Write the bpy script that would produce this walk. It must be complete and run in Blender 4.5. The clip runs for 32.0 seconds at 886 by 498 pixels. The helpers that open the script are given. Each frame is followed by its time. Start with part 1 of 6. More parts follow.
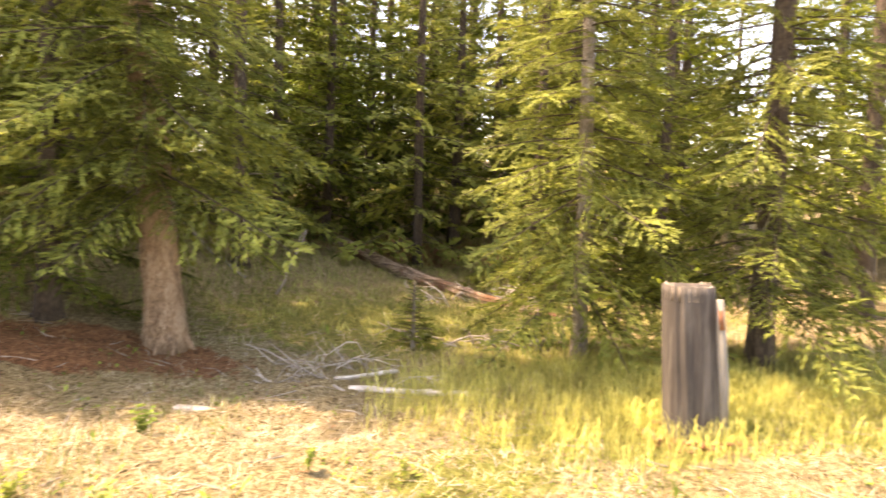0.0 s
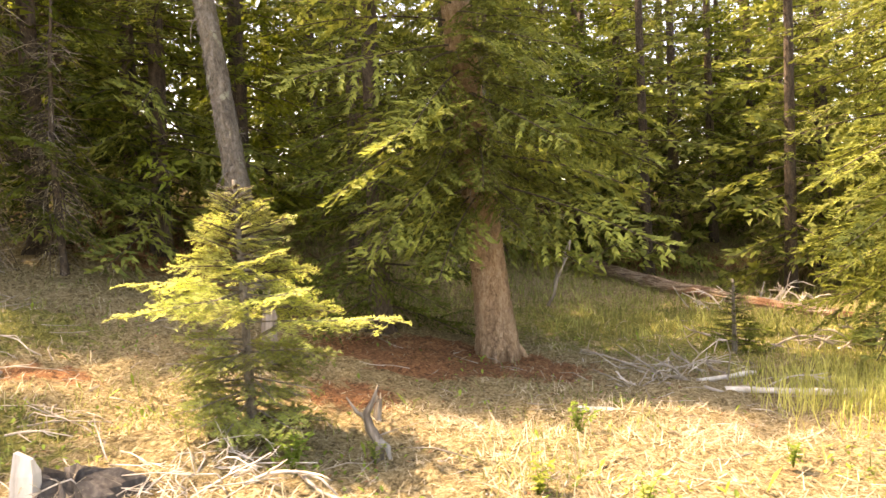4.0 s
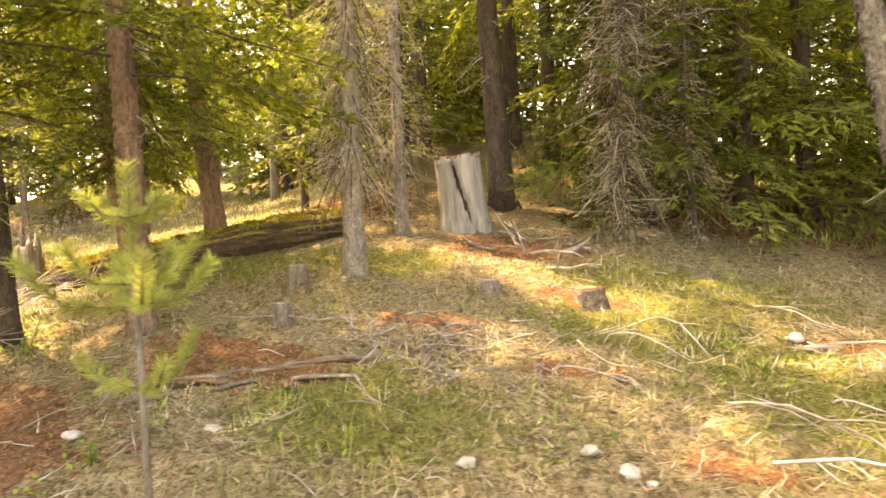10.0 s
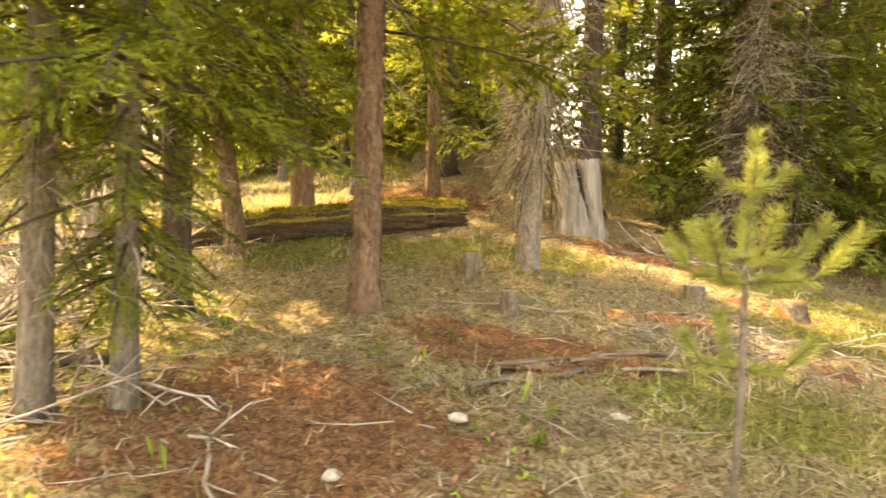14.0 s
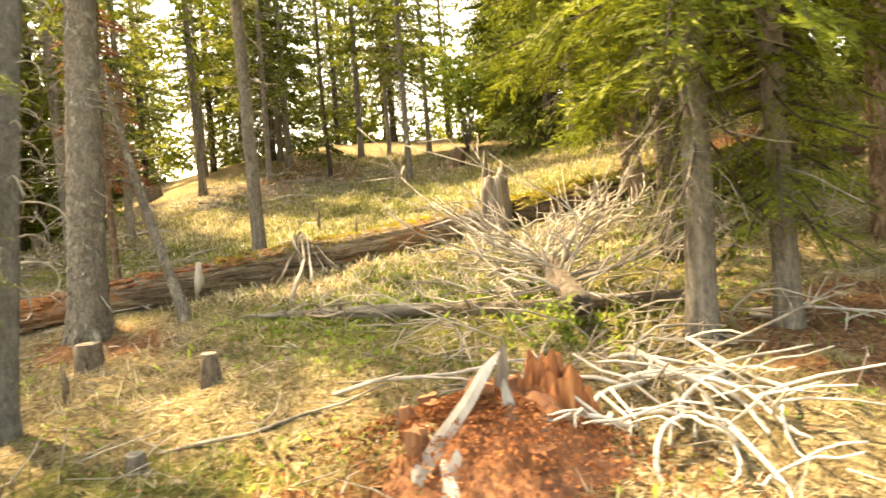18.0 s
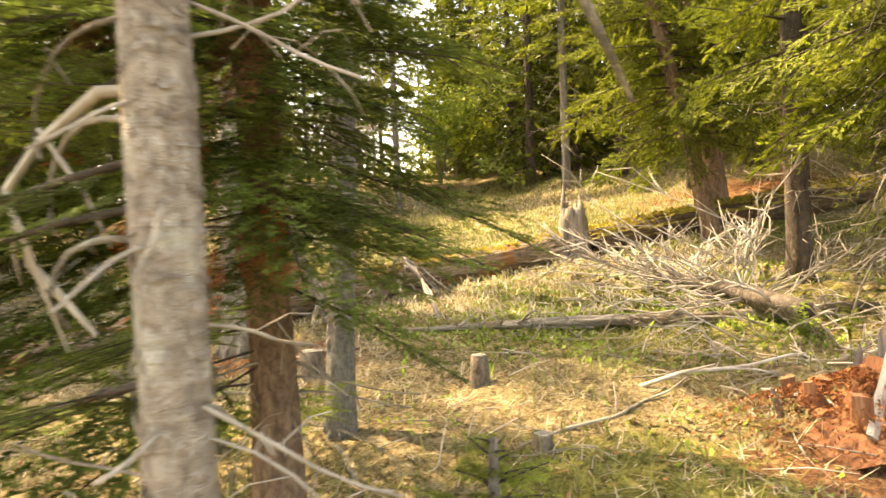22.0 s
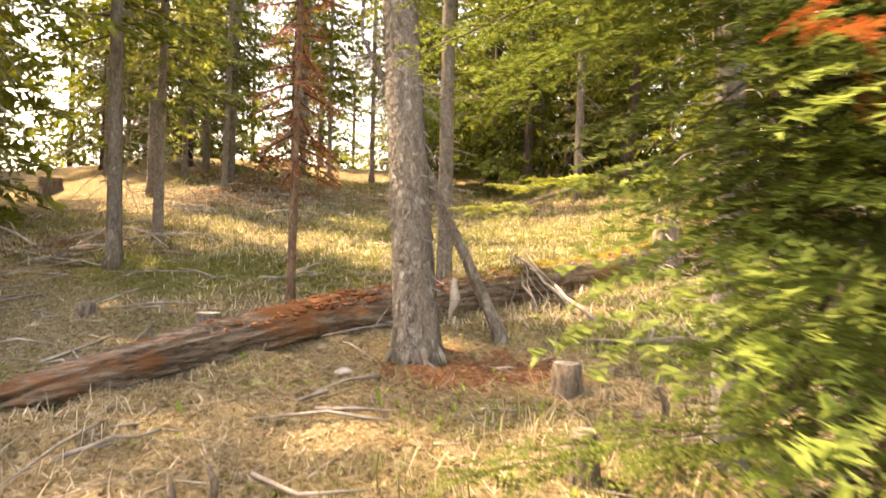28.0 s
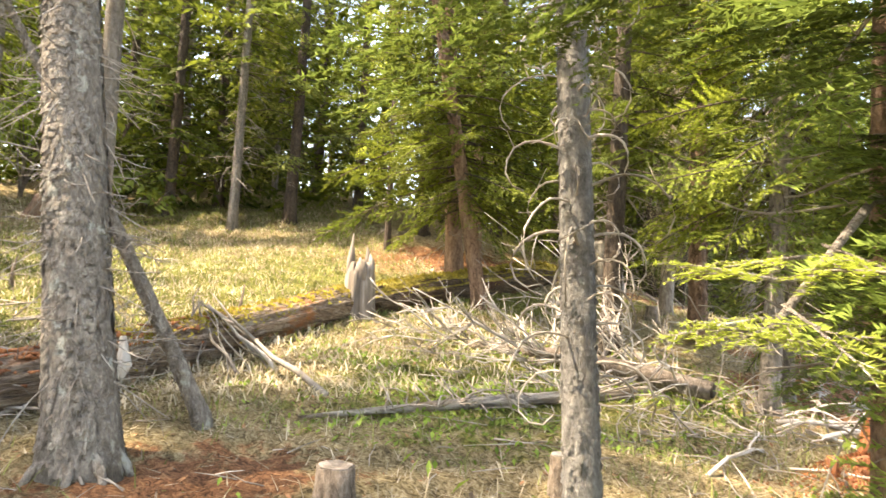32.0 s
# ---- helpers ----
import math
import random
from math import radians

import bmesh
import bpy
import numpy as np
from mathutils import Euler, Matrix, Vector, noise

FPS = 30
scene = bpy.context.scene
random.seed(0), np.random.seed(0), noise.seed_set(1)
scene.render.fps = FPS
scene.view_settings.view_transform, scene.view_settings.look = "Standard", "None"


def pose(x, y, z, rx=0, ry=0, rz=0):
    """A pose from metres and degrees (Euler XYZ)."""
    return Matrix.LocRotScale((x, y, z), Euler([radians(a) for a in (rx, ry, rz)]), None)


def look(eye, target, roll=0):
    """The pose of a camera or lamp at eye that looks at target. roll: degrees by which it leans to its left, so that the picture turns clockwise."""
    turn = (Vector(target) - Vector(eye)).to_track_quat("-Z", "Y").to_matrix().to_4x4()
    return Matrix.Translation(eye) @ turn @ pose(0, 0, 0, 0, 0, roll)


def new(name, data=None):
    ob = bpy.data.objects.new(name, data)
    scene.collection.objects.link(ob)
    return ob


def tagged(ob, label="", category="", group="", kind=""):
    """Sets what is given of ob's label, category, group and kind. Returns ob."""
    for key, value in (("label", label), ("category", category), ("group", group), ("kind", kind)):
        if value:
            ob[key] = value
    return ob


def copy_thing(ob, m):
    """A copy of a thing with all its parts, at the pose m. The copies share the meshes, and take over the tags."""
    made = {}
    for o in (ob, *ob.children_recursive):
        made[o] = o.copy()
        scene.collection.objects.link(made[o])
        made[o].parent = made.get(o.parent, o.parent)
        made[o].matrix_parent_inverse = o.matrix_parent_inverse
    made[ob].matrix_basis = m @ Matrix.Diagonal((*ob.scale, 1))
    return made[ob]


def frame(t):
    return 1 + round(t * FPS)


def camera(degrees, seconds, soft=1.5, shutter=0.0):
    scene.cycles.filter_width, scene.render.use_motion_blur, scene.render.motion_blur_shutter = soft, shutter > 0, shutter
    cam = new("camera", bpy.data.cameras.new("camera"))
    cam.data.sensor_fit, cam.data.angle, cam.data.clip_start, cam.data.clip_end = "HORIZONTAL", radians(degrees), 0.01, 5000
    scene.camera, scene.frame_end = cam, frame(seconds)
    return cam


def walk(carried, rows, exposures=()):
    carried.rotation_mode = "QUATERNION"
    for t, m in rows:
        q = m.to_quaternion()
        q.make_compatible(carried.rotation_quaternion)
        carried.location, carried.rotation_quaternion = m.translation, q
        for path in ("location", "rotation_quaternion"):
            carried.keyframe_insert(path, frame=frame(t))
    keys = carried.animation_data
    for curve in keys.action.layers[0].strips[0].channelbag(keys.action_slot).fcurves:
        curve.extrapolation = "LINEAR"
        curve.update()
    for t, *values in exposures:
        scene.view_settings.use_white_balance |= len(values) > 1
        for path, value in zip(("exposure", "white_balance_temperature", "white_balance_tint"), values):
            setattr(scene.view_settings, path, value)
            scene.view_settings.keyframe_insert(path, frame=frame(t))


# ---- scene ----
# ---- camera and walk ----
cam = camera(68.4, 32.0, 1.5, 0.5)
PATH = [
    (0, -1.099, -0.270, 1.749, 86.26, -2.09, -9.75),
    (0.5, -1.361, -0.216, 1.677, 86.61, -2.04, -4.29),
    (1, -1.642, -0.105, 1.614, 86.91, -0.50, -0.96),
    (1.5, -1.884, -0.020, 1.586, 87.50, -0.33, -4.78),
    (2, -2.176, 0.106, 1.528, 85.75, 0.24, -2.42),
    (2.5, -2.477, 0.278, 1.470, 87.10, 0.59, 4.43),
    (4.5, -3.362, -0.009, 1.487, 88.57, 1.79, 0.63),
    (5, -3.696, -0.007, 1.471, 88.57, -0.95, 0.89),
    (5.5, -3.958, 0.047, 1.447, 88.82, -2.41, 4.55),
    (6, -4.287, 0.155, 1.443, 89.21, -1.18, 11.25),
    (6.5, -4.619, 0.155, 1.426, 89.83, 0.75, 11.71),
    (7, -4.928, 0.173, 1.474, 87.11, 1.00, 9.83),
    (7.5, -5.272, 0.199, 1.532, 88.81, 1.53, 14.61),
    (8, -5.578, 0.142, 1.523, 88.05, -0.21, 21.41),
    (8.5, -5.882, 0.054, 1.565, 86.41, 0.76, 22.90),
    (9, -6.196, -0.061, 1.572, 87.11, 1.48, 23.61),
    (9.5, -6.562, -0.183, 1.587, 86.78, 3.01, 26.65),
    (10, -6.900, -0.289, 1.533, 87.96, 3.28, 25.76),
    (10.5, -7.272, -0.387, 1.552, 83.34, 0.22, 24.82),
    (11, -7.630, -0.438, 1.543, 88.07, 0.24, 16.22),
    (11.5, -7.931, -0.530, 1.556, 91.46, -3.65, 17.47),
    (12, -8.309, -0.716, 1.520, 90.56, -0.38, 13.52),
    (12.5, -8.749, -0.806, 1.522, 91.88, -2.29, 15.34),
    (13, -8.991, -0.869, 1.484, 89.87, -1.69, 17.21),
    (13.5, -9.253, -0.977, 1.405, 89.42, 0.66, 16.49),
    (14, -9.528, -1.120, 1.427, 88.46, -2.66, 14.59),
    (14.5, -9.852, -1.205, 1.379, 89.53, 1.93, 21.97),
    (16.5, -10.786, -1.640, 1.278, 90.40, -1.10, 20.73),
    (17, -11.095, -1.840, 1.226, 88.64, 1.32, 23.04),
    (17.5, -11.378, -2.062, 1.313, 86.45, 1.66, 25.72),
    (18, -11.661, -2.205, 1.240, 86.52, 4.22, 29.51),
    (18.5, -11.905, -2.466, 1.255, 88.99, 2.39, 29.50),
    (19, -12.137, -2.591, 1.279, 87.57, 2.09, 28.38),
    (19.5, -12.391, -2.690, 1.274, 88.99, 1.13, 24.52),
    (20, -12.607, -2.765, 1.276, 89.80, -0.70, 21.74),
    (20.5, -12.885, -3.007, 1.287, 89.25, -0.52, 19.57),
    (21, -13.131, -3.154, 1.285, 89.91, -0.43, 20.93),
    (21.5, -13.409, -3.325, 1.282, 89.60, 1.85, 20.82),
    (22, -13.681, -3.558, 1.198, 89.54, 2.49, 19.28),
    (22.5, -13.754, -3.753, 1.233, 88.94, 2.52, 26.25),
    (23, -13.899, -3.993, 1.206, 88.63, 5.71, 30.15),
    (23.5, -14.076, -4.039, 1.188, 88.58, 6.20, 29.21),
    (24, -14.260, -4.085, 1.178, 85.20, 2.69, 26.43),
    (24.5, -14.537, -4.198, 1.213, 87.10, 2.80, 24.04),
    (25, -14.844, -4.226, 1.196, 87.79, 0.30, 21.39),
    (25.5, -15.122, -4.256, 1.170, 87.51, -1.50, 17.28),
    (27.5, -16.112, -3.900, 1.172, 86.96, -1.60, 7.39),
    (28, -16.234, -3.623, 1.188, 89.66, -1.80, 9.22),
    (28.5, -16.426, -3.360, 1.171, 91.55, -2.40, 8.95),
    (29, -16.594, -3.152, 1.167, 91.06, -3.20, 7.56),
    (29.5, -16.705, -2.903, 1.204, 92.50, -1.90, 9.78),
    (30, -16.752, -2.758, 1.234, 92.72, -1.30, 3.41),
    (30.5, -16.859, -2.626, 1.252, 94.05, -2.89, -7.98),
    (31, -16.930, -2.554, 1.291, 94.34, -3.89, -15.47),
    (31.5, -16.896, -2.491, 1.299, 94.34, -3.59, -20.70),
    (32, -16.911, -2.488, 1.307, 93.59, -3.19, -23.73),
]
EXPOSURE = [(0, 3.1, 10300, 25), (5, 3.08, 11500, 23), (7, 3.35, 12800, 26), (9, 3.6, 15100, 24), (11, 3.6, 16800, 23), (14, 3.6, 18800, 21), (17, 3.33, 14300, 13), (20, 2.82, 13600, 12), (22, 3.05, 13000, 15), (23, 3.4, 12800, 21), (25, 3.4, 12800, 23), (28, 3.02, 11600, 25), (29, 2.97, 11000, 23), (30, 2.74, 10800, 21), (32, 3.12, 8500, 14)]
walk(cam, [(t, pose(*row)) for t, *row in PATH], EXPOSURE)

# ---- world and sun ----
world = bpy.data.worlds.new("world")
scene.world = world
world.use_nodes = True
wn, wl = world.node_tree.nodes, world.node_tree.links
sky = wn.new("ShaderNodeTexSky")
sky.sky_type = "NISHITA"
sky.sun_disc = False
SUN_ELEVATION, SUN_FROM = radians(58), radians(163)
sky.sun_elevation = SUN_ELEVATION
sky.sun_rotation = radians(90) - SUN_FROM
sky.air_density, sky.dust_density = 1.0, 2.0
wl.new(sky.outputs[0], wn["Background"].inputs[0])
wn["Background"].inputs[1].default_value = 0.15
sun = new("sun", bpy.data.lights.new("sun", "SUN"))
sun.data.energy, sun.data.angle, sun.data.color = 2.7, radians(1.2), (1.0, 0.93, 0.82)
to_sun = Vector((math.cos(SUN_ELEVATION) * math.cos(SUN_FROM), math.cos(SUN_ELEVATION) * math.sin(SUN_FROM), math.sin(SUN_ELEVATION)))
sun.matrix_world = look(to_sun * 60, (0, 0, 0))


# ---- materials ----
def shader(name):
    m = bpy.data.materials.new(name)
    m.use_nodes = True
    return m, m.node_tree.nodes, m.node_tree.links, m.node_tree.nodes["Principled BSDF"]


def coords(n, l, scale=(1, 1, 1), space="Object"):
    c, mp = n.new("ShaderNodeTexCoord"), n.new("ShaderNodeMapping")
    mp.inputs["Scale"].default_value = scale
    l.new(c.outputs[space], mp.inputs[0])
    return mp.outputs[0]


def noise_tex(n, l, vec, scale, detail=4, rough=0.6, warp=0.0):
    t = n.new("ShaderNodeTexNoise")
    t.inputs["Scale"].default_value, t.inputs["Detail"].default_value = scale, detail
    t.inputs["Roughness"].default_value, t.inputs["Distortion"].default_value = rough, warp
    l.new(vec, t.inputs["Vector"])
    return t.outputs["Fac"]


def ramp(n, l, fac, *stops):
    r = n.new("ShaderNodeValToRGB")
    e = r.color_ramp.elements
    while len(e) < len(stops):
        e.new(0.5)
    for k, (p, c) in enumerate(stops):
        e[k].position, e[k].color = p, (*c, 1)
    l.new(fac, r.inputs[0])
    return r.outputs[0]


def blend(n, l, fac, a, b, mode="MIX"):
    m = n.new("ShaderNodeMix")
    m.data_type, m.blend_type = "RGBA", mode
    for sock, v in ((m.inputs[0], fac), (m.inputs[6], a), (m.inputs[7], b)):
        if isinstance(v, (int, float)):
            sock.default_value = v
        elif isinstance(v, tuple):
            sock.default_value = (*v, 1)
        else:
            l.new(v, sock)
    return m.outputs[2]


def bump(n, l, height, strength, dist, bsdf):
    b = n.new("ShaderNodeBump")
    b.inputs["Strength"].default_value, b.inputs["Distance"].default_value = strength, dist
    l.new(height, b.inputs["Height"])
    l.new(b.outputs[0], bsdf.inputs["Normal"])


def bark_material(name, dark, mid, light, scale=9.0, lichen=None, amount=0.62, stretch=0.2):
    m, n, l, p = shader(name)
    f1 = noise_tex(n, l, coords(n, l, (1, 1, stretch)), scale, 6, 0.72, 0.6)
    f2 = noise_tex(n, l, coords(n, l, (1, 1, 0.55)), scale * 3.2, 5, 0.75, 0.4)
    mul = n.new("ShaderNodeMath")
    mul.operation = "ADD"
    hf = n.new("ShaderNodeMath")
    hf.operation = "MULTIPLY"
    hf.inputs[1].default_value = 0.5
    l.new(f1, mul.inputs[0])
    l.new(f2, mul.inputs[1])
    l.new(mul.outputs[0], hf.inputs[0])
    f = hf.outputs[0]
    c = ramp(n, l, f, (0.38, dark), (0.5, mid), (0.63, light))
    if lichen:
        g = noise_tex(n, l, coords(n, l, (1, 1, 0.7)), 7.0, 5, 0.7)
        c = blend(n, l, ramp(n, l, g, (amount, (0, 0, 0)), (amount + 0.06, (1, 1, 1))), c, lichen)
    l.new(c, p.inputs["Base Color"])
    p.inputs["Roughness"].default_value = 0.95
    bump(n, l, f, 1.0, 0.06, p)
    return m


def wood_material(name, dark, mid, light, scale=14.0, axis=2, stain=None):
    m, n, l, p = shader(name)
    sc = [1, 1, 1]
    sc[axis] = 0.07
    v = coords(n, l, tuple(sc))
    f = noise_tex(n, l, v, scale, 5, 0.65, 0.3)
    c = ramp(n, l, f, (0.28, dark), (0.5, mid), (0.74, light))
    if stain:
        g = noise_tex(n, l, coords(n, l), 3.0, 4, 0.6)
        c = blend(n, l, ramp(n, l, g, (0.52, (0, 0, 0)), (0.66, (1, 1, 1))), c, stain)
    l.new(c, p.inputs["Base Color"])
    p.inputs["Roughness"].default_value = 0.9
    bump(n, l, f, 0.8, 0.015, p)
    return m


def log_material(name, dark, mid, light, rot, moss, bare=1.02):
    """Grey decayed wood along x, with rot in patches and moss and litter on the upper side."""
    m, n, l, p = shader(name)
    f = noise_tex(n, l, coords(n, l, (0.11, 1, 1)), 24.0, 7, 0.75, 0.6)
    c = ramp(n, l, f, (0.36, dark), (0.5, mid), (0.66, light))
    g = noise_tex(n, l, coords(n, l, (0.5, 1, 1)), 2.2, 4, 0.65)
    c = blend(n, l, ramp(n, l, g, (0.5, (0, 0, 0)), (0.6, (1, 1, 1))), c, rot)
    geo, sep, add = n.new("ShaderNodeNewGeometry"), n.new("ShaderNodeSeparateXYZ"), n.new("ShaderNodeMath")
    l.new(geo.outputs["Normal"], sep.inputs[0])
    add.operation = "ADD"
    l.new(sep.outputs[2], add.inputs[0])
    l.new(noise_tex(n, l, coords(n, l), 4.0, 6, 0.75), add.inputs[1])
    mc = ramp(n, l, noise_tex(n, l, coords(n, l), 30.0, 3, 0.6), (0.35, moss), (0.7, tuple(min(1, a * 2.2) for a in moss)))
    c = blend(n, l, ramp(n, l, add.outputs[0], (bare, (0, 0, 0)), (bare + 0.09, (1, 1, 1))), c, mc)
    l.new(c, p.inputs["Base Color"])
    p.inputs["Roughness"].default_value = 0.95
    bump(n, l, f, 1.0, 0.09, p)
    return m


def leaf_material(name, dark, light, glow=0.35, rough=0.6):
    """Needles or blades: each one its own shade, light passing through."""
    m, n, l, p = shader(name)
    geo = n.new("ShaderNodeNewGeometry")
    obj = n.new("ShaderNodeObjectInfo")
    c = ramp(n, l, geo.outputs["Random Per Island"], (0.0, dark), (1.0, light))
    w = noise_tex(n, l, coords(n, l), 0.9, 3, 0.6)
    c = blend(n, l, ramp(n, l, w, (0.4, (0, 0, 0)), (0.62, (0.55, 0.55, 0.55))), c, tuple(0.5 * (a + b) * 1.5 for a, b in zip(dark, light)))
    hs = n.new("ShaderNodeHueSaturation")
    mr = n.new("ShaderNodeMapRange")
    mr.inputs["To Min"].default_value, mr.inputs["To Max"].default_value = 0.8, 1.2
    l.new(obj.outputs["Random"], mr.inputs[0])
    clump, both = n.new("ShaderNodeMapRange"), n.new("ShaderNodeMath")
    clump.inputs["From Min"].default_value, clump.inputs["From Max"].default_value = 0.34, 0.66
    clump.inputs["To Min"].default_value, clump.inputs["To Max"].default_value = 0.6, 1.42
    l.new(noise_tex(n, l, coords(n, l), 3.4, 3, 0.6), clump.inputs[0])
    both.operation = "MULTIPLY"
    l.new(mr.outputs[0], both.inputs[0])
    l.new(clump.outputs[0], both.inputs[1])
    l.new(both.outputs[0], hs.inputs["Value"])
    l.new(c, hs.inputs["Color"])
    l.new(hs.outputs[0], p.inputs["Base Color"])
    p.inputs["Roughness"].default_value = rough
    p.inputs["Specular IOR Level"].default_value = 0.15
    tr, mx = n.new("ShaderNodeBsdfTranslucent"), n.new("ShaderNodeMixShader")
    l.new(hs.outputs[0], tr.inputs[0])
    mx.inputs[0].default_value = glow
    l.new(p.outputs[0], mx.inputs[1])
    l.new(tr.outputs[0], mx.inputs[2])
    l.new(mx.outputs[0], n["Material Output"].inputs[0])
    return m


def ground_material():
    m, n, l, p = shader("forest_floor")
    v = coords(n, l)
    fine = noise_tex(n, l, v, 22.0, 6, 0.8, 1.2)
    mid = noise_tex(n, l, v, 6.0, 5, 0.7, 0.5)
    straw = ramp(n, l, fine, (0.36, (0.05, 0.038, 0.02)), (0.47, (0.17, 0.13, 0.068)), (0.56, (0.31, 0.255, 0.145)), (0.68, (0.45, 0.40, 0.28)))
    duff = ramp(n, l, fine, (0.36, (0.05, 0.028, 0.017)), (0.48, (0.17, 0.082, 0.042)), (0.58, (0.30, 0.155, 0.08)), (0.7, (0.44, 0.27, 0.14)))
    moss = ramp(n, l, fine, (0.36, (0.04, 0.042, 0.014)), (0.5, (0.14, 0.14, 0.04)), (0.66, (0.30, 0.28, 0.09)))
    a = n.new("ShaderNodeAttribute")
    a.attribute_name = "cover"
    sep = n.new("ShaderNodeSeparateXYZ")
    l.new(a.outputs["Vector"], sep.inputs[0])

    def mask(sock, lo, hi):
        ad = n.new("ShaderNodeMath")
        ad.operation = "ADD"
        l.new(sock, ad.inputs[0])
        l.new(mid, ad.inputs[1])
        return ramp(n, l, ad.outputs[0], (lo, (0, 0, 0)), (hi, (1, 1, 1)))

    c = blend(n, l, mask(sep.outputs[1], 0.86, 1.0), straw, moss)
    c = blend(n, l, mask(sep.outputs[0], 0.86, 1.0), c, duff)
    l.new(c, p.inputs["Base Color"])
    p.inputs["Roughness"].default_value = 1.0
    p.inputs["Specular IOR Level"].default_value = 0.1
    bump(n, l, fine, 1.0, 0.04, p)
    return m


GROUND = ground_material()
BARK_BROWN = bark_material("bark_reddish_brown", (0.06, 0.035, 0.022), (0.19, 0.12, 0.08), (0.33, 0.23, 0.16), 11)
BARK_FIR = bark_material("bark_fir_pinkish", (0.10, 0.06, 0.035), (0.29, 0.19, 0.12), (0.44, 0.33, 0.23), 9)
BARK_GREY = bark_material("bark_grey", (0.07, 0.06, 0.05), (0.17, 0.15, 0.125), (0.30, 0.27, 0.23), 10, (0.30, 0.31, 0.24), 0.6)
BARK_SLATE = bark_material("bark_slate_grey", (0.10, 0.095, 0.088), (0.20, 0.192, 0.178), (0.32, 0.31, 0.285), 17, (0.36, 0.36, 0.30), 0.64, 0.5)
BARK_RINGED = bark_material("bark_ringed_pale", (0.16, 0.125, 0.10), (0.33, 0.28, 0.235), (0.50, 0.455, 0.40), 13, (0.45, 0.43, 0.37), 0.56, 2.2)
BARK_LICHEN = bark_material("bark_lichen", (0.10, 0.085, 0.07), (0.22, 0.19, 0.155), (0.38, 0.34, 0.28), 15, (0.40, 0.395, 0.33), 0.58, 0.5)
BARK_DARK = bark_material("bark_dark", (0.02, 0.014, 0.01), (0.065, 0.048, 0.035), (0.13, 0.10, 0.075), 10, (0.20, 0.20, 0.15), 0.64)
WOOD_GREY = wood_material("wood_weathered_grey", (0.045, 0.036, 0.028), (0.15, 0.125, 0.10), (0.34, 0.30, 0.255), 13, 2)
WOOD_POST = wood_material("wood_dark_weathered", (0.012, 0.01, 0.009), (0.042, 0.036, 0.031), (0.125, 0.11, 0.094), 18, 2)
BARK_STUMP = bark_material("bark_stump", (0.05, 0.036, 0.025), (0.16, 0.125, 0.095), (0.30, 0.25, 0.20), 14)
WOOD_SILVER = wood_material("wood_silver", (0.075, 0.068, 0.058), (0.18, 0.172, 0.152), (0.30, 0.29, 0.262), 12, 2)
WOOD_WHITE = wood_material("wood_bleached", (0.26, 0.235, 0.20), (0.46, 0.43, 0.385), (0.62, 0.595, 0.55), 10, 2)
WOOD_STICK = wood_material("stick_grey", (0.10, 0.082, 0.065), (0.235, 0.205, 0.17), (0.38, 0.35, 0.305), 8, 2)
WOOD_PALE = wood_material("stick_pale", (0.20, 0.17, 0.14), (0.37, 0.335, 0.29), (0.52, 0.49, 0.44), 8, 2)
ROT = wood_material("rotten_red_wood", (0.05, 0.016, 0.008), (0.19, 0.075, 0.034), (0.34, 0.165, 0.08), 24, 2, (0.13, 0.05, 0.022))
ROT_ORANGE = wood_material("rotten_orange_wood", (0.07, 0.02, 0.009), (0.28, 0.10, 0.036), (0.45, 0.20, 0.085), 30, 2, (0.16, 0.055, 0.022))
# near-black wood; also stands for shade in the crack and the hollow end
DARK_WOOD_AND_SHADE = wood_material("dark_wood_and_shade", (0.01, 0.008, 0.006), (0.025, 0.018, 0.013), (0.06, 0.045, 0.03), 15, 2)
LOG_ROT = log_material("log_rotten", (0.045, 0.027, 0.018), (0.25, 0.18, 0.125), (0.5, 0.42, 0.33), (0.38, 0.155, 0.055), (0.30, 0.15, 0.055), 1.08)
LOG_MOSS = log_material("log_mossy", (0.035, 0.023, 0.015), (0.115, 0.08, 0.05), (0.23, 0.165, 0.11), (0.13, 0.06, 0.032), (0.20, 0.16, 0.03), 0.9)
LOG_GREY = log_material("log_grey", (0.12, 0.10, 0.08), (0.29, 0.26, 0.22), (0.46, 0.43, 0.37), (0.17, 0.12, 0.08), (0.22, 0.21, 0.14), 1.25)
LOG_PALE = log_material("log_pale", (0.08, 0.05, 0.035), (0.28, 0.20, 0.14), (0.56, 0.47, 0.37), (0.20, 0.10, 0.055), (0.26, 0.19, 0.10))
FIR_GREEN = leaf_material("fir_needles", (0.05, 0.07, 0.01), (0.19, 0.225, 0.034), 0.42)
SPRUCE_GREEN = leaf_material("spruce_needles", (0.06, 0.092, 0.018), (0.18, 0.24, 0.056), 0.42)
BOUGH_GREEN = leaf_material("flat_green_needles", (0.11, 0.145, 0.02), (0.27, 0.31, 0.06), 0.45)
FIR_DARK = leaf_material("fir_needles_dark", (0.03, 0.047, 0.009), (0.125, 0.155, 0.026), 0.35)
FIR_BLUE = leaf_material("fir_needles_greyish", (0.06, 0.08, 0.018), (0.225, 0.25, 0.06), 0.4)
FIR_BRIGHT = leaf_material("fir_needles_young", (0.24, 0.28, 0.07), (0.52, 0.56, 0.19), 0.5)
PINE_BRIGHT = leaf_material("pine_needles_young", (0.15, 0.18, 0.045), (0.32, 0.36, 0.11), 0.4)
BROADLEAF = leaf_material("broad_leaves", (0.16, 0.23, 0.03), (0.36, 0.46, 0.1), 0.6)
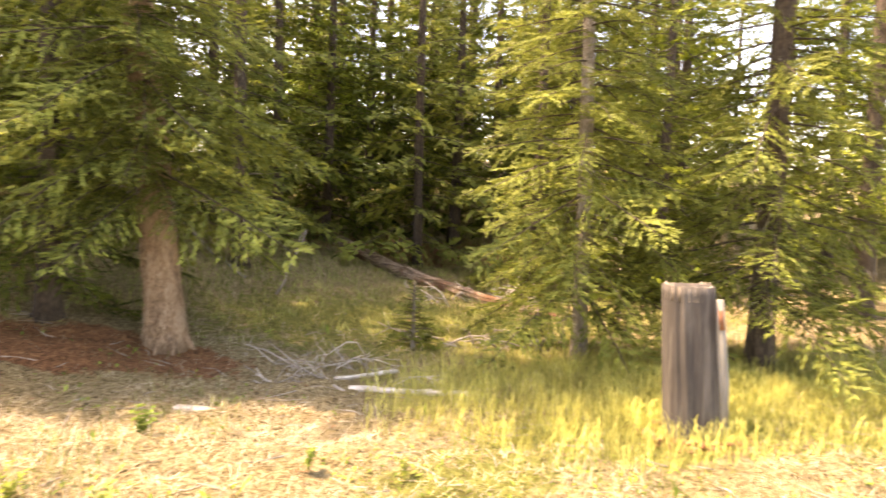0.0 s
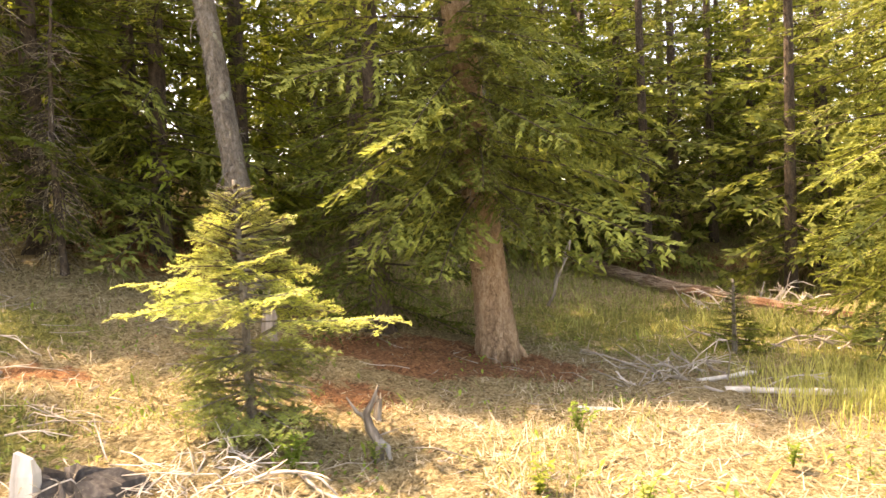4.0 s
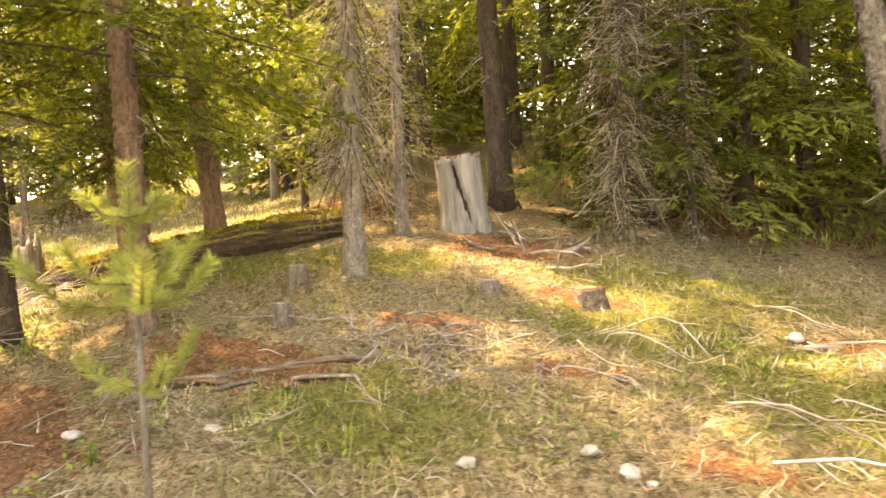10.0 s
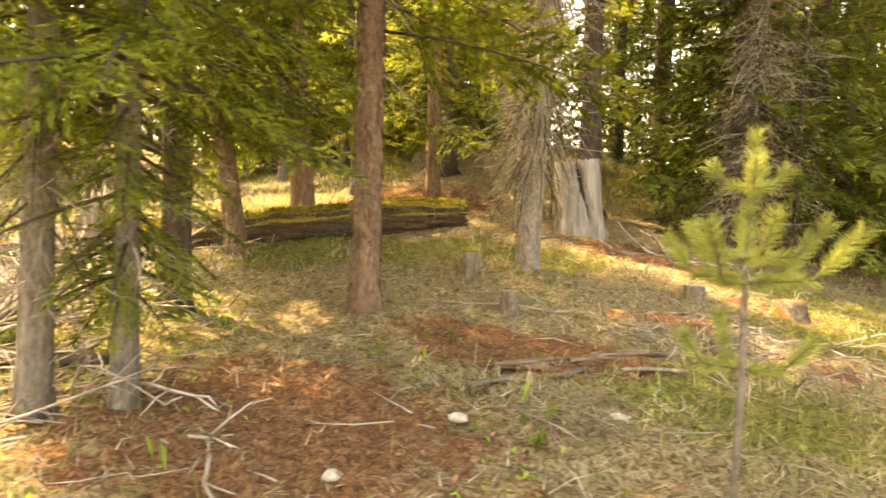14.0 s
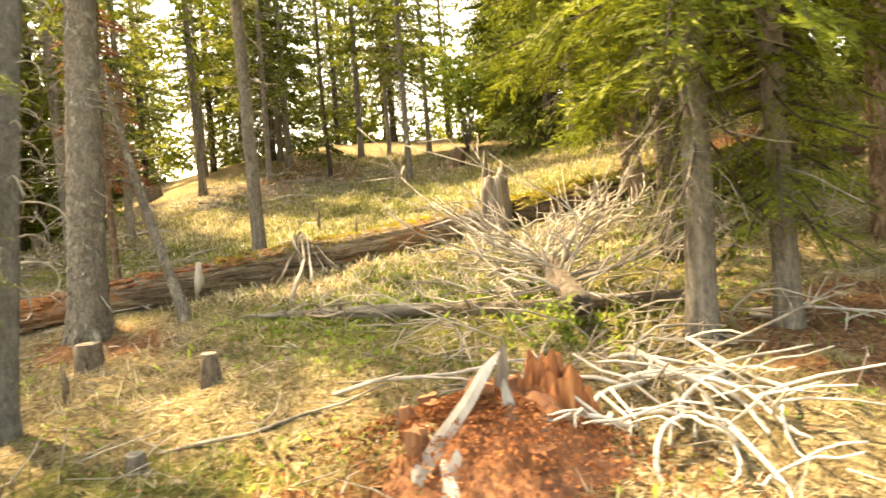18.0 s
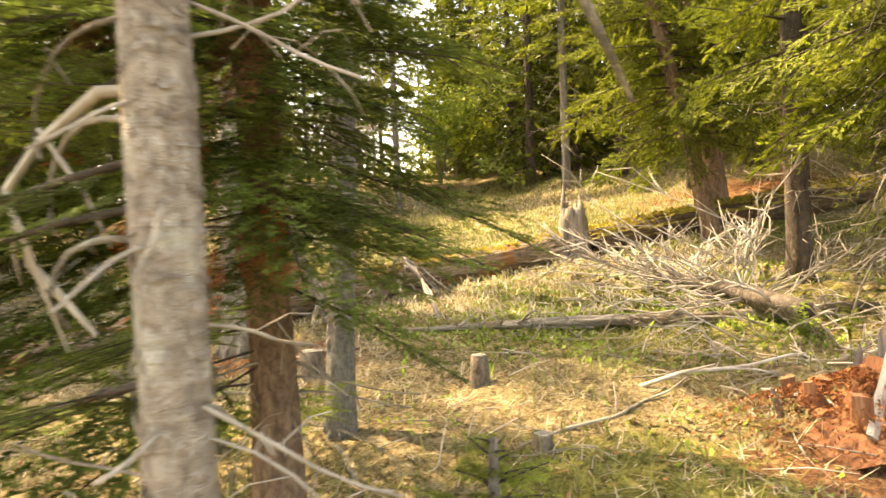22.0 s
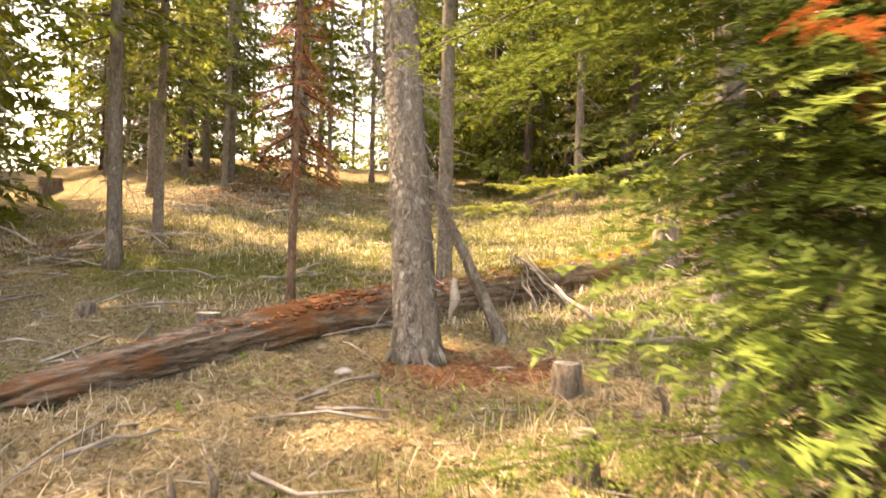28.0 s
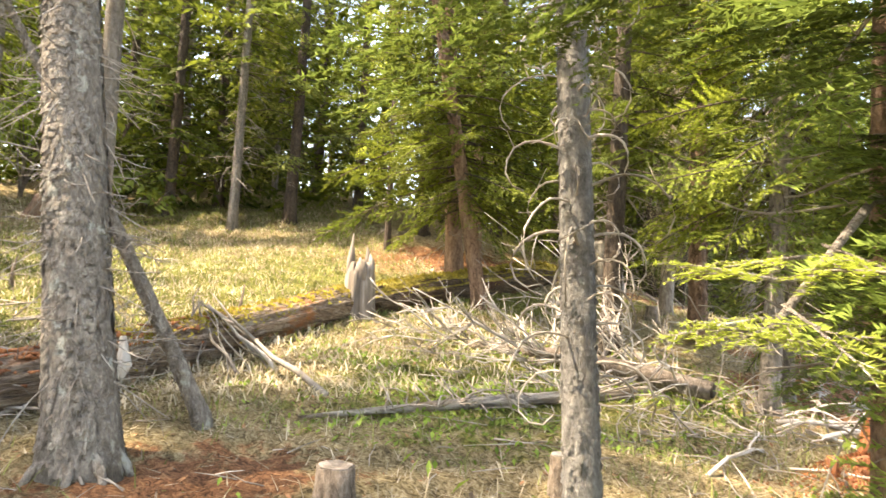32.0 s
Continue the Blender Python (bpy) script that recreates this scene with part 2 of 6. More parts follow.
NEEDLE_RED = leaf_material("needles_dead_red", (0.26, 0.07, 0.025), (0.46, 0.165, 0.06), 0.35)
NEEDLE_RUST = leaf_material("needles_dead_rust", (0.2, 0.07, 0.03), (0.42, 0.18, 0.09), 0.35)
NEEDLE_BROWN = leaf_material("needles_dead_brown", (0.11, 0.045, 0.02), (0.27, 0.12, 0.06), 0.3)
LICHEN_TUFT = leaf_material("lichen_tufts", (0.13, 0.11, 0.06), (0.32, 0.29, 0.17), 0.3)
STRAW = leaf_material("straw_blades", (0.17, 0.13, 0.075), (0.50, 0.45, 0.34), 0.3, 0.7)
GRASS = leaf_material("grass_blades", (0.09, 0.11, 0.03), (0.27, 0.285, 0.10), 0.4, 0.6)
TALL_GRASS = leaf_material("tall_grass_blades", (0.17, 0.18, 0.045), (0.47, 0.45, 0.15), 0.45, 0.6)
HERB = leaf_material("herb_leaves", (0.08, 0.14, 0.02), (0.23, 0.31, 0.06), 0.4, 0.6)
ROT_CHIP = leaf_material("rot_chips", (0.08, 0.028, 0.013), (0.27, 0.105, 0.045), 0.05, 0.95)
DUFF_CHIP = leaf_material("needle_litter", (0.09, 0.042, 0.022), (0.33, 0.18, 0.1), 0.1, 0.9)


def rock_material():
    m, n, l, p = shader("pale_stone")
    f = noise_tex(n, l, coords(n, l), 14.0, 6, 0.7)
    l.new(ramp(n, l, f, (0.3, (0.18, 0.16, 0.13)), (0.55, (0.36, 0.335, 0.295)), (0.75, (0.48, 0.455, 0.41))), p.inputs["Base Color"])
    p.inputs["Roughness"].default_value = 0.85
    bump(n, l, f, 0.5, 0.01, p)
    return m


ROCK = rock_material()

# ---- mesh tools ----
rng = np.random.default_rng(7)


class Geo:
    """Collects vertices and faces of one mesh."""

    def __init__(self):
        self.v, self.f, self.n = [], {3: [], 4: []}, 0

    def add(self, v, *faces):
        v = np.asarray(v, float).reshape(-1, 3)
        for f in faces:
            f = np.asarray(f, int)
            if len(f):
                self.f[f.shape[1]].append(f + self.n)
        self.v.append(v)
        self.n += len(v)
        return self

    def leaves(self, quads):
        q = np.asarray(quads, float)
        k = q.shape[1]
        return self.add(q.reshape(-1, 3), np.arange(len(q) * k).reshape(-1, k))

    def mesh(self, name, material, smooth=True):
        me = bpy.data.meshes.new(name)
        v = np.concatenate(self.v)
        tri = np.concatenate(self.f[3]) if self.f[3] else np.zeros((0, 3), int)
        quad = np.concatenate(self.f[4]) if self.f[4] else np.zeros((0, 4), int)
        loops = np.concatenate([tri.ravel(), quad.ravel()])
        starts = np.concatenate([np.arange(len(tri)) * 3, len(tri) * 3 + np.arange(len(quad)) * 4])
        me.vertices.add(len(v))
        me.vertices.foreach_set("co", v.ravel())
        me.loops.add(len(loops))
        me.loops.foreach_set("vertex_index", loops.astype(np.int32))
        me.polygons.add(len(starts))
        me.polygons.foreach_set("loop_start", starts.astype(np.int32))
        me.polygons.foreach_set("use_smooth", np.full(len(starts), smooth))
        me.materials.append(material)
        me.update(calc_edges=True)
        return me


def part(name, geo, material, parent, label="", smooth=True):
    ob = new(name, geo.mesh(name, material, smooth))
    ob.parent = parent
    if label:
        ob["label"] = label
    return ob


def thing(name, label, category, x, y, z=None, rz=0.0, group=""):
    """An Empty that stands on the ground at x, y."""
    ob = new(name)
    ob.empty_display_size = 0.2
    ob.matrix_world = pose(x, y, float(gz(x, y)) if z is None else z, 0, 0, rz)
    return tagged(ob, label, category, group)


def wave(x, y, seed=0, scale=1.0):
    """Smooth noise about 0, of size about 1, for arrays."""
    r = np.random.default_rng(100 + seed)
    out = 0
    for k in range(7):
        a, f, ph = r.uniform(0, 6.28), scale * r.uniform(0.6, 1.9), r.uniform(0, 6.28)
        out = out + np.sin((np.cos(a) * x + np.sin(a) * y) * f + ph)
    return out / 2.6


def tube(path, radii, sides=8, rough=0.0, seed=0, flute=0):
    """Vertices and faces of a bent, tapered, uneven round bar with closed ends."""
    p = np.asarray(path, float)
    k = len(p)
    r = np.broadcast_to(np.asarray(radii, float), (k,))
    t = np.gradient(p, axis=0)
    t /= np.linalg.norm(t, axis=1)[:, None] + 1e-9
    ref = np.array([1.0, 0, 0]) if abs(t[:, 2]).mean() > 0.6 else np.array([0, 0, 1.0])
    a = np.cross(t, ref)
    a /= np.linalg.norm(a, axis=1)[:, None] + 1e-9
    b = np.cross(a, t)
    ang = np.linspace(0, 2 * np.pi, sides, endpoint=False)
    rr = np.repeat(r[:, None], sides, 1)
    if rough:
        g = np.random.default_rng(seed)
        rr = rr * (1 + rough * g.standard_normal((k, sides)) + rough * g.standard_normal((1, sides)))
        if flute:
            rr = rr * (1 + 0.5 * rough * np.cos(flute * ang + g.uniform(0, 6)))[None]
    v = p[:, None] + rr[..., None] * (np.cos(ang)[None, :, None] * a[:, None] + np.sin(ang)[None, :, None] * b[:, None])
    i, j = np.meshgrid(np.arange(k - 1), np.arange(sides), indexing="ij")
    i, j = i.ravel(), j.ravel()
    j2 = (j + 1) % sides
    quads = np.stack([i * sides + j, i * sides + j2, (i + 1) * sides + j2, (i + 1) * sides + j], 1)
    n = k * sides
    jj = np.arange(sides)
    caps = np.concatenate([np.stack([(jj + 1) % sides, jj, np.full(sides, n)], 1), np.stack([(k - 1) * sides + jj, (k - 1) * sides + (jj + 1) % sides, np.full(sides, n + 1)], 1)])
    return np.concatenate([v.reshape(-1, 3), p[:1], p[-1:]]), quads, caps


def turned(az, el):
    """Axes whose first points along azimuth az and elevation el."""
    x = np.array([np.cos(az) * np.cos(el), np.sin(az) * np.cos(el), np.sin(el)])
    y = np.array([-np.sin(az), np.cos(az), 0])
    return np.stack([x, y, np.cross(x, y)])


# ---- the lie of the land ----
HILL = np.array([
    0.29, 1.15, 0.2, -1.13, -0.55, 0.5, -0.05, -0.11,
    -0.15, -0.95, -0.61, 1, 0.83, 0.69, 0.12, -0.22,
    0.21, 0.08, 0.16, 0.93, -1.26, -0.74, 0.24, -0.22,
    -0.19, 0.48, -0.51, -0.36, 0.02, 0.78, 0.13, 0.15,
    -0.37, -0.29, 0.46, 0.66, 0.54, 0.6, -0.13, 0.44,
    -0.06, -0.15, 0.01, -0.47, -0.79, -0.04, -0.36, -0.23,
    -0.17, 0.56, 0.15, 0.11, -0.01, -0.62, -0.71, -0.33,
    -0.07, 0.14, -0.53, -0.05, -0.11, -1.02, -0.02, 0.55,
    0.08, 0.29, 0.15, 0.35, -0.01, -0.59, 0.11, 0.33])
HILL_X, HILL_Y = np.arange(-30, 11, 5.0), np.array([-8, -3, 1, 5, 9, 14, 20, 26.0])


def gz(x, y):
    """Height of the ground: a long bank with low mounds."""
    x, y = np.asarray(x, float), np.asarray(y, float)
    s = np.clip((y + 1) / 22, 0, 1)
    z = 3.4 * s * s * (3 - 2 * s)
    for k, a in enumerate(HILL_X):
        for j, b in enumerate(HILL_Y):
            z = z + HILL[k * 8 + j] * np.exp(-((x - a) ** 2 + (y - b) ** 2) / 50.0)
    return z


def rough_z(x, y):
    return gz(x, y) + 0.026 * wave(x, y, 1, 4.5) + 0.02 * wave(x, y, 2, 12.0) + 0.01 * wave(x, y, 3, 27.0)


def blob(x, y, cx, cy, rx, ry):
    return np.clip(1.25 - np.hypot((x - cx) / rx, (y - cy) / ry), 0, 1)


DUFF = [(-8.2, 4.9, 0.7, 0.3), (-7.0, 2.7, 0.5, 0.3), (-9.1, 3.9, 0.8, 0.35), (-6.2, 4.7, 0.6, 0.3), (-10.4, 3.1, 0.7, 0.4), (-7.9, 3.5, 0.5, 0.25), (-22.7, 9.2, 2.0, 1.6), (-23.2, 4.4, 2.0, 1.0), (-22.3, 10.8, 1.6, 0.9), (-2.7, 6.3, 1.5, 0.8), (-11.0, 1.6, 1.9, 1.3), (-12.8, -0.5, 1.0, 0.7), (-9.2, 6.0, 1.5, 0.7), (-4.0, 5.0, 0.7, 0.5), (-3.9, 6.6, 1.5, 0.8), (-16.7, 0.9, 1.3, 0.7), (-9.7, 2.9, 0.9, 0.4),
        (-5.2, 2.6, 0.6, 0.4), (1.6, 4.2, 0.45, 0.3), (0.8, 15, 5, 2), (-7, 9, 3.5, 2), (-24.0, 11.8, 2.2, 1.0), (-12.5, 7.5, 2.6, 1.5), (-15.2, -2.0, 1.3, 0.7)]
GREEN = [(0.9, 4.3, 1.3, 0.6), (-0.2, 3.6, 0.8, 0.4), (-6.4, 3.6, 1.2, 0.8), (-8.8, 2.6, 1.0, 0.7), (-7.6, 4.4, 1.1, 0.6), (-13.6, -0.9, 1.3, 0.9), (2.0, 5.9, 2.0, 0.9), (-14.0, 2.2, 2.2, 1.5), (0, 8.5, 3.4, 2.2), (-17, 6.5, 4.0, 2.4), (3.5, 4.5, 2.5, 1.2), (-20, 3.5, 2.5, 1.2), (-7.5, 5.5, 1.5, 0.7), (-12.5, 5.0, 1.8, 0.9), (-10.3, 5.3, 1.0, 0.6)]


def duff_at(x, y):
    return np.clip(sum(blob(x, y, *d) for d in DUFF), 0, 1)


def green_at(x, y):
    return np.clip(sum(blob(x, y, *d) for d in GREEN), 0, 1)


def ground_mesh():
    xs = np.concatenate([np.linspace(-320, -34, 12), np.arange(-32, -21.5, 0.5), np.arange(-21.4, 6.0, 0.09), np.arange(6.5, 16, 0.5), np.linspace(18, 320, 12)])
    ys = np.concatenate([np.linspace(-320, -14, 10), np.arange(-12, -4.5, 0.5), np.arange(-4.4, 9.0, 0.09), np.arange(9.3, 30, 0.35), np.linspace(33, 320, 12)])
    x, y = np.meshgrid(xs, ys, indexing="ij")
    z = rough_z(x, y)
    v = np.stack([x, y, z], -1).reshape(-1, 3)
    a, b = len(xs), len(ys)
    i, j = np.meshgrid(np.arange(a - 1), np.arange(b - 1), indexing="ij")
    i, j = i.ravel(), j.ravel()
    g = Geo().add(v, np.stack([i * b + j, (i + 1) * b + j, (i + 1) * b + j + 1, i * b + j + 1], 1))
    me = g.mesh("ground", GROUND)
    at = me.attributes.new("cover", "FLOAT_VECTOR", "POINT")
    cover = np.stack([0.62 * duff_at(x, y), 0.18 + 0.5 * green_at(x, y) + 0.1 * np.clip((y - 9) / 4, 0, 1), 0 * x], -1).reshape(-1, 3)
    at.data.foreach_set("vector", cover.ravel())
    return tagged(new("ground", me), "bank of dry straw, moss and red needle litter", "ground", kind="structure")


ground_mesh()


# ---- trees ----
def spray(seed, length, leaf=0.07, width=0.02, gap=0.06, lgap=0.035, droop=0.16, spread=0.42):
    """Foliage of one flat conifer branch along x: leaf quads, and the paths of its stems."""
    r = np.random.default_rng(seed)
    quads, stems = [], []
    n = max(4, int(length * 0.82 / gap))
    bend = r.uniform(-0.12, 0.12)

    def main(s):
        return np.array([s * length, bend * length * s * s, -droop * length * s * s])

    stems.append(([main(s) for s in np.linspace(0, 1, 6)], 0.006 * length + 0.002))
    for k in range(n):
        s = 0.18 + 0.82 * (k + r.uniform(0, 0.6)) / n
        s = min(s, 0.99)
        side = 1 if k % 2 else -1
        tl = length * spread * (1.02 - s) ** 0.8 * r.uniform(0.55, 1.1) + 0.05
        if s < 0.32:
            tl *= 0.6
        ang = side * (0.95 - 0.25 * s) + r.uniform(-0.2, 0.2)
        d = np.array([np.cos(ang), np.sin(ang), r.uniform(-0.55, 0.2)])
        o = main(s)
        if tl > 0.12:
            stems.append(([o, o + d * tl * 0.8 + (0, 0, -0.08 * tl)], 0.004))
        m = max(3, int(tl / lgap))
        for q in range(m):
            u = (q + r.uniform(0, 1)) / m
            c = o + d * tl * u + np.array([0, 0, -0.12 * tl * u * u])
            a2 = ang + (1 if q % 2 else -1) * r.uniform(0.5, 0.95) * (1 - 0.6 * u)
            e = np.array([np.cos(a2), np.sin(a2), r.uniform(-0.6, 0.3)])
            w = np.cross(e, np.array([r.uniform(-0.9, 0.9), r.uniform(-0.9, 0.9), 0.8]))
            w /= np.linalg.norm(w)
            ln = leaf * r.uniform(0.7, 1.25)
            wd = width * r.uniform(0.7, 1.2) * 0.5
            quads.append((c + w * wd, c + e * ln, c - w * wd))
    return np.array(quads), stems


def needles(seed, length, gap=0.05, nl=0.024, nw=0.0035, per=260, droop=0.1, spread=0.45, hang=0.0):
    """As spray, with single flat needles along every twig, for what is seen close by."""
    r = np.random.default_rng(seed)
    tris, stems = [], []

    def line(o, d, tl, sag):
        m = int(tl * per)
        u = r.uniform(0, 1, m)
        c = o + np.outer(u * tl, d) + np.outer(sag * tl * u * u, (0, 0, -1))
        sd = np.where(r.uniform(size=m) < 0.5, 1, -1) * r.uniform(0.75, 1.35, m)
        y = np.cross((0, 0, 1), d)
        y /= np.linalg.norm(y) + 1e-9
        e = np.cos(sd)[:, None] * d + np.sin(sd)[:, None] * y + r.uniform(-0.3, 0.5, m)[:, None] * np.array([0, 0, 1])
        e /= np.linalg.norm(e, axis=1)[:, None]
        w = np.cross(e, d) * 0 + np.cross(e, np.array([0, 0, 1.0]) + r.uniform(-0.4, 0.4, (m, 3)))
        w /= np.linalg.norm(w, axis=1)[:, None] + 1e-9
        ln = (nl * r.uniform(0.75, 1.2, m))[:, None]
        tris.append(np.stack([c - w * nw, c + w * nw, c + e * ln], 1))
        stems.append(([o, o + d * tl * 0.5 + np.array([0, 0, -sag * tl * 0.25]), o + d * tl + np.array([0, 0, -sag * tl])], 0.0025 + 0.002 * tl))

    def main(s):
        return np.array([s * length, 0, -droop * length * s * s])

    stems.append(([main(s) for s in np.linspace(0, 1, 5)], 0.007 * length + 0.002))
    n = max(4, int(length * 0.8 / gap))
    for k in range(n):
        s = 0.2 + 0.78 * (k + r.uniform(0, 0.5)) / n
        ang = (1 if k % 2 else -1) * (0.95 - 0.2 * s) + r.uniform(-0.15, 0.15)
        tl = length * spread * (1.05 - s) ** 0.8 * r.uniform(0.7, 1.1) + 0.05
        d = np.array([np.cos(ang), np.sin(ang), r.uniform(-0.2, 0.12) - hang])
        d /= np.linalg.norm(d)
        line(main(s), d, tl, 0.12)
        if tl > 0.16:
            for q in range(int(tl / 0.07)):
                u = 0.25 + 0.7 * q / max(1, int(tl / 0.07))
                a2 = ang + (1 if q % 2 else -1) * 0.75
                d2 = np.array([np.cos(a2), np.sin(a2), r.uniform(-0.2, 0.1) - hang])
                line(main(s) + d * tl * u, d2 / np.linalg.norm(d2), tl * 0.35 * (1.1 - u) + 0.03, 0.1)
    line(main(0.97), np.array([1, 0, -0.15]), 0.08, 0.1)
    return np.concatenate(tris), stems


SPRAYS = {}


def sprays(kind):
    if kind not in SPRAYS:
        make = {
            "near": lambda k: spray(10 + k, 1.3, 0.05, 0.021, 0.036, 0.0125),
            "mid": lambda k: spray(30 + k, 1.3, 0.085, 0.034, 0.05, 0.022),
            "far": lambda k: spray(50 + k, 1.4, 0.165, 0.095, 0.08, 0.06),
            "tuft": lambda k: spray(60 + k, 0.9, 0.06, 0.011, 0.045, 0.03, 0.35, 0.3),
            "needle": lambda k: needles(70 + k, 1.6, 0.056, 0.026, 0.0042, 320, 0.12, 0.42),
            "small": lambda k: needles(110 + k, 0.4, 0.04, 0.03, 0.005, 300, 0.05, 0.5),
            "fan": lambda k: needles(90 + k, 0.62, 0.042, 0.028, 0.0042, 300, 0.02, 0.5),
        }[kind]
        SPRAYS[kind] = [make(k) for k in range(4 if kind in ("needle", "fan", "small") else 6)]
    return SPRAYS[kind]


SPRAY_LENGTH = {"tuft": 0.9, "near": 1.3, "mid": 1.3, "far": 1.4, "needle": 1.6, "fan": 0.62, "small": 0.4}


def bole(height, r0, lean=(0, 0), curve=0.0, seed=0, steps=22, flare=0.35):
    """Path and radii of a trunk."""
    s = np.linspace(0, 1, steps) ** 1.25
    g = np.random.default_rng(seed)
    a = g.uniform(0, 6.28)
    w = curve * np.sin(s * 3.1)
    p = np.stack([lean[0] * s * height + w * np.cos(a), lean[1] * s * height + w * np.sin(a), s * height - 0.12 * (s == 0)], 1)
    r = r0 * (1 - s) ** 0.7 * 0.95 + 0.012
    r = r * (1 + flare * np.exp(-s * height / (1.0 * r0 + 0.04)))
    return p, r


def on_bole(p, z):
    return np.array([np.interp(z, p[:, 2], p[:, 0]), np.interp(z, p[:, 2], p[:, 1]), z])


def roots(geo, r0, seed, count=5, reach=2.2):
    """Root flares that run out from a trunk's foot into the soil."""
    g = np.random.default_rng(seed)
    for k in range(count):
        a = 6.28 * k / count + g.uniform(-0.4, 0.4)
        L = r0 * reach * g.uniform(0.8, 1.3)
        d = np.array([np.cos(a), np.sin(a), 0])
        geo.add(*tube([d * r0 * 0.5 + (0, 0, r0 * 1.3), d * r0 * 0.95 + (0, 0, r0 * 0.5), d * (r0 + L * 0.5) + (0, 0, 0.02), d * (r0 + L) + (0, 0, -0.09)], [r0 * 0.2, r0 * 0.24, r0 * 0.16, 0.012], 7, 0.08, seed + k))


def flakes(p, r, n, zmax, size, seed):
    """Loose scales of bark that stand a little off the bole."""
    g = np.random.default_rng(seed)
    z = g.uniform(0.02, zmax, n)
    a = g.uniform(0, 6.28, n)
    rad = np.interp(z, p[:, 2], r) * g.uniform(0.99, 1.05, n)
    cx, cy = np.interp(z, p[:, 2], p[:, 0]), np.interp(z, p[:, 2], p[:, 1])
    out = np.stack([np.cos(a), np.sin(a), 0 * a], 1)
    side = np.stack([-np.sin(a), np.cos(a), 0 * a], 1)
    c = np.stack([cx, cy, z], 1) + out * rad[:, None]
    h, w = (size * g.uniform(0.5, 1.5, n))[:, None], (size * 0.5 * g.uniform(0.5, 1.3, n))[:, None]
    up, lift = np.array([0, 0, 1.0]), out * (size * g.uniform(0.05, 0.4, n))[:, None]
    return Geo().leaves(np.stack([c - side * w * 0.7 - up * h * 0.5 + lift, c + side * w * 0.7 - up * h * 0.5 + lift * 0.7, c + side * w + up * h * 0.5, c - side * w + up * h * 0.5], 1))


def crown(trunk, spec, seed):
    """Foliage and branch wood of a conifer. spec: kind, from z, to z, number, length low and high, elevation low and high."""
    g = np.random.default_rng(seed)
    leaf, wood = Geo(), Geo()
    kind, z0, z1, n, l0, l1, e0, e1, *arc = spec
    high = {"near": 4.8, "mid": 7.5}.get(kind, 99)
    temps, tl = sprays(kind), SPRAY_LENGTH[kind]
    n = int(n * (1.3 if kind in ("near", "mid") else 1.2 if kind == "far" else 1.5 if kind == "tuft" else 1))
    for k in range(n):
        u = (k + g.uniform(0, 1)) / n
        z = z0 + (z1 - z0) * u
        az = k * 2.39996 + g.uniform(-0.5, 0.5)
        if arc:
            az = arc[0] + (az * 0.61803 % 1.0) * (arc[1] - arc[0])
        L = (l0 + (l1 - l0) * u) * g.uniform(0.65, 1.15)
        el = e0 + (e1 - e0) * u + g.uniform(-0.18, 0.18)
        use, ul = (sprays("far"), SPRAY_LENGTH["far"]) if z > high else (temps, tl)
        m = turned(az, el) * (L / ul)
        roll = g.uniform(-0.7, 0.7)
        m[1], m[2] = m[1] * np.cos(roll) + m[2] * np.sin(roll), m[2] * np.cos(roll) - m[1] * np.sin(roll)
        o = on_bole(trunk, z)
        q, stems = use[g.integers(len(use))]
        leaf.leaves(q @ m + o)
        for i, (path, rad) in enumerate(stems if kind in ("needle", "fan") else stems[:1]):
            wood.add(*tube(np.asarray(path) @ m + o, np.linspace(rad, rad * 0.35, len(path)) * (0.5 if kind == "needle" else 1 if i else 1.3), 4 if i == 0 else 3))
    return leaf, wood


def dead_limbs(trunk, n, z0, z1, length, seed, curl=0.5, rad=0.012, up=0.0, side=None):
    """Bare curling branches on the lower bole."""
    g = np.random.default_rng(seed)
    geo = Geo()
    for k in range(n):
        z = g.uniform(z0, z1)
        az = g.uniform(0, 6.28) if side is None else side + g.normal(0, 0.7)
        L = length * g.uniform(0.35, 1.2)
        o = on_bole(trunk, z)
        d = np.array([np.cos(az), np.sin(az), up + g.uniform(-0.3, 0.3)])
        p, step = [o], L / 6
        bendaxis = g.normal(0, 0.35, 3)
        for q in range(6):
            d = d + np.array([0, 0, -curl * 0.28]) * (1 if q < 4 else -0.3) + bendaxis * 0.25
            d /= np.linalg.norm(d)
            p.append(p[-1] + d * step)
        geo.add(*tube(p, np.linspace(rad, 0.003, 7) * g.uniform(0.6, 1.2), 5))
        if L > 0.25:
            for q in (2, 3, 4, 5):
                e = d * 0.3 + g.normal(0, 0.8, 3)
                e /= np.linalg.norm(e)
                geo.add(*tube([p[q], p[q] + e * L * 0.16, p[q] + e * L * 0.26 + (0, 0, -0.05 * L)], [rad * 0.4, rad * 0.3, 0.002], 3))
    return geo


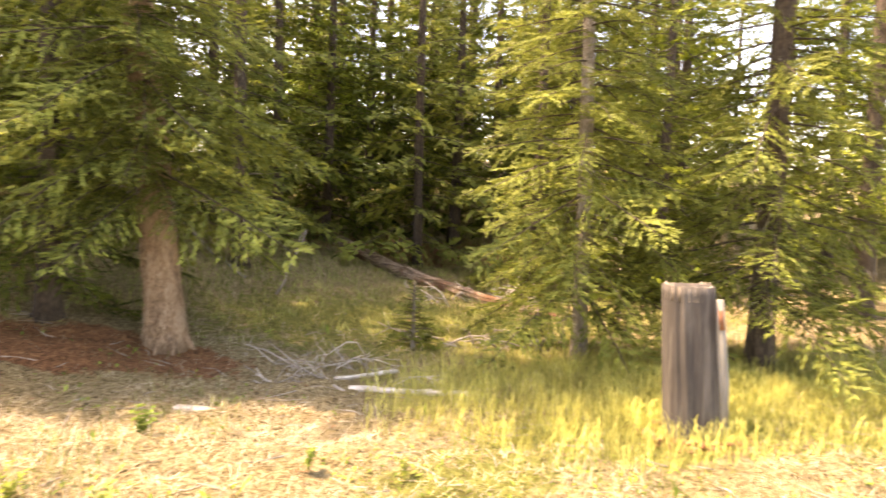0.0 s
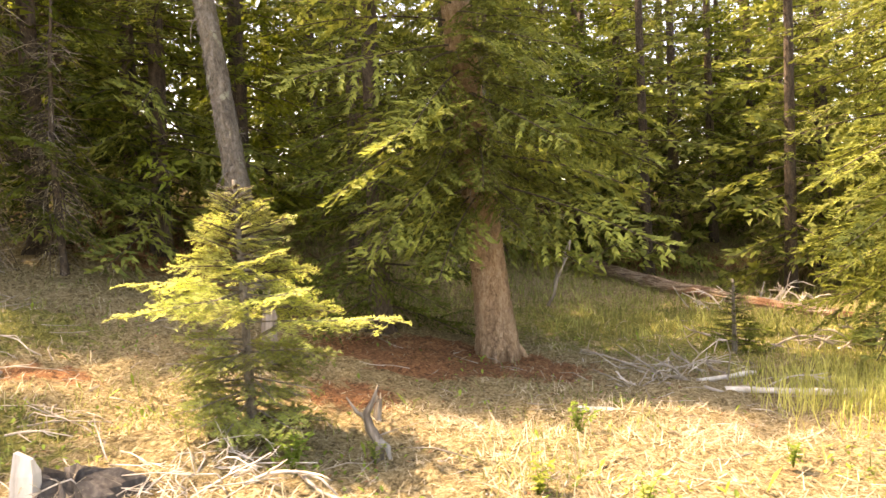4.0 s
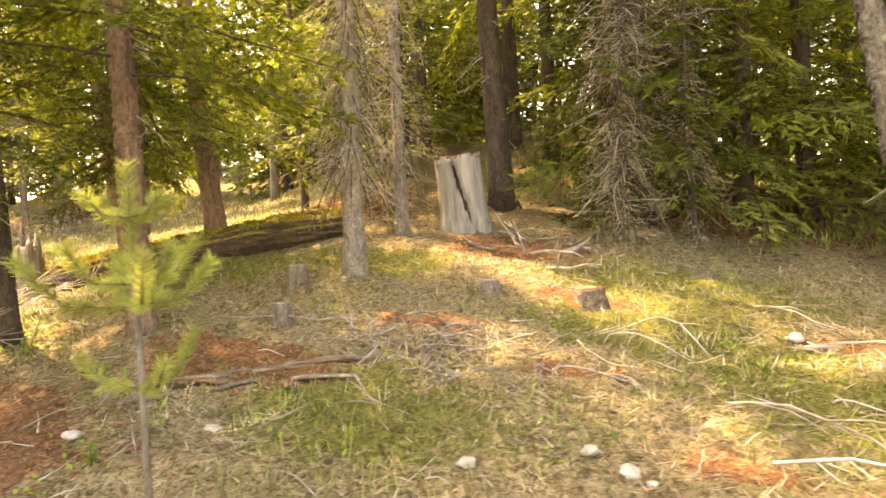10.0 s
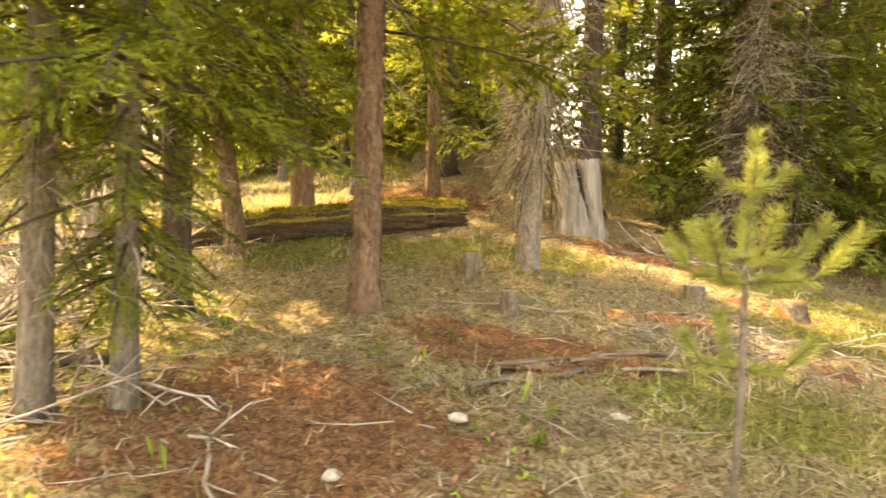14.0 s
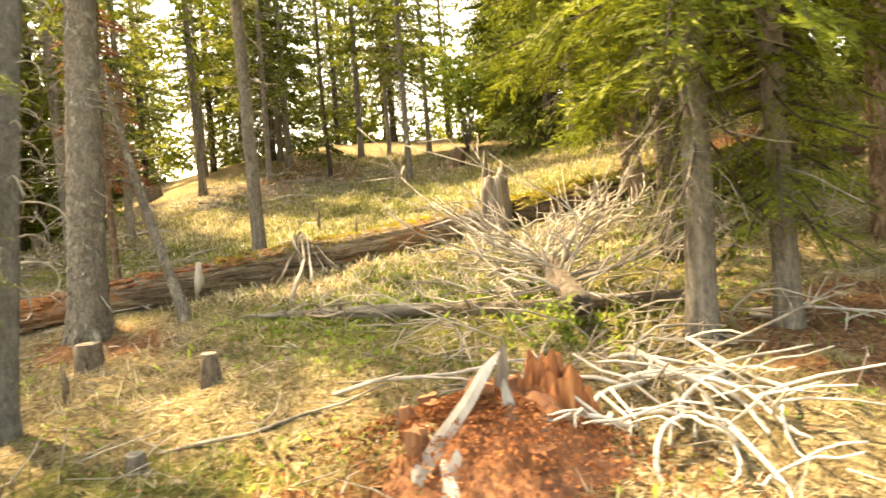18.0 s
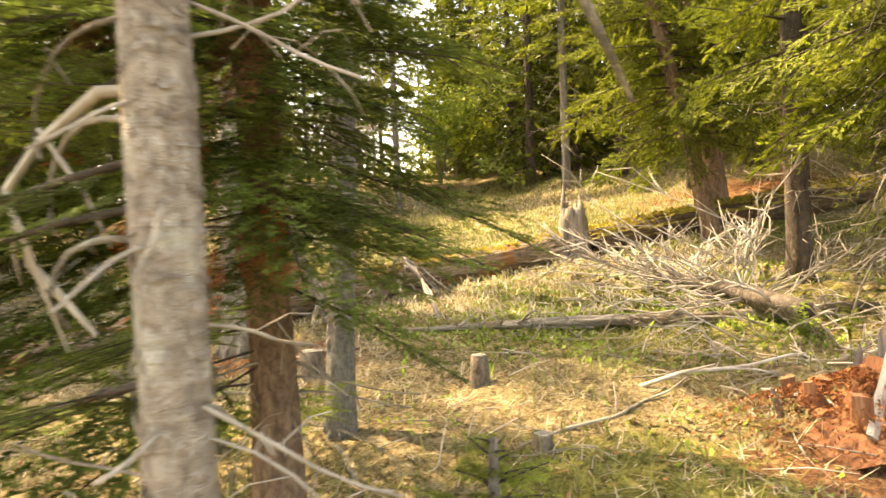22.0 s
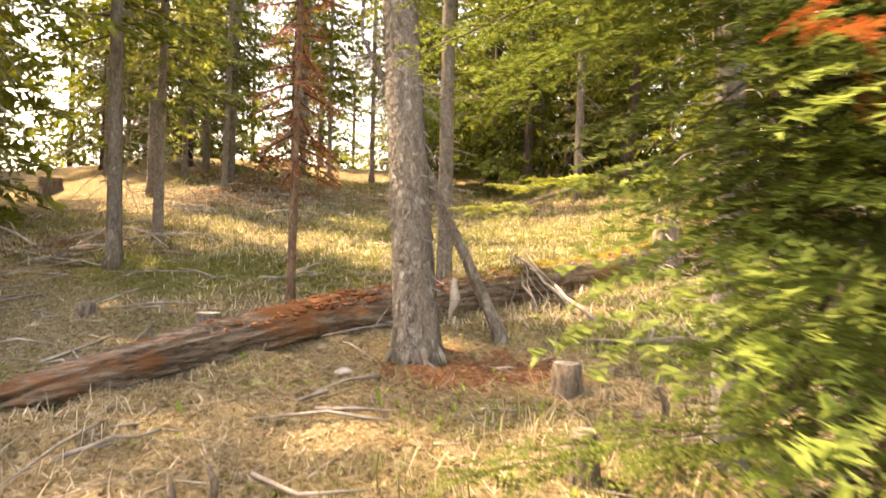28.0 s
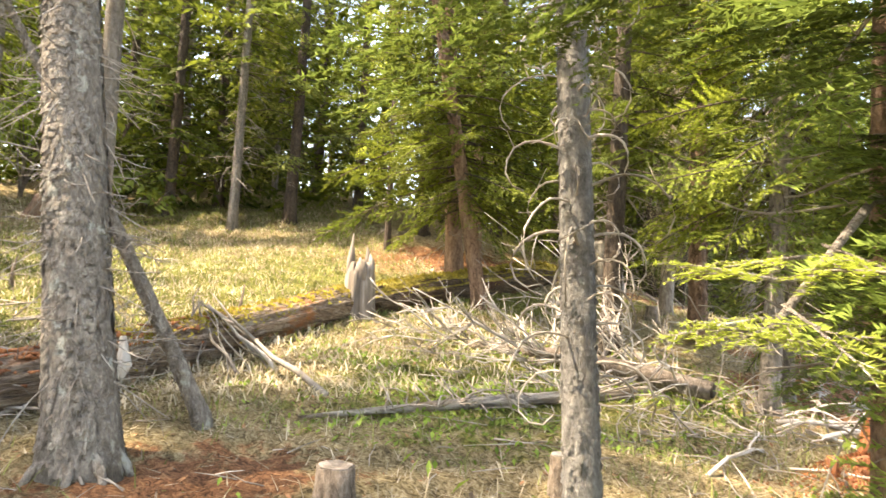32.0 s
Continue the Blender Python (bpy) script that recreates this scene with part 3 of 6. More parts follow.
def curl_branch(trunk, z, az, L, rad, seed, bend):
    """One bare branch that arches out and curls under."""
    g = np.random.default_rng(seed)
    o = on_bole(trunk, z)
    out = np.array([np.cos(az), np.sin(az), 0])
    p, el, step = [o], g.uniform(0.1, 0.6), L / 9
    for k in range(9):
        p.append(p[-1] + step * (out * np.cos(el) + np.array([0, 0, np.sin(el)])) + g.normal(0, 0.05, 3) * step)
        el -= bend * (0.12 + 0.06 * k)
    geo = Geo().add(*tube(p, np.linspace(rad, 0.003, 10), 6))
    for k in range(g.integers(0, 3)):
        q = p[g.integers(4, 9)]
        geo.add(*tube([q, q + g.normal(0, 0.5, 3) * L * 0.12, q + g.normal(0, 0.5, 3) * L * 0.2], [rad * 0.4, rad * 0.3, 0.002], 4))
    return geo


def in_lane(x, y):
    """True in the open lanes through the wood, where the sky shows."""
    for ox, oy, dx, dy, w in ((-16.5, -3.0, -0.41, 0.912, 1.0), (-16.8, -2.5, -0.255, 0.967, 1.1), (-16.3, -3.5, -0.667, 0.745, 1.0), (-11.7, -2.2, -0.643, 0.766, 0.5), (-11.7, -2.2, -0.49, 0.872, 0.6)):
        along, off = (x - ox) * dx + (y - oy) * dy, (x - ox) * dy - (y - oy) * dx
        if along > 8 and abs(off) < w:
            return True
    return False


def conifer(name, label, x, y, height, r0, bark, leafmat, spec, seed, lean=(0, 0), dead=0, deadlen=0.5, dead_z=(0.4, 2.5), sides=12, curve=0.06, foot=True, lowdead_mat=None, more=(), dead_rad=0.008, scaly=0, scale_size=0.05):
    ob = thing(name, label, "tree", x, y)
    p, r = bole(height, r0, lean, curve, seed)
    t = Geo().add(*tube(p, r, sides, 0.035, seed, 5))
    if foot:
        roots(t, r0, seed, 6, 0.7)
    part("trunk", t, bark, ob)
    if scaly:
        part("bark_texture", flakes(p, r, scaly, 5.0, scale_size, seed + 3), bark, ob, smooth=False)["kind"] = "stuff"
    for k, sp in enumerate((spec, *more)):
        if sp and sp[3]:
            leaf, wood = crown(p, sp, seed + 1 + k)
            part("branchwork", wood, BARK_DARK, ob)["kind"] = "stuff"
            part("crown", leaf, leafmat, ob, smooth=False)["kind"] = "stuff"
    if dead:
        part("dead_branchwork", dead_limbs(p, dead, dead_z[0], dead_z[1], deadlen, seed + 9, rad=dead_rad), lowdead_mat or WOOD_STICK, ob, "bare grey lichen-covered branches")["kind"] = "stuff"
    TREES.append((ob, p))
    return ob, p


TREES = []
# big fir with a clear lower bole
conifer("fir_tree", "tall fir with a bare pinkish lower trunk and sweeping boughs", -2.76, 6.9, 11, 0.185, BARK_FIR, FIR_BLUE,
        ("near", 1.55, 9.5, 120, 2.2, 0.5, -0.3, 0.35), 11, (-0.10, 0.0), 16, 0.8, (1.3, 2.4), 16, scaly=2600, more=(("near", 1.7, 3.6, 26, 1.3, 1.2, -0.45, -0.2, 3.6, 5.8),))
conifer("fir_tree", "dark bushy fir with boughs down to the ground", -4.05, 7.25, 8.5, 0.12, BARK_DARK, FIR_DARK,
        ("near", 0.25, 7.5, 92, 1.55, 0.35, -0.2, 0.3), 12)
# bare grey leaning trunk
conifer("fir_tree", "leaning fir with a long bare grey trunk", -5.46, 7.45, 12, 0.135, BARK_GREY, FIR_GREEN,
        ("mid", 4.6, 11, 40, 1.7, 0.5, -0.15, 0.3), 13, (-0.15, 0.01), 14, 0.5, (0.8, 4.0), 14, scaly=1800)
# firs beside the post
conifer("fir_tree", "pale lichen-hung fir leaning over the grass", 1.75, 6.75, 9, 0.085, BARK_LICHEN, FIR_BLUE,
        ("near", 0.75, 7.5, 150, 1.75, 0.4, -0.35, 0.2), 14, (-0.03, 0), 22, 0.7, (0.5, 2.6))
conifer("fir_tree", "bushy fir with drooping greyish boughs", 3.5, 6.0, 9, 0.14, BARK_DARK, FIR_BLUE,
        ("near", 0.8, 8, 150, 1.9, 0.4, -0.35, 0.25), 15, (0, 0), 26, 0.8, (0.4, 2.6))
conifer("fir_tree", "fir with a dark trunk at the edge of the clearing", 6.5, 7.9, 10, 0.14, BARK_DARK, FIR_GREEN,
        ("mid", 1.3, 9, 60, 1.9, 0.5, -0.2, 0.3), 16, (0, 0), 14, 0.7, (0.4, 2.2))
# firs behind the fallen log
for k, (x, y, h, z0, L) in enumerate(((1.35, 18.3, 11, 1.6, 2.0), (2.0, 15.9, 9, 1.5, 1.7), (0.5, 18.7, 12, 1.2, 2.0), (-1.6, 17.5, 12, 1.0, 2.0), (4.0, 13.0, 9, 0.7, 1.8), (-3.4, 15.5, 11, 1.0, 1.9), (-0.8, 21, 13, 1.0, 2.2), (3.5, 21.5, 13, 1.5, 2.2), (7.5, 15, 11, 1.0, 2.2))):
    conifer("fir_tree", "shaded fir on the bank behind the fallen log", x, y, h, 0.15, BARK_DARK, (FIR_GREEN, FIR_BLUE, FIR_DARK)[k % 3],
            ("mid" if y < 16 else "far", z0, h - 1, 84, L, 0.5, -0.15, 0.3), 20 + k, (0, 0), 8, 0.9, (0.4, 2.0), 9)
# dark firs left of the bare trunk
for k, (x, y, h, z0, L, n) in enumerate(((-7.58, 8.9, 10, 1.0, 1.9, 64), (-7.05, 8.5, 9, 0.3, 1.9, 100), (-8.1, 7.6, 9, 0.3, 1.7, 120), (-6.3, 9.6, 11, 0.8, 1.9, 58), (-4.7, 9.8, 11, 0.7, 1.9, 56), (-8.9, 9.6, 11, 1.2, 1.9, 52), (-7.2, 12.3, 12, 1.0, 2.1, 52), (-4.9, 13.2, 12, 1.0, 2.1, 52), (-2.6, 11.2, 9, 1.2, 1.5, 40))):
    conifer("fir_tree", "dense dark fir in the shade of the wood", x, y, h, 0.12, BARK_DARK, (FIR_GREEN, FIR_BLUE, FIR_DARK)[k % 3],
            ("mid", z0, h - 1, n, L, 0.4, -0.2, 0.3), 40 + k, (0, 0), 12, 0.7, (0.3, 1.8), 9)
# dead brushy firs beside the split stump
conifer("dead_fir", "grey dying fir bristling with dry twigs", -8.2, 6.6, 6.5, 0.045, BARK_DARK, LICHEN_TUFT,
        ("tuft", 0.4, 6, 120, 0.8, 0.4, -0.8, -0.2), 51, (0.03, 0), 330, 0.6, (0.1, 4.2), 8, dead_rad=0.004)
conifer("dead_fir", "small dry fir with bare tangled branches", -7.5, 7.1, 3, 0.03, BARK_DARK, LICHEN_TUFT,
        ("tuft", 0.6, 2.8, 34, 0.8, 0.3, -0.7, -0.2), 52, (0, 0), 90, 0.45, (0.1, 2.6), 8, dead_rad=0.003)
conifer("dead_fir", "whitish dead fir hung with lichen tufts", -10.26, 4.75, 8, 0.09, BARK_LICHEN, LICHEN_TUFT,
        ("tuft", 1.0, 7.5, 150, 0.8, 0.35, -0.9, -0.3), 53, (0.01, 0), 300, 0.6, (0.8, 4.0), 12, dead_rad=0.004)
# unseen green top, added out of view to shade the ground beside the fir
leaf, wood = crown(TREES[-1][1], ("mid", 3.5, 7.8, 30, 1.6, 0.5, -0.1, 0.3), 531)
part("branchwork", wood, BARK_DARK, TREES[-1][0])["kind"] = "stuff"
part("crown", leaf, FIR_GREEN, TREES[-1][0], "unseen green top, added to shade the ground", False)["kind"] = "stuff"
conifer("dead_fir", "grey dead fir with dry twigs and lichen", -10.55, 6.2, 7, 0.07, BARK_GREY, LICHEN_TUFT,
        ("tuft", 0.8, 6, 60, 0.8, 0.3, -0.7, -0.2), 54, (0, 0), 150, 0.55, (0.3, 4.0), 8, dead_rad=0.004)
# trunks behind the split stump
conifer("fir_tree", "dark trunk of a tall fir behind a split stump", -9.85, 7.6, 12, 0.14, BARK_DARK, FIR_GREEN,
        ("mid", 2.9, 11, 84, 2.2, 0.5, -0.15, 0.3), 55, (-0.03, 0), 12, 0.6, (0.5, 3), 12)
for k, (x, y, h, z0) in enumerate(((-9.98, 10.5, 12, 2.4), (-10.9, 11.3, 11, 2.0), (-13.34, 8.1, 7, 1.2), (-12.2, 9.4, 9, 0.8), (-11.8, 13.6, 12, 1.6), (-14.6, 10.5, 10, 1.0), (-8.6, 14.0, 12, 1.2))):
    conifer("fir_tree", "light green fir beyond the mossy log", x, y, h, 0.12 if k != 2 else 0.05, BARK_DARK, (BOUGH_GREEN, FIR_BLUE)[k % 2],
            ("mid", z0, h - 0.8, 44 if k != 2 else 26, 1.7 if k != 2 else 1.0, 0.4, -0.12, 0.3), 60 + k, (0, 0), 8, 0.5, (0.3, 1.6), 9)
conifer("fir_tree", "light green fir leafy to the ground beyond the mossy log", -11.95, 7.5, 9, 0.09, BARK_BROWN, BOUGH_GREEN,
        ("mid", 0.9, 8.3, 70, 1.4, 0.4, -0.2, 0.3), 68, (0, 0), 30, 0.6, (0.2, 1.4), 10)
# brown trunk and leaning tree
conifer("fir_tree", "straight fir with a bare reddish-brown trunk", -11.2, 3.2, 11, 0.092, BARK_BROWN, FIR_GREEN,
        ("near", 2.0, 9.5, 90, 2.0, 0.4, -0.15, 0.3), 70, (-0.01, 0), 6, 0.4, (1.0, 2.4), 16, scaly=2200)
conifer("fir_tree", "leaning fir beside the mossy log", -13.2, 4.75, 9, 0.095, BARK_BROWN, FIR_GREEN,
        ("near", 1.5, 8, 70, 1.8, 0.4, -0.2, 0.3), 71, (-0.2, 0.02), 8, 0.5, (0.7, 1.7), 12, more=(("near", 1.2, 3.0, 44, 1.15, 0.8, -0.3, 0.0),))
# two thin trunks by the brush heap
conifer("fir_tree", "slim fir with a lichen-grey trunk and sparse boughs", -12.19, 1.42, 9, 0.07, BARK_GREY, FIR_GREEN,
        ("near", 1.9, 8, 110, 1.2, 0.4, -0.3, 0.2), 72, (0, 0), 130, 0.5, (0.5, 3.0), 12, dead_rad=0.004, more=(("tuft", 0.9, 2.8, 26, 0.6, 0.5, -0.7, -0.3),))
conifer("fir_tree", "slim fir leafy down to its pale foot", -11.79, 1.56, 8, 0.055, BARK_GREY, FIR_GREEN,
        ("near", 1.6, 7, 130, 1.25, 0.4, -0.3, 0.2), 73, (0, 0), 22, 0.5, (0.5, 2.5), 12, more=(("near", 0.6, 1.6, 36, 0.5, 0.7, -0.45, -0.2),))
rust = Geo()
rg = np.random.default_rng(731)
for k in range(5):
    m = turned(4.2 + 0.5 * k, -0.4) * 0.12
    rust.leaves(sprays("needle")[k % 4][0] @ m + on_bole(TREES[-1][1], 2.1 + 0.12 * k) + turned(4.2 + 0.5 * k, 0)[0] * 0.45)
part("rusty_growth", rust, NEEDLE_RED, TREES[-1][0], "rust-red dead needle clusters", False)["kind"] = "stuff"
# curly-limbed trunk, big lichen trunk, leaning pole
conifer("fir_tree", "straight grey trunk with curling bare branches", -15.393, -0.472, 9, 0.066, BARK_SLATE, FIR_GREEN,
        ("near", 3.2, 8, 22, 1.4, 0.4, -0.1, 0.3), 74, (0.0, 0.12), 12, 0.3, (0.9, 3.6), 16, dead_rad=0.005, curve=0.02, scaly=2600, scale_size=0.02)
curly, curly_bole = TREES[-1]
cg = np.random.default_rng(741)
for k in range(56):
    part("dead_branch", curl_branch(curly_bole, 0.75 + 2.3 * (k + cg.uniform(0, 1)) / 56, k * 2.4 + cg.uniform(-0.5, 0.5), cg.uniform(0.25, 0.62), cg.uniform(0.004, 0.009), 742 + k, cg.uniform(0.8, 1.7)), WOOD_PALE if k % 2 else WOOD_STICK, curly, "pale curling bare branch")
conifer("fir_tree", "stout lichen-grey fir trunk with rough bark", -17.166, 1.128, 12, 0.15, BARK_LICHEN, FIR_GREEN,
        ("mid", 3.2, 11, 36, 1.6, 0.4, -0.1, 0.3), 75, (-0.12, 0.14), 240, 0.42, (0.3, 4.2), 18, dead_rad=0.0035, scaly=6500, scale_size=0.04)
conifer("dead_tree", "thin leaning dead pole against the log", -16.58, 1.68, 2.6, 0.042, BARK_LICHEN, FIR_DARK, None, 76, (-0.52, 0.12), 130, 0.3, (0.4, 2.5), 10, foot=False, dead_rad=0.003, scaly=1200, scale_size=0.022)
conifer("dead_pine", "dead young pine with rust-red needles", -18.74, 2.5, 8, 0.032, BARK_BROWN, NEEDLE_RUST,
        ("mid", 1.3, 7.5, 96, 0.5, 0.25, -0.35, 0.1), 77, (0.01, 0), 24, 0.3, (0.6, 2.6), 9, foot=False)
conifer("pine_tree", "slender pine standing behind the long log", -17.35, 3.4, 10, 0.075, BARK_GREY, FIR_DARK,
        ("mid", 3.4, 9, 30, 1.0, 0.3, -0.1, 0.2), 78, (0.0, 0), 26, 0.4, (0.8, 3.4), 10)
conifer("fir_tree", "dark leafy fir on a leaning trunk behind the snag", -13.05, 5.9, 9, 0.13, BARK_BROWN, FIR_DARK,
        ("near", 1.35, 8, 66, 2.0, 0.4, -0.15, 0.3), 79, (-0.1, 0.0), 10, 0.6, (0.5, 1.4), 12)
conifer("fir_tree", "dark bushy fir in the wood behind the brush", -12.6, 3.0, 9, 0.10, BARK_DARK, FIR_DARK,
        ("near", 1.7, 8, 60, 1.4, 0.4, -0.15, 0.3), 80, (0, 0), 30, 0.6, (0.3, 2.0), 10)
# close spruce and close trunk with pale bark
conifer("spruce_tree", "dark leafy spruce close to the path with rusty dead tips", -15.12, -1.44, 7, 0.085, BARK_BROWN, SPRUCE_GREEN,
        ("near", 2.3, 6.5, 40, 1.5, 0.3, -0.1, 0.3, 3.4, 6.0), 81, (0.0, 0.0), 50, 0.5, (0.3, 2.6), 12, dead_rad=0.005)
spruce, spruce_bole = TREES[-1]
# height, heading and length of each low bough
BOUGHS = ((0.70, 4.4, 2.10), (2.19, 3.1, 1.66), (2.11, 4.0, 1.68), (1.9, 3.95, 1.6), (1.27, 4.2, 1.56), (1.58, 4.1, 1.31), (1.4, 4.15, 1.5), (1.61, 4.3, 1.86), (0.78, 3.9, 0.95), (1.22, 4.1, 1.07), (1.12, 4.25, 1.6), (0.58, 2.2, 1.54), (2.83, 2.0, 1.77), (1.88, 5.1, 1.7), (2.38, 2.3, 0.61), (2.08, 5.0, 0.61),
          (0.56, 3.2, 1.45), (2.79, 2.7, 2.04), (2.27, 3.7, 0.92), (1.90, 4.5, 1.8), (2.47, 3.6, 1.95), (0.65, 4.6, 1.10), (2.77, 2.5, 1.33), (2.30, 4.4, 1.28), (1.05, 5.0, 0.67), (1.63, 3.9, 0.62), (1.52, 4.6, 0.96))
EAST = [(0.95 + 0.17 * k, 0.2 + 0.55 * math.sin(2.1 * k), 0.85 + 0.1 * (k % 4)) for k in range(10)]
EAST += [(1.25 + 0.1 * k, 5.55 + 0.5 * math.sin(1.7 * k), 0.8 + 0.12 * (k % 4)) for k in range(14)]
for k, (z, az, L) in enumerate([*BOUGHS, *EAST]):
    q, stems = sprays("needle")[k % 4]
    m = turned(az, -0.08 - 0.1 * (k % 4)) * (L / 1.6)
    o = on_bole(spruce_bole, z)
    wood = Geo()
    for path, rad in stems:
        wood.add(*tube(np.asarray(path) @ m + o, np.linspace(rad, rad * 0.4, len(path)) * 0.45, 3))
    bough = part("bough", wood, BARK_DARK, spruce)
    m2 = turned(az + 0.25 * (-1) ** k, -0.2 - 0.1 * (k % 3)) * (L / 1.7)
    leaf = Geo().leaves(q @ m + o)
    if z > 1.0:
        leaf.leaves(sprays("needle")[(k + 1) % 4][0] @ m2 + o)
    part("foliage", leaf, SPRUCE_GREEN, bough, "", False)["kind"] = "stuff"
sg = np.random.default_rng(811)
for mat, label, count, lo, hi, size in ((NEEDLE_RED, "rust-red dead needle clusters", 26, 1.15, 2.7, (0.1, 0.17)), (NEEDLE_BROWN, "browned dead needles under the boughs", 34, 1.7, 3.3, (0.16, 0.34))):
    rust = Geo()
    for k in range(count):
        z, az, L = sg.uniform(lo, hi), sg.uniform(4.2, 5.4), sg.uniform(0.5, 1.25)
        m = turned(az, sg.uniform(-1.1, 0.0)) * sg.uniform(*size)
        roll = sg.uniform(-1.4, 1.4)
        m[1], m[2] = m[1] * np.cos(roll) + m[2] * np.sin(roll), m[2] * np.cos(roll) - m[1] * np.sin(roll)
        o = on_bole(spruce_bole, z) + turned(az, -0.2)[0] * L * 0.75
        rust.leaves(sprays("needle")[k % 4][0] @ m + o)
    part("rusty_growth" if mat is NEEDLE_RED else "browned_growth", rust, mat, spruce, label, False)["kind"] = "stuff"
# dense rust-red clusters low on the spruce
for k, (dx, dy, z) in enumerate(((-0.7, -1.2, 1.4), (-0.58, -1.3, 1.58), (-0.03, -1.25, 0.95), (0.07, -1.3, 1.25), (0.41, -1.0, 1.4), (0.53, -1.1, 1.03), (-0.12, -1.15, 0.85))):
    rust = Geo()
    for j in range(7):
        m = turned(0.9 * j + k, sg.uniform(-0.9, 0.5)) * sg.uniform(0.045, 0.075)
        rust.leaves(sprays("needle")[j % 4][0] @ m + (dx, dy, z) + sg.normal(0, 0.025, 3))
    part("rusty_tip", rust, NEEDLE_RED, spruce, "rust-red dead needle cluster", False)["kind"] = "stuff"
# long low bough reaching towards the path
leaf, wood = Geo(), Geo()
a0, b0 = np.array([0.0, 0.0, 1.42]), np.array([-1.24, -0.58, 1.13])
wood.add(*tube([a0, (a0 + b0) / 2 + (0, 0, 0.1), b0], [0.014, 0.009, 0.004], 6, 0.05, 3))
for k, (t, da, L) in enumerate(((0.8, 0.9, 0.2), (0.83, -0.8, 0.17), (0.87, 0.8, 0.18), (0.9, -0.7, 0.15), (0.94, 0.7, 0.15), (0.96, -0.6, 0.13), (0.98, 0.1, 0.14))):
    az = math.atan2(b0[1], b0[0]) + da
    q, stems = sprays("small")[k % 4]
    m = turned(az, -0.3 + 0.15 * (k % 4)) * (L / 0.4)
    o = a0 + (b0 - a0) * t + (0, 0, 0.1 * 4 * t * (1 - t))
    leaf.leaves(q @ m + o)
    for path, rad in stems:
        wood.add(*tube(np.asarray(path) @ m + o, np.linspace(rad, rad * 0.4, len(path)) * 0.6, 3))
part("long_bough", wood, BARK_LICHEN, spruce, "long low lichen-spotted bough")
part("bough_needles", leaf, BOUGH_GREEN, spruce, "fresh bright green flat needles", False)["kind"] = "stuff"
conifer("fir_tree", "pale ring-barked fir trunk close to the path", -14.375, -2.78, 6, 0.044, BARK_RINGED, SPRUCE_GREEN,
        ("needle", 0.75, 2.6, 15, 0.75, 0.7, -0.25, 0.0, 2.3, 4.1), 82, (0.0, -0.04), 40, 0.35, (0.15, 2.3), 16, dead_rad=0.004, scaly=2400, scale_size=0.016, more=(("near", 2.7, 5.5, 24, 1.1, 0.3, -0.1, 0.3),))
near_fir, near_bole = TREES[-1]
cg = np.random.default_rng(821)
for k in range(9):
    part("dead_branch", curl_branch(near_bole, 1.0 + 0.16 * k, (2.6, 3.4, 2.9, 3.0, 5.9, 2.9, 3.6, 2.7, 3.2)[k], cg.uniform(0.2, 0.42), cg.uniform(0.004, 0.008), 822 + k, cg.uniform(0.6, 1.2)), BARK_LICHEN if k % 2 else WOOD_STICK, near_fir, "arching lichen-crusted dead branch")
bough = on_bole(near_bole, 1.72)
g0 = Geo()
for line, radii in ((((0, 0, 1.4), (-0.1, -0.03, 1.4), (-0.22, -0.03, 1.34), (-0.31, -0.02, 1.27), (-0.38, 0.05, 1.22), (-0.39, 0.08, 1.15), (-0.33, 0.06, 1.12), (-0.27, 0.04, 1.09), (-0.18, 0.02, 1.03)), (0.007, 0.007, 0.0065, 0.006, 0.005, 0.006, 0.007, 0.006, 0.003)),
                    (((-0.31, -0.02, 1.27), (-0.30, 0.0, 1.19), (-0.29, 0.02, 1.11), (-0.25, 0.03, 1.0)), (0.0045, 0.0055, 0.0045, 0.002)), (((-0.22, -0.03, 1.36), (-0.19, 0.02, 1.26), (-0.16, 0.04, 1.17)), (0.004, 0.004, 0.002)), (((-0.36, 0.03, 1.235), (-0.43, 0.08, 1.17), (-0.44, 0.1, 1.11)), (0.003, 0.003, 0.002))):
    g0.add(*tube(line, radii, 8, 0.3, 7))
part("dead_branch", g0, WOOD_PALE, near_fir, "forked dead branch crusted white with lichen")
part("dead_branch", Geo().add(*tube([bough, bough + (0.16, 0.1, 0.1), bough + (0.36, 0.2, 0.02), bough + (0.52, 0.3, -0.16), bough + (0.6, 0.34, -0.36)], [0.016, 0.018, 0.016, 0.012, 0.005], 9, 0.16, 5)), BARK_LICHEN, near_fir, "thick drooping lichen-crusted dead branch")
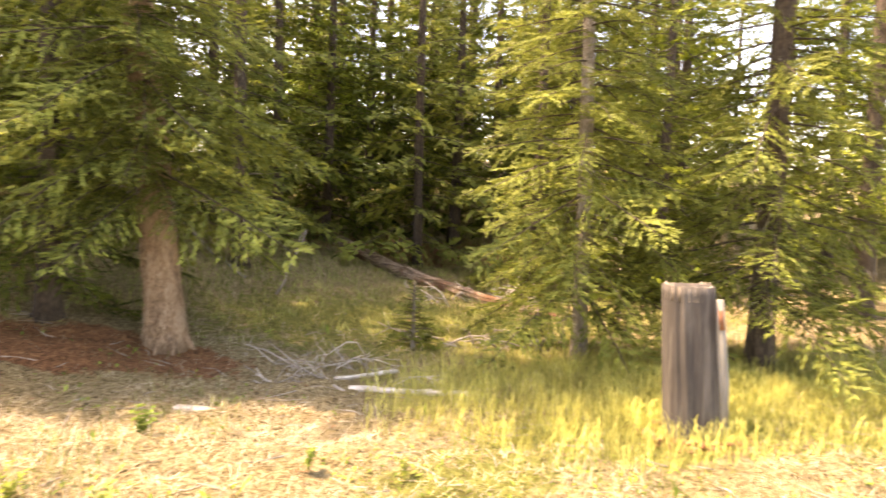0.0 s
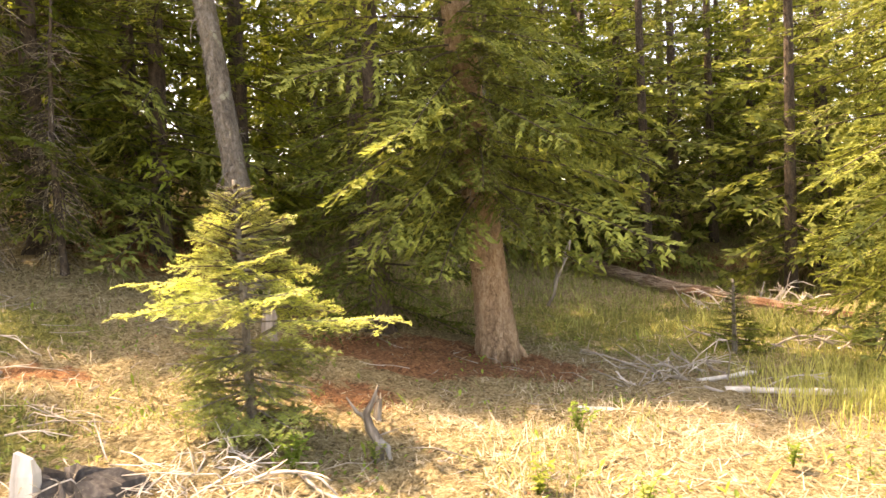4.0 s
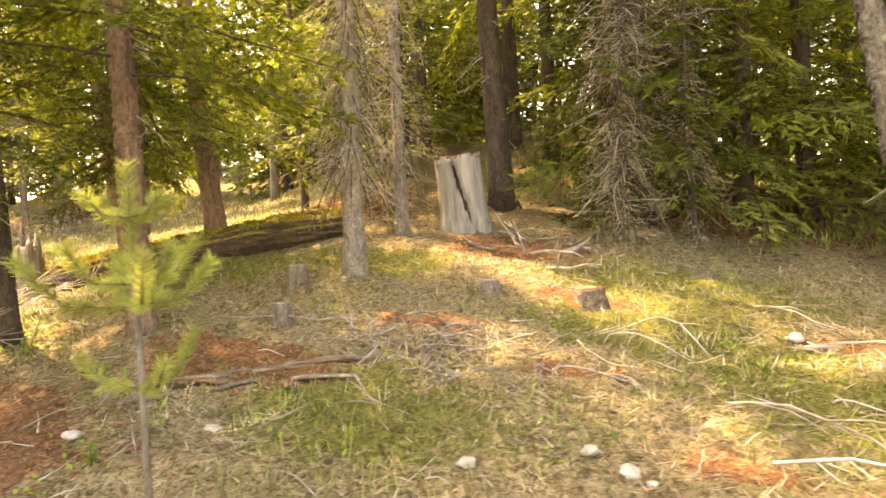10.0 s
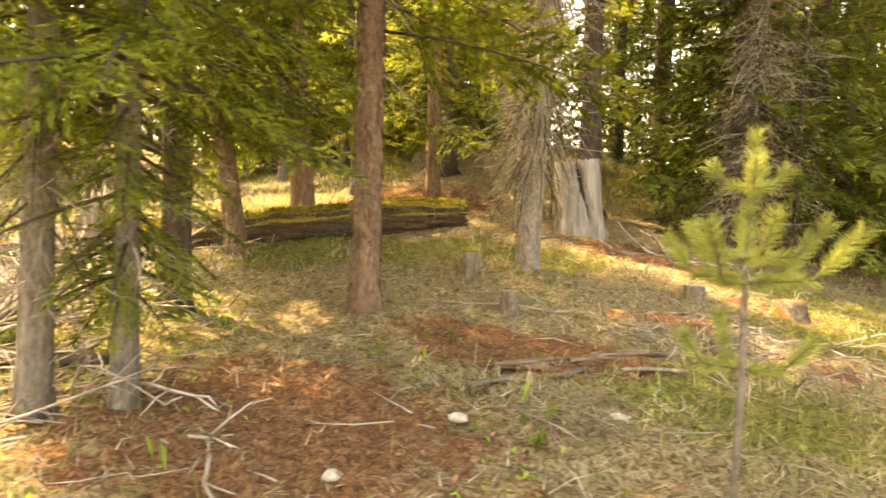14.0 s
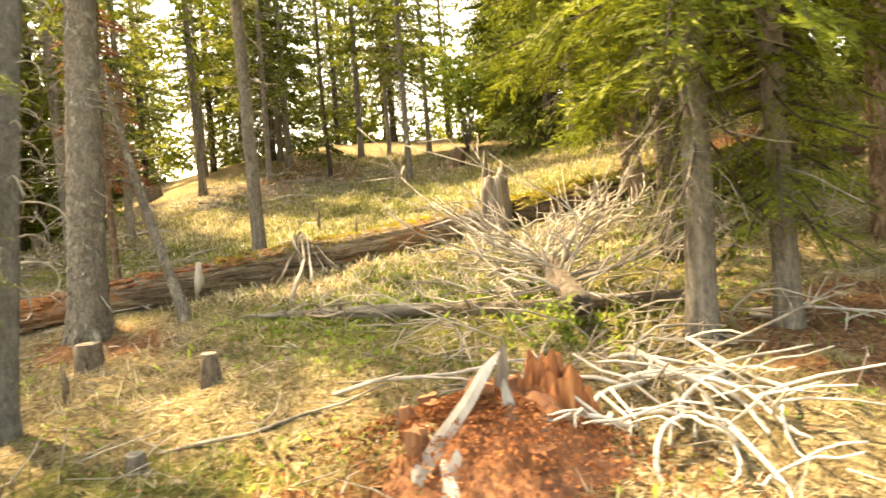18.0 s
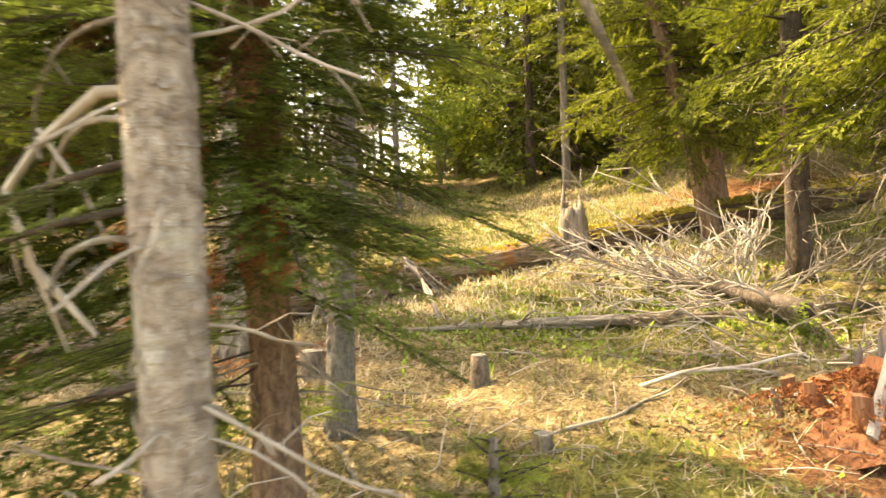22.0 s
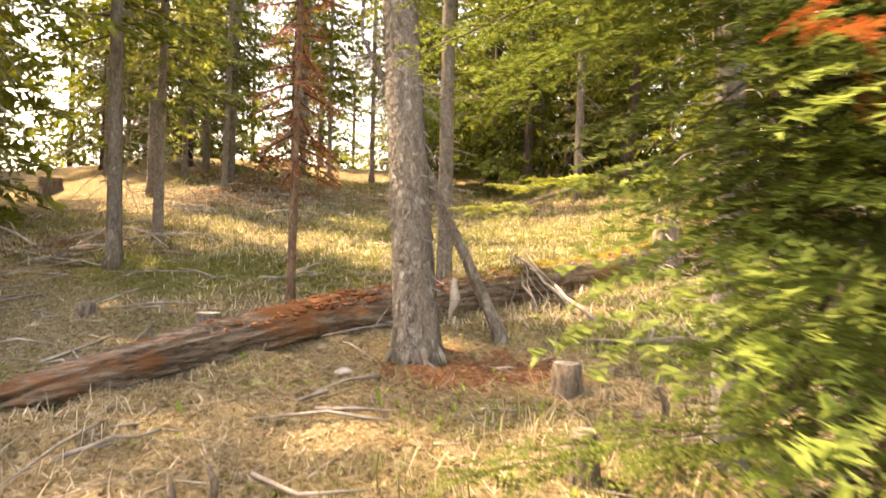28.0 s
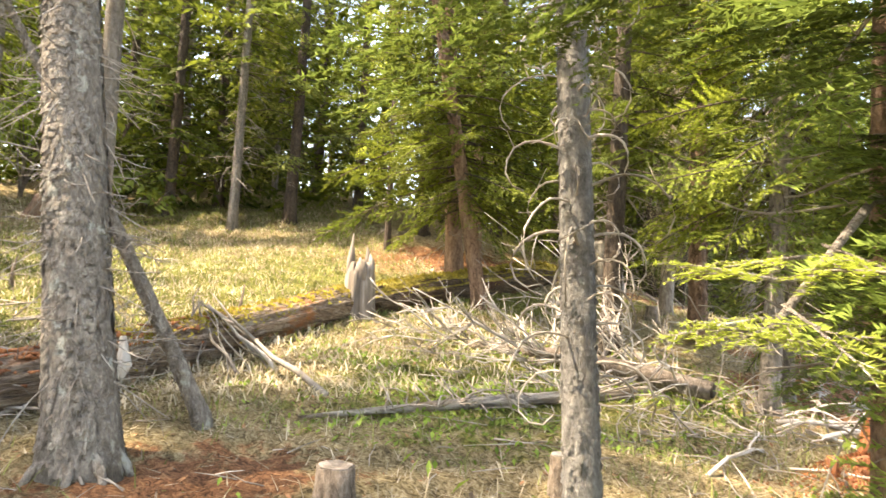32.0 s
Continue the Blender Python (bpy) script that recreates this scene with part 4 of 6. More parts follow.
# slender pines up the slope
BACK = [(-19.6, 10.4, 11, 3.0), (-21.65, 4.75, 10, 2.6), (-22.1, 10.7, 5, 0.8), (-22.8, 13.0, 13, 4), (-21.2, 14.1, 13, 4), (-22.3, 13.7, 12, 4), (-22.0, 1.97, 11, 3), (-25.06, 3.42, 11, 3),
        (-21.5, 3.62, 10, 2.6), (-23.9, 11.2, 10, 2.4), (-23.4, 9.9, 12, 2), (-25.2, 12.3, 13, 2), (-24.9, 10.8, 12, 2.4), (-15.7, 10.2, 9, 1.0), (-26.3, 14.5, 13, 2), (-18.4, 15.5, 13, 3), (-16.5, 14.5, 12, 1.5),
        (-14.4, 14.0, 12, 1.2), (-20.2, 17.0, 13, 3), (-23.8, 17.0, 13, 3), (-27.5, 11.5, 12, 1.5), (-28.2, 7.5, 12, 1.0), (-26.6, 3.6, 12, 1.5), (-26.8, 0.4, 12, 1.5), (-24.6, -1.2, 11, 2.0), (-17.6, 18.5, 13, 2), (-12.6, 18, 13, 1.5), (-9.6, 18, 13, 1.5), (-6.4, 17.5, 13, 1.0), (-30.5, 9.5, 13, 1), (-29, 14.5, 13, 1.5), (-23.4, 0.9, 11, 2), (-24.2, 2.0, 11, 2), (-25.8, 1.2, 11, 2), (-24.8, -1.6, 11, 2), (-26.5, -0.6, 11, 2), (-23.1, -0.6, 11, 2), (-27.6, 1.4, 12, 2), (-26.9, 4.9, 12, 2), (-25.9, 6.2, 12, 2), (-28.9, 3.2, 12, 2), (-24.3, 8.6, 12, 2), (-22.6, 12.2, 12, 2)]
kinds = []
for k in range(4):
    kinds.append(conifer("pine_tree", "slender pine with a bare lower trunk on the slope", BACK[k][0], BACK[k][1], (11, 10, 5, 13)[k], (0.064, 0.06, 0.045, 0.085)[k], (BARK_GREY, BARK_LICHEN, BARK_DARK, BARK_GREY)[k], (FIR_GREEN, FIR_BLUE, FIR_GREEN, FIR_GREEN)[k],
                         ("far", (2.4, 1.9, 0.5, 2.8)[k], (10, 9, 4.8, 12)[k], (92, 92, 40, 100)[k], (1.2, 1.15, 0.9, 1.5)[k], 0.35, -0.15, 0.3), 90 + k, (0.0, 0), 60, 0.8, (0.7, 4.2), 9, dead_rad=0.007)[0])
    kinds[-1]["group"] = "pines on the slope"
for k, (x, y, h, z0) in enumerate(BACK[4:]):
    if k > 8 and in_lane(x, y):
        continue
    src = kinds[(0, 1, 3, 0, 3)[k % 5]]
    copy_thing(src, pose(x, y, float(gz(x, y)), 0, 0, 47 * k))
# far woods around the clearing
low = []
for k in range(3):
    low.append(conifer("fir_tree", "distant conifer at the back of the wood", -33.0 + 3 * k, 24.0 + k, 12, 0.11, BARK_DARK, (FIR_GREEN, FIR_BLUE, FIR_DARK)[k],
                       ("far", 0.5, 11.5, 96, 2.0, 0.3, -0.15, 0.3), 95 + k, sides=7, foot=False)[0])
    low[-1]["group"] = "far woods"
FAR = [(-5.6, 11.4), (-3.4, 13.0), (-1.2, 15.0), (5.2, 11.5), (6.0, 13.6), (-15.8, 12.6), (-12.9, 11.6), (-26.4, 7.2), (-27.5, 4.0), (-28.6, 10.4), (-9.5, 13.5), (-6.0, 15.0), (-2.5, 19.0), (2.6, 24.0), (5.6, 18.5), (8.5, 11.0), (-3.5, 22.5), (-6.5, 20.5), (6.8, 23.0), (-0.8, 25.0), (-13.0, 15.5), (9.5, 19.0), (0.8, 13.9), (3.2, 16.6), (4.6, 17.6), (2.9, 12.2), (-0.2, 16.4), (1.9, 20.4), (-2.2, 14.0), (5.0, 20.6), (7.2, 17.2), (-7.4, 14.6), (-16.8, 12.0), (-17.8, 14.2), (-15.2, 16.0), (-21.6, 16.0), (-19.4, 16.4), (-24.4, 14.8), (-26.0, 12.8), (-28.4, 12.6), (-29.0, 6.0), (-28.0, 2.0), (-25.6, 5.0), (-26.4, 1.6), (-27.2, 6.4), (-28.6, -2.2), (-26.2, 3.0), (-27.8, 4.6)]
fr = np.random.default_rng(5)
for k in range(48):
    x, y = -34 + 50 * k / 47 + fr.uniform(-1.5, 1.5), fr.uniform(22, 34)
    FAR.append((x, y))
for k in range(52):
    FAR.append((fr.uniform(-42, -29.5), fr.uniform(-6, 22)))
for k in range(22):
    FAR.append((fr.uniform(-28, -13), fr.uniform(17, 24)))
for k in range(10):
    FAR.append((fr.uniform(10, 20), fr.uniform(2, 22)))
for k, (x, y) in enumerate(FAR):
    if in_lane(x, y):
        continue
    src = low[k % 3]
    ob = copy_thing(src, pose(x, y, float(gz(x, y)) - 0.1, 0, 0, 61 * k))
    ob["label"], ob["group"] = "distant conifer at the back of the wood", "far woods"


# ---- stumps, snags, logs ----
def ring(z, rx, ry, sides, cx=0.0, cy=0.0, seed=0, rough=0.05, power=2.0):
    """One uneven ring of a stump; power over 2 makes it squarer."""
    a = np.linspace(0, 2 * np.pi, sides, endpoint=False)
    g = np.random.default_rng(seed)
    k = (np.abs(np.cos(a)) ** power + np.abs(np.sin(a)) ** power) ** (-1 / power)
    w = 1 + rough * g.standard_normal(sides)
    return np.stack([cx + rx * np.cos(a) * k * w, cy + ry * np.sin(a) * k * w, np.full(sides, z)], 1)


def lathe(rings, cap=True, hollow=0.0):
    n, k = len(rings[0]), len(rings)
    v = np.concatenate(rings)
    i, j = np.meshgrid(np.arange(k - 1), np.arange(n), indexing="ij")
    i, j = i.ravel(), j.ravel()
    j2 = (j + 1) % n
    q = np.stack([i * n + j, i * n + j2, (i + 1) * n + j2, (i + 1) * n + j], 1)
    g = Geo()
    top = rings[-1].mean(0) - np.array([0, 0, hollow])
    v = np.concatenate([v, [top]])
    jj = np.arange(n)
    t = np.stack([(k - 1) * n + jj, (k - 1) * n + (jj + 1) % n, np.full(n, k * n)], 1)
    return g.add(v, q, t)


def cut_stump(name, label, x, y, r, h, seed, side_mat=BARK_STUMP, top_mat=WOOD_SILVER, lean=(0, 0), rough=0.06, sink=0.08):
    ob = thing(name, label, "stump", x, y, rz=seed * 40.0)
    ring_r = np.random.default_rng(seed).uniform(0.94, 1.06, 4)
    body = lathe([ring(-sink, r * 1.35, r * 1.3, 16, seed=seed, rough=rough), ring(h * 0.2, r * 1.12 * ring_r[0], r * 1.1, 16, lean[0] * 0.2, lean[1] * 0.2, seed, rough),
                  ring(h * 0.6, r * ring_r[1], r * 0.98, 16, lean[0] * 0.6, lean[1] * 0.6, seed, rough), ring(h, r * 0.97, r * 0.97, 16, lean[0], lean[1], seed, rough)], hollow=0.004)
    part("body", body, side_mat, ob)
    face = lathe([ring(h - 0.01, r * 0.9, r * 0.9, 16, lean[0], lean[1], seed, rough), ring(h + 0.006, r * 0.88, r * 0.88, 16, lean[0], lean[1], seed, rough)], hollow=0.01)
    part("cut_face", face, top_mat, ob, "weathered sawn top with cracks", smooth=False)
    return ob


def slab(length, width, thick, seed, bend=0.0):
    """A splintered board along x."""
    g = np.random.default_rng(seed)
    n = 9
    s = np.linspace(0, 1, n)
    w = width * (0.85 + 0.2 * g.standard_normal(n).cumsum() / 4)
    w[-1] *= 0.35
    t = thick * g.uniform(0.8, 1.15, n)
    rings = []
    for k in range(n):
        x, z = (s[k] - 0.5) * length, bend * (1 - (2 * s[k] - 1) ** 2)
        rings.append(np.array([(x, -w[k] / 2, z), (x, w[k] / 2, z), (x, w[k] / 2 * 0.9, z + t[k]), (x, -w[k] / 2 * 0.9, z + t[k])]))
    return lathe(rings)


def grained(p, r, sides, rough, seed):
    """A log whose surface is broken by splits and ridges that run along it."""
    g = np.random.default_rng(seed)
    k = len(p)
    fine = np.linspace(0, k - 1, 3 * k)
    p = np.stack([np.interp(fine, np.arange(k), p[:, i]) for i in range(3)], 1)
    r = np.interp(fine, np.arange(k), r)
    t = np.gradient(p, axis=0)
    t /= np.linalg.norm(t, axis=1)[:, None]
    a = np.cross(t, (0, 0, 1.0))
    a /= np.linalg.norm(a, axis=1)[:, None]
    b = np.cross(a, t)
    ang = np.linspace(0, 2 * np.pi, sides, endpoint=False)
    n = max(3, k // 5)
    ridge = np.stack([np.interp(fine, np.linspace(0, k - 1, n), g.standard_normal(n)) for _ in range(sides)], 1)
    deep = np.stack([np.interp(fine, np.linspace(0, k - 1, n), np.where(g.uniform(size=n) < 0.22, 1.0, 0.0)) for _ in range(sides)], 1)
    rr = r[:, None] * (1 + rough * 0.8 * ridge - 0.16 * deep + rough * 0.25 * g.standard_normal((3 * k, sides)))
    rr[0] *= 0.75
    rr[-1] *= 0.6
    p = p.copy()
    v = p[:, None] + rr[..., None] * (np.cos(ang)[None, :, None] * a[:, None] + np.sin(ang)[None, :, None] * b[:, None])
    v[0] += t[0] * g.uniform(-0.12, 0.02, sides)[:, None]
    v[-1] += t[-1] * g.uniform(-0.02, 0.2, sides)[:, None]
    return lathe(list(v), hollow=0.0).add(*lathe_cap(v[0]))


def lathe_cap(ring_v):
    n = len(ring_v)
    j = np.arange(n)
    return np.concatenate([ring_v, [ring_v.mean(0)]]), np.stack([(j + 1) % n, j, np.full(n, n)], 1)


def log(name, label, path, radii, mat, seed, sides=18, rough=0.06, steps=26, sink=0.3, end_mat=None):
    """A fallen log along the given ground points; its middle lies a part of the radius above the ground."""
    pts = np.array(path, float)
    u = np.linspace(0, 1, steps)
    k = np.linspace(0, 1, len(pts))
    x, y, r = np.interp(u, k, pts[:, 0]), np.interp(u, k, pts[:, 1]), np.interp(u, np.linspace(0, 1, len(radii)), radii)
    g = np.random.default_rng(seed)
    z = gz(x, y) + r * (1 - sink)
    mid = np.array([x.mean(), y.mean()])
    rz = math.atan2(y[-1] - y[0], x[-1] - x[0])
    z0 = float(gz(*mid))
    ob = thing(name, label, "log", mid[0], mid[1], z0, math.degrees(rz))
    c, s = math.cos(-rz), math.sin(-rz)
    dx, dy = x - mid[0], y - mid[1]
    p = np.stack([c * dx - s * dy, s * dx + c * dy, z - z0], 1)
    r = r * (1 + 0.05 * g.standard_normal(steps))
    part("body", grained(p, r, 2 * sides, rough, seed), mat, ob)
    return ob, p, r


def stick(geo, a, b, r, g, bow=0.06, sides=5, fork=0):
    """A crooked stick from a to b in the given mesh."""
    a, b = np.asarray(a, float), np.asarray(b, float)
    L = np.linalg.norm(b - a)
    s = np.linspace(0, 1, 6)[:, None]
    off = g.normal(0, bow, 3) * L
    p = a + (b - a) * s + np.sin(s * 3.14) * off + g.normal(0, 0.012, (6, 3)) * L
    geo.add(*tube(p, np.linspace(r, r * 0.45, 6), sides))
    for k in range(fork):
        q = p[g.integers(1, 5)]
        d = (b - a) / L + g.normal(0, 0.55, 3)
        e = q + d / np.linalg.norm(d) * L * g.uniform(0.15, 0.4)
        e[2] = max(e[2], min(a[2], b[2]))
        geo.add(*tube([q, (q + e) / 2 + g.normal(0, 0.02, 3) * L, e], [r * 0.6, r * 0.45, r * 0.2], 4))


def loose_stick(name, label, p0, p1, r, seed, mat=WOOD_STICK, lift=0.0, fork=3, bow=0.06, category="branch"):
    (x0, y0), (x1, y1) = p0, p1
    g = np.random.default_rng(seed)
    za, zb = float(gz(x0, y0)), float(gz(x1, y1))
    ob = new(name)
    ob.matrix_world = pose(x0, y0, za)
    tagged(ob, label, category)
    geo = Geo()
    stick(geo, (0, 0, r * 0.8), (x1 - x0, y1 - y0, zb - za + r * 0.8 + lift), r, g, bow, 6, fork)
    part("limb", geo, mat, ob)
    return ob


# the tall weathered post stump in the grass
ob = thing("post_stump", "tall weathered grey stump like a post, standing in bright grass", "stump", 1.72, 4.3, rz=-12)
hs = np.array([-0.1, 0.06, 0.25, 0.5, 0.75, 0.95, 1.1, 1.165])
part("body", lathe([ring(h, (0.215 - 0.032 * h), 0.165 - 0.01 * h, 60, 0.02 - 0.085 * h, 0.03 * h, 3, 0.045, 3.2) for h in hs], hollow=0.03), WOOD_POST, ob)
g0 = Geo()
gg = np.random.default_rng(8)
for k in range(34):
    a = 6.28 * k / 34
    px, py = -0.075 + 0.16 * np.cos(a) * (1 + 0.12 * abs(np.sin(2 * a))), 0.035 + 0.14 * np.sin(a) * (1 + 0.12 * abs(np.sin(2 * a)))
    g0.add(*tube([(px, py, 1.05), (px * 1.02 - 0.002, py * 1.02, 1.17 + gg.uniform(-0.02, 0.02))], [0.02, 0.008], 4, 0.2, k))
part("splintered_rim", g0, WOOD_GREY, ob, "pale frayed rim of weathered wood")
g0 = Geo().add(*tube([(0.11, -0.11, 1.08), (0.135, -0.12, 0.8), (0.17, -0.12, 0.45), (0.19, -0.12, 0.02)], [0.03, 0.04, 0.045, 0.05], 6, 0.1, 4))
part("split_edge", g0, WOOD_SILVER, ob, "loose pale split along the edge")
g0 = Geo().add(*tube([(0.10, -0.15, 1.0), (0.12, -0.155, 0.86)], [0.018, 0.022], 6, 0.1, 4))
part("rust_patch", g0, ROT, ob, "rust-red rotten streak")
g0 = Geo()
for k in range(70):
    a, d = gg.uniform(0, 6.28), gg.uniform(0.2, 0.42)
    c = np.array([d * np.cos(a) * 1.2 - 0.03, d * np.sin(a) - 0.06, gg.uniform(0, 0.05)])
    g0.add(*tube([c, c + gg.normal(0, 0.03, 3)], [0.02, 0.008], 4))
part("rotten_chips", g0, ROT, ob, "crumbled reddish rotten wood round the foot")["kind"] = "stuff"

# pale fallen log on the bank
ob, p, r = log("fallen_log", "pale split fallen log lying up the bank", [(2.5, 9.1), (1.2, 11.2), (-0.2, 13.4), (-1.45, 15.6)], [0.04, 0.12, 0.15, 0.13], LOG_PALE, 5, rough=0.16)
g0 = Geo()
gg = np.random.default_rng(9)
for k in range(9):
    t = gg.uniform(0.2, 0.75)
    c = p[int(t * 25)]
    g0.add(*tube([c + (0, -0.12, 0.05), c + (gg.uniform(0.15, 0.5), -0.2, gg.uniform(-0.05, 0.1))], [0.035, 0.008], 5))
part("splinter", g0, WOOD_SILVER, ob, "torn pale splinters")["kind"] = "stuff"
for k in range(16):
    x0, y0 = 1.6 + gg.uniform(-0.9, 0.9), 10.6 + gg.uniform(-0.5, 0.7)
    loose_stick("dead_branch", "bleached dead branch lying by the fallen log", (x0, y0), (x0 + gg.uniform(-0.7, 0.7), y0 + gg.uniform(-0.5, 0.5)), 0.016, 200 + k, WOOD_PALE, gg.uniform(0.05, 0.4), 4, 0.15)
loose_stick("leaning_pole", "thin dead pole leaning on the bank", (-1.87, 9.7), (-1.45, 10.0), 0.028, 220, WOOD_STICK, 1.0, 2, 0.02)
loose_stick("dead_pole", "thin dead pole lying up the bank", (-2.4, 10.4), (-3.6, 12.1), 0.03, 221, WOOD_STICK, 0.1, 1, 0.02)
loose_stick("dead_pole", "long pale pole lying at the edge of the grass", (-0.9, 5.6), (-1.9, 6.8), 0.016, 222, WOOD_STICK, 0.05, 3, 0.02)

# plank and broken wood at the edge of the grass
for k, (x, y, rz, L, w) in enumerate(((-0.1, 5.5, -8, 0.55, 0.11), (-0.6, 5.6, -14, 0.6, 0.10), (-2.05, 4.95, -22, 0.45, 0.09), (-0.7, 6.1, 24, 0.7, 0.05))):
    ob = thing("broken_board", "bleached broken board lying in dry grass", "board", x, y, float(gz(x, y)) + 0.012, rz, "boards in the grass")
    part("plank", slab(L, w, 0.035, 30 + k), WOOD_WHITE, ob)
gg = np.random.default_rng(10)
for k in range(26):
    x0, y0 = -1.0 + gg.uniform(-0.8, 0.6), 6.0 + gg.uniform(-0.35, 0.5)
    loose_stick("dead_branch", "bleached twisted branch in a heap at the grass edge", (x0, y0), (x0 + gg.uniform(-0.6, 0.6), y0 + gg.uniform(-0.4, 0.4)), gg.uniform(0.005, 0.012), 240 + k, (WOOD_PALE, WOOD_STICK)[k % 2], gg.uniform(-0.02, 0.12), 5, 0.25)
for k in range(14):
    x0, y0 = 0.9 + gg.uniform(-0.8, 0.7), 7.5 + gg.uniform(-0.35, 0.4)
    loose_stick("dead_branch", "grey dead branch in a heap under the firs", (x0, y0), (x0 + gg.uniform(-0.8, 0.8), y0 + gg.uniform(-0.3, 0.3)), 0.016, 260 + k, WOOD_STICK, gg.uniform(0, 0.25), 4, 0.12)


# seedlings and saplings
def young_fir(name, label, x, y, h, spread, mat, seed, kind="near", n=40, low=0.06, r0=None, lean=(0, 0), droop=-0.1):
    return conifer(name, label, x, y, h, r0 or 0.014 * h + 0.006, BARK_GREY, mat, (kind, low * h, h * 0.97, n, spread, spread * 0.18, droop, 0.45), seed, lean, 0, sides=7, curve=0.01, foot=False)


young_fir("fir_seedling", "small dark fir seedling on the mossy bank", -0.08, 7.45, 0.8, 0.42, FIR_DARK, 300, "small", 44)
young_fir("fir_seedling", "small dark fir seedling under the firs", 1.45, 7.35, 0.45, 0.38, FIR_DARK, 301, "small", 28)
young_fir("fir_seedling", "small fir seedling in the straw by the path", -14.2, -1.7, 0.5, 0.4, BOUGH_GREEN, 305, "small", 34)
young_fir("fir_seedling", "low young fir by the shaded bank", 2.9, 8.2, 0.9, 0.6, FIR_GREEN, 302, n=34)
ob, p = young_fir("fir_sapling", "bright yellow-green young fir with layered boughs", -4.47, 4.1, 1.62, 0.52, FIR_BRIGHT, 303, "fan", 58, 0.62, 0.022, (-0.03, 0), 0.05)
# the low crown's duller green carries the shade under the bright tiers
for name, label, mat, spec in (("tier_crown", "flat bright layer of boughs", FIR_BRIGHT, ("fan", 0.8, 0.97, 15, 0.66, 0.6, -0.08, 0.1)), ("low_crown", "lower boughs in a duller green, shade put into the colour", PINE_BRIGHT, ("fan", 0.12, 0.62, 42, 0.55, 0.5, -0.2, 0.0))):
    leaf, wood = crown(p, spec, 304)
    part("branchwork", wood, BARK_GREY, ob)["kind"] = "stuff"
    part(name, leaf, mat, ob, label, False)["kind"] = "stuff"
leaf, wood = Geo(), Geo()
for az, el, z, L in ((-0.15, 0.02, 0.72, 0.98), (3.3, 0.03, 0.98, 0.72), (3.7, -0.03, 0.86, 0.72)):
    m = turned(az, el) * (L / 0.62)
    q, stems = sprays("fan")[1]
    leaf.leaves(q @ m + on_bole(p, z))
    for path, rad in stems:
        wood.add(*tube(np.asarray(path) @ m + on_bole(p, z), np.linspace(rad, rad * 0.4, len(path)), 3))
part("long_bough", leaf, FIR_BRIGHT, ob, "long bright boughs reaching out sideways", False)["kind"] = "stuff"
part("bough_stem", wood, BARK_GREY, ob)["kind"] = "stuff"


def young_pine(x, y, h, seed):
    """A pine sapling: long needles set round a leader and a whorl of upturned shoots."""
    ob = thing("pine_sapling", "young pale green pine with upturned bristly shoots", "tree", x, y)
    g = np.random.default_rng(seed)
    stem, leaf = Geo(), Geo()

    def shoot(a, b, r, long):
        a, b = np.asarray(a, float), np.asarray(b, float)
        L = np.linalg.norm(b - a)
        stem.add(*tube([a, (a + b) / 2, b], [r, r * 0.8, r * 0.5], 6))
        n = int(L * 1500)
        u = g.uniform(0.12, 1.0, n)
        d = (b - a) / L
        e = g.standard_normal((n, 3))
        e -= np.outer(e @ d, d)
        e = e / np.linalg.norm(e, axis=1)[:, None] + d * 0.9
        e /= np.linalg.norm(e, axis=1)[:, None]
        c = a + np.outer(u, b - a)
        w = np.cross(e, g.standard_normal((n, 3)))
        w /= np.linalg.norm(w, axis=1)[:, None] * 1 / 0.0016
        ln = long * g.uniform(0.7, 1.15, (n, 1))
        leaf.leaves(np.stack([c - w, c + w, c + e * ln + w * 0.4, c + e * ln - w * 0.4], 1))

    stem.add(*tube([(0, 0, -0.05), (0.01, 0, h * 0.35), (0, 0.01, h * 0.7)], [0.016, 0.013, 0.01], 7))
    shoot((0, 0.01, h * 0.66), (0.015, 0, h), 0.008, 0.055)
    for z, n, L in ((0.62, 5, 0.36), (0.68, 4, 0.3), (0.86, 4, 0.17), (0.40, 3, 0.3)):
        for k in range(n):
            a = 6.28 * k / n + g.uniform(-0.4, 0.4) + z * 9
            L2 = L * g.uniform(0.8, 1.2)
            o = np.array([0, 0, h * z])
            knee = o + L2 * 0.55 * np.array([np.cos(a), np.sin(a), 0.12])
            shoot(o, knee, 0.006, 0.05)
            shoot(knee, knee + L2 * 0.55 * np.array([np.cos(a) * 0.6, np.sin(a) * 0.6, 0.75]), 0.005, 0.055)
    part("stem", stem, BARK_GREY, ob)
    part("needles", leaf, PINE_BRIGHT, ob, smooth=False)["kind"] = "stuff"
    return ob


young_pine(-9.06, 1.43, 1.42, 31)

# stump with a white split face, and its litter
ob = thing("broken_stump", "low rotten stump with one bleached white split face", "stump", -5.22, 3.12, rz=8)
part("body", lathe([ring(-0.1, 0.32, 0.24, 40, 0.16, 0.05, 4, 0.14), ring(0.02, 0.25, 0.19, 40, 0.16, 0.05, 4, 0.2), ring(0.08, 0.15, 0.12, 40, 0.13, 0.06, 4, 0.34)], hollow=0.08), WOOD_POST, ob, smooth=False)
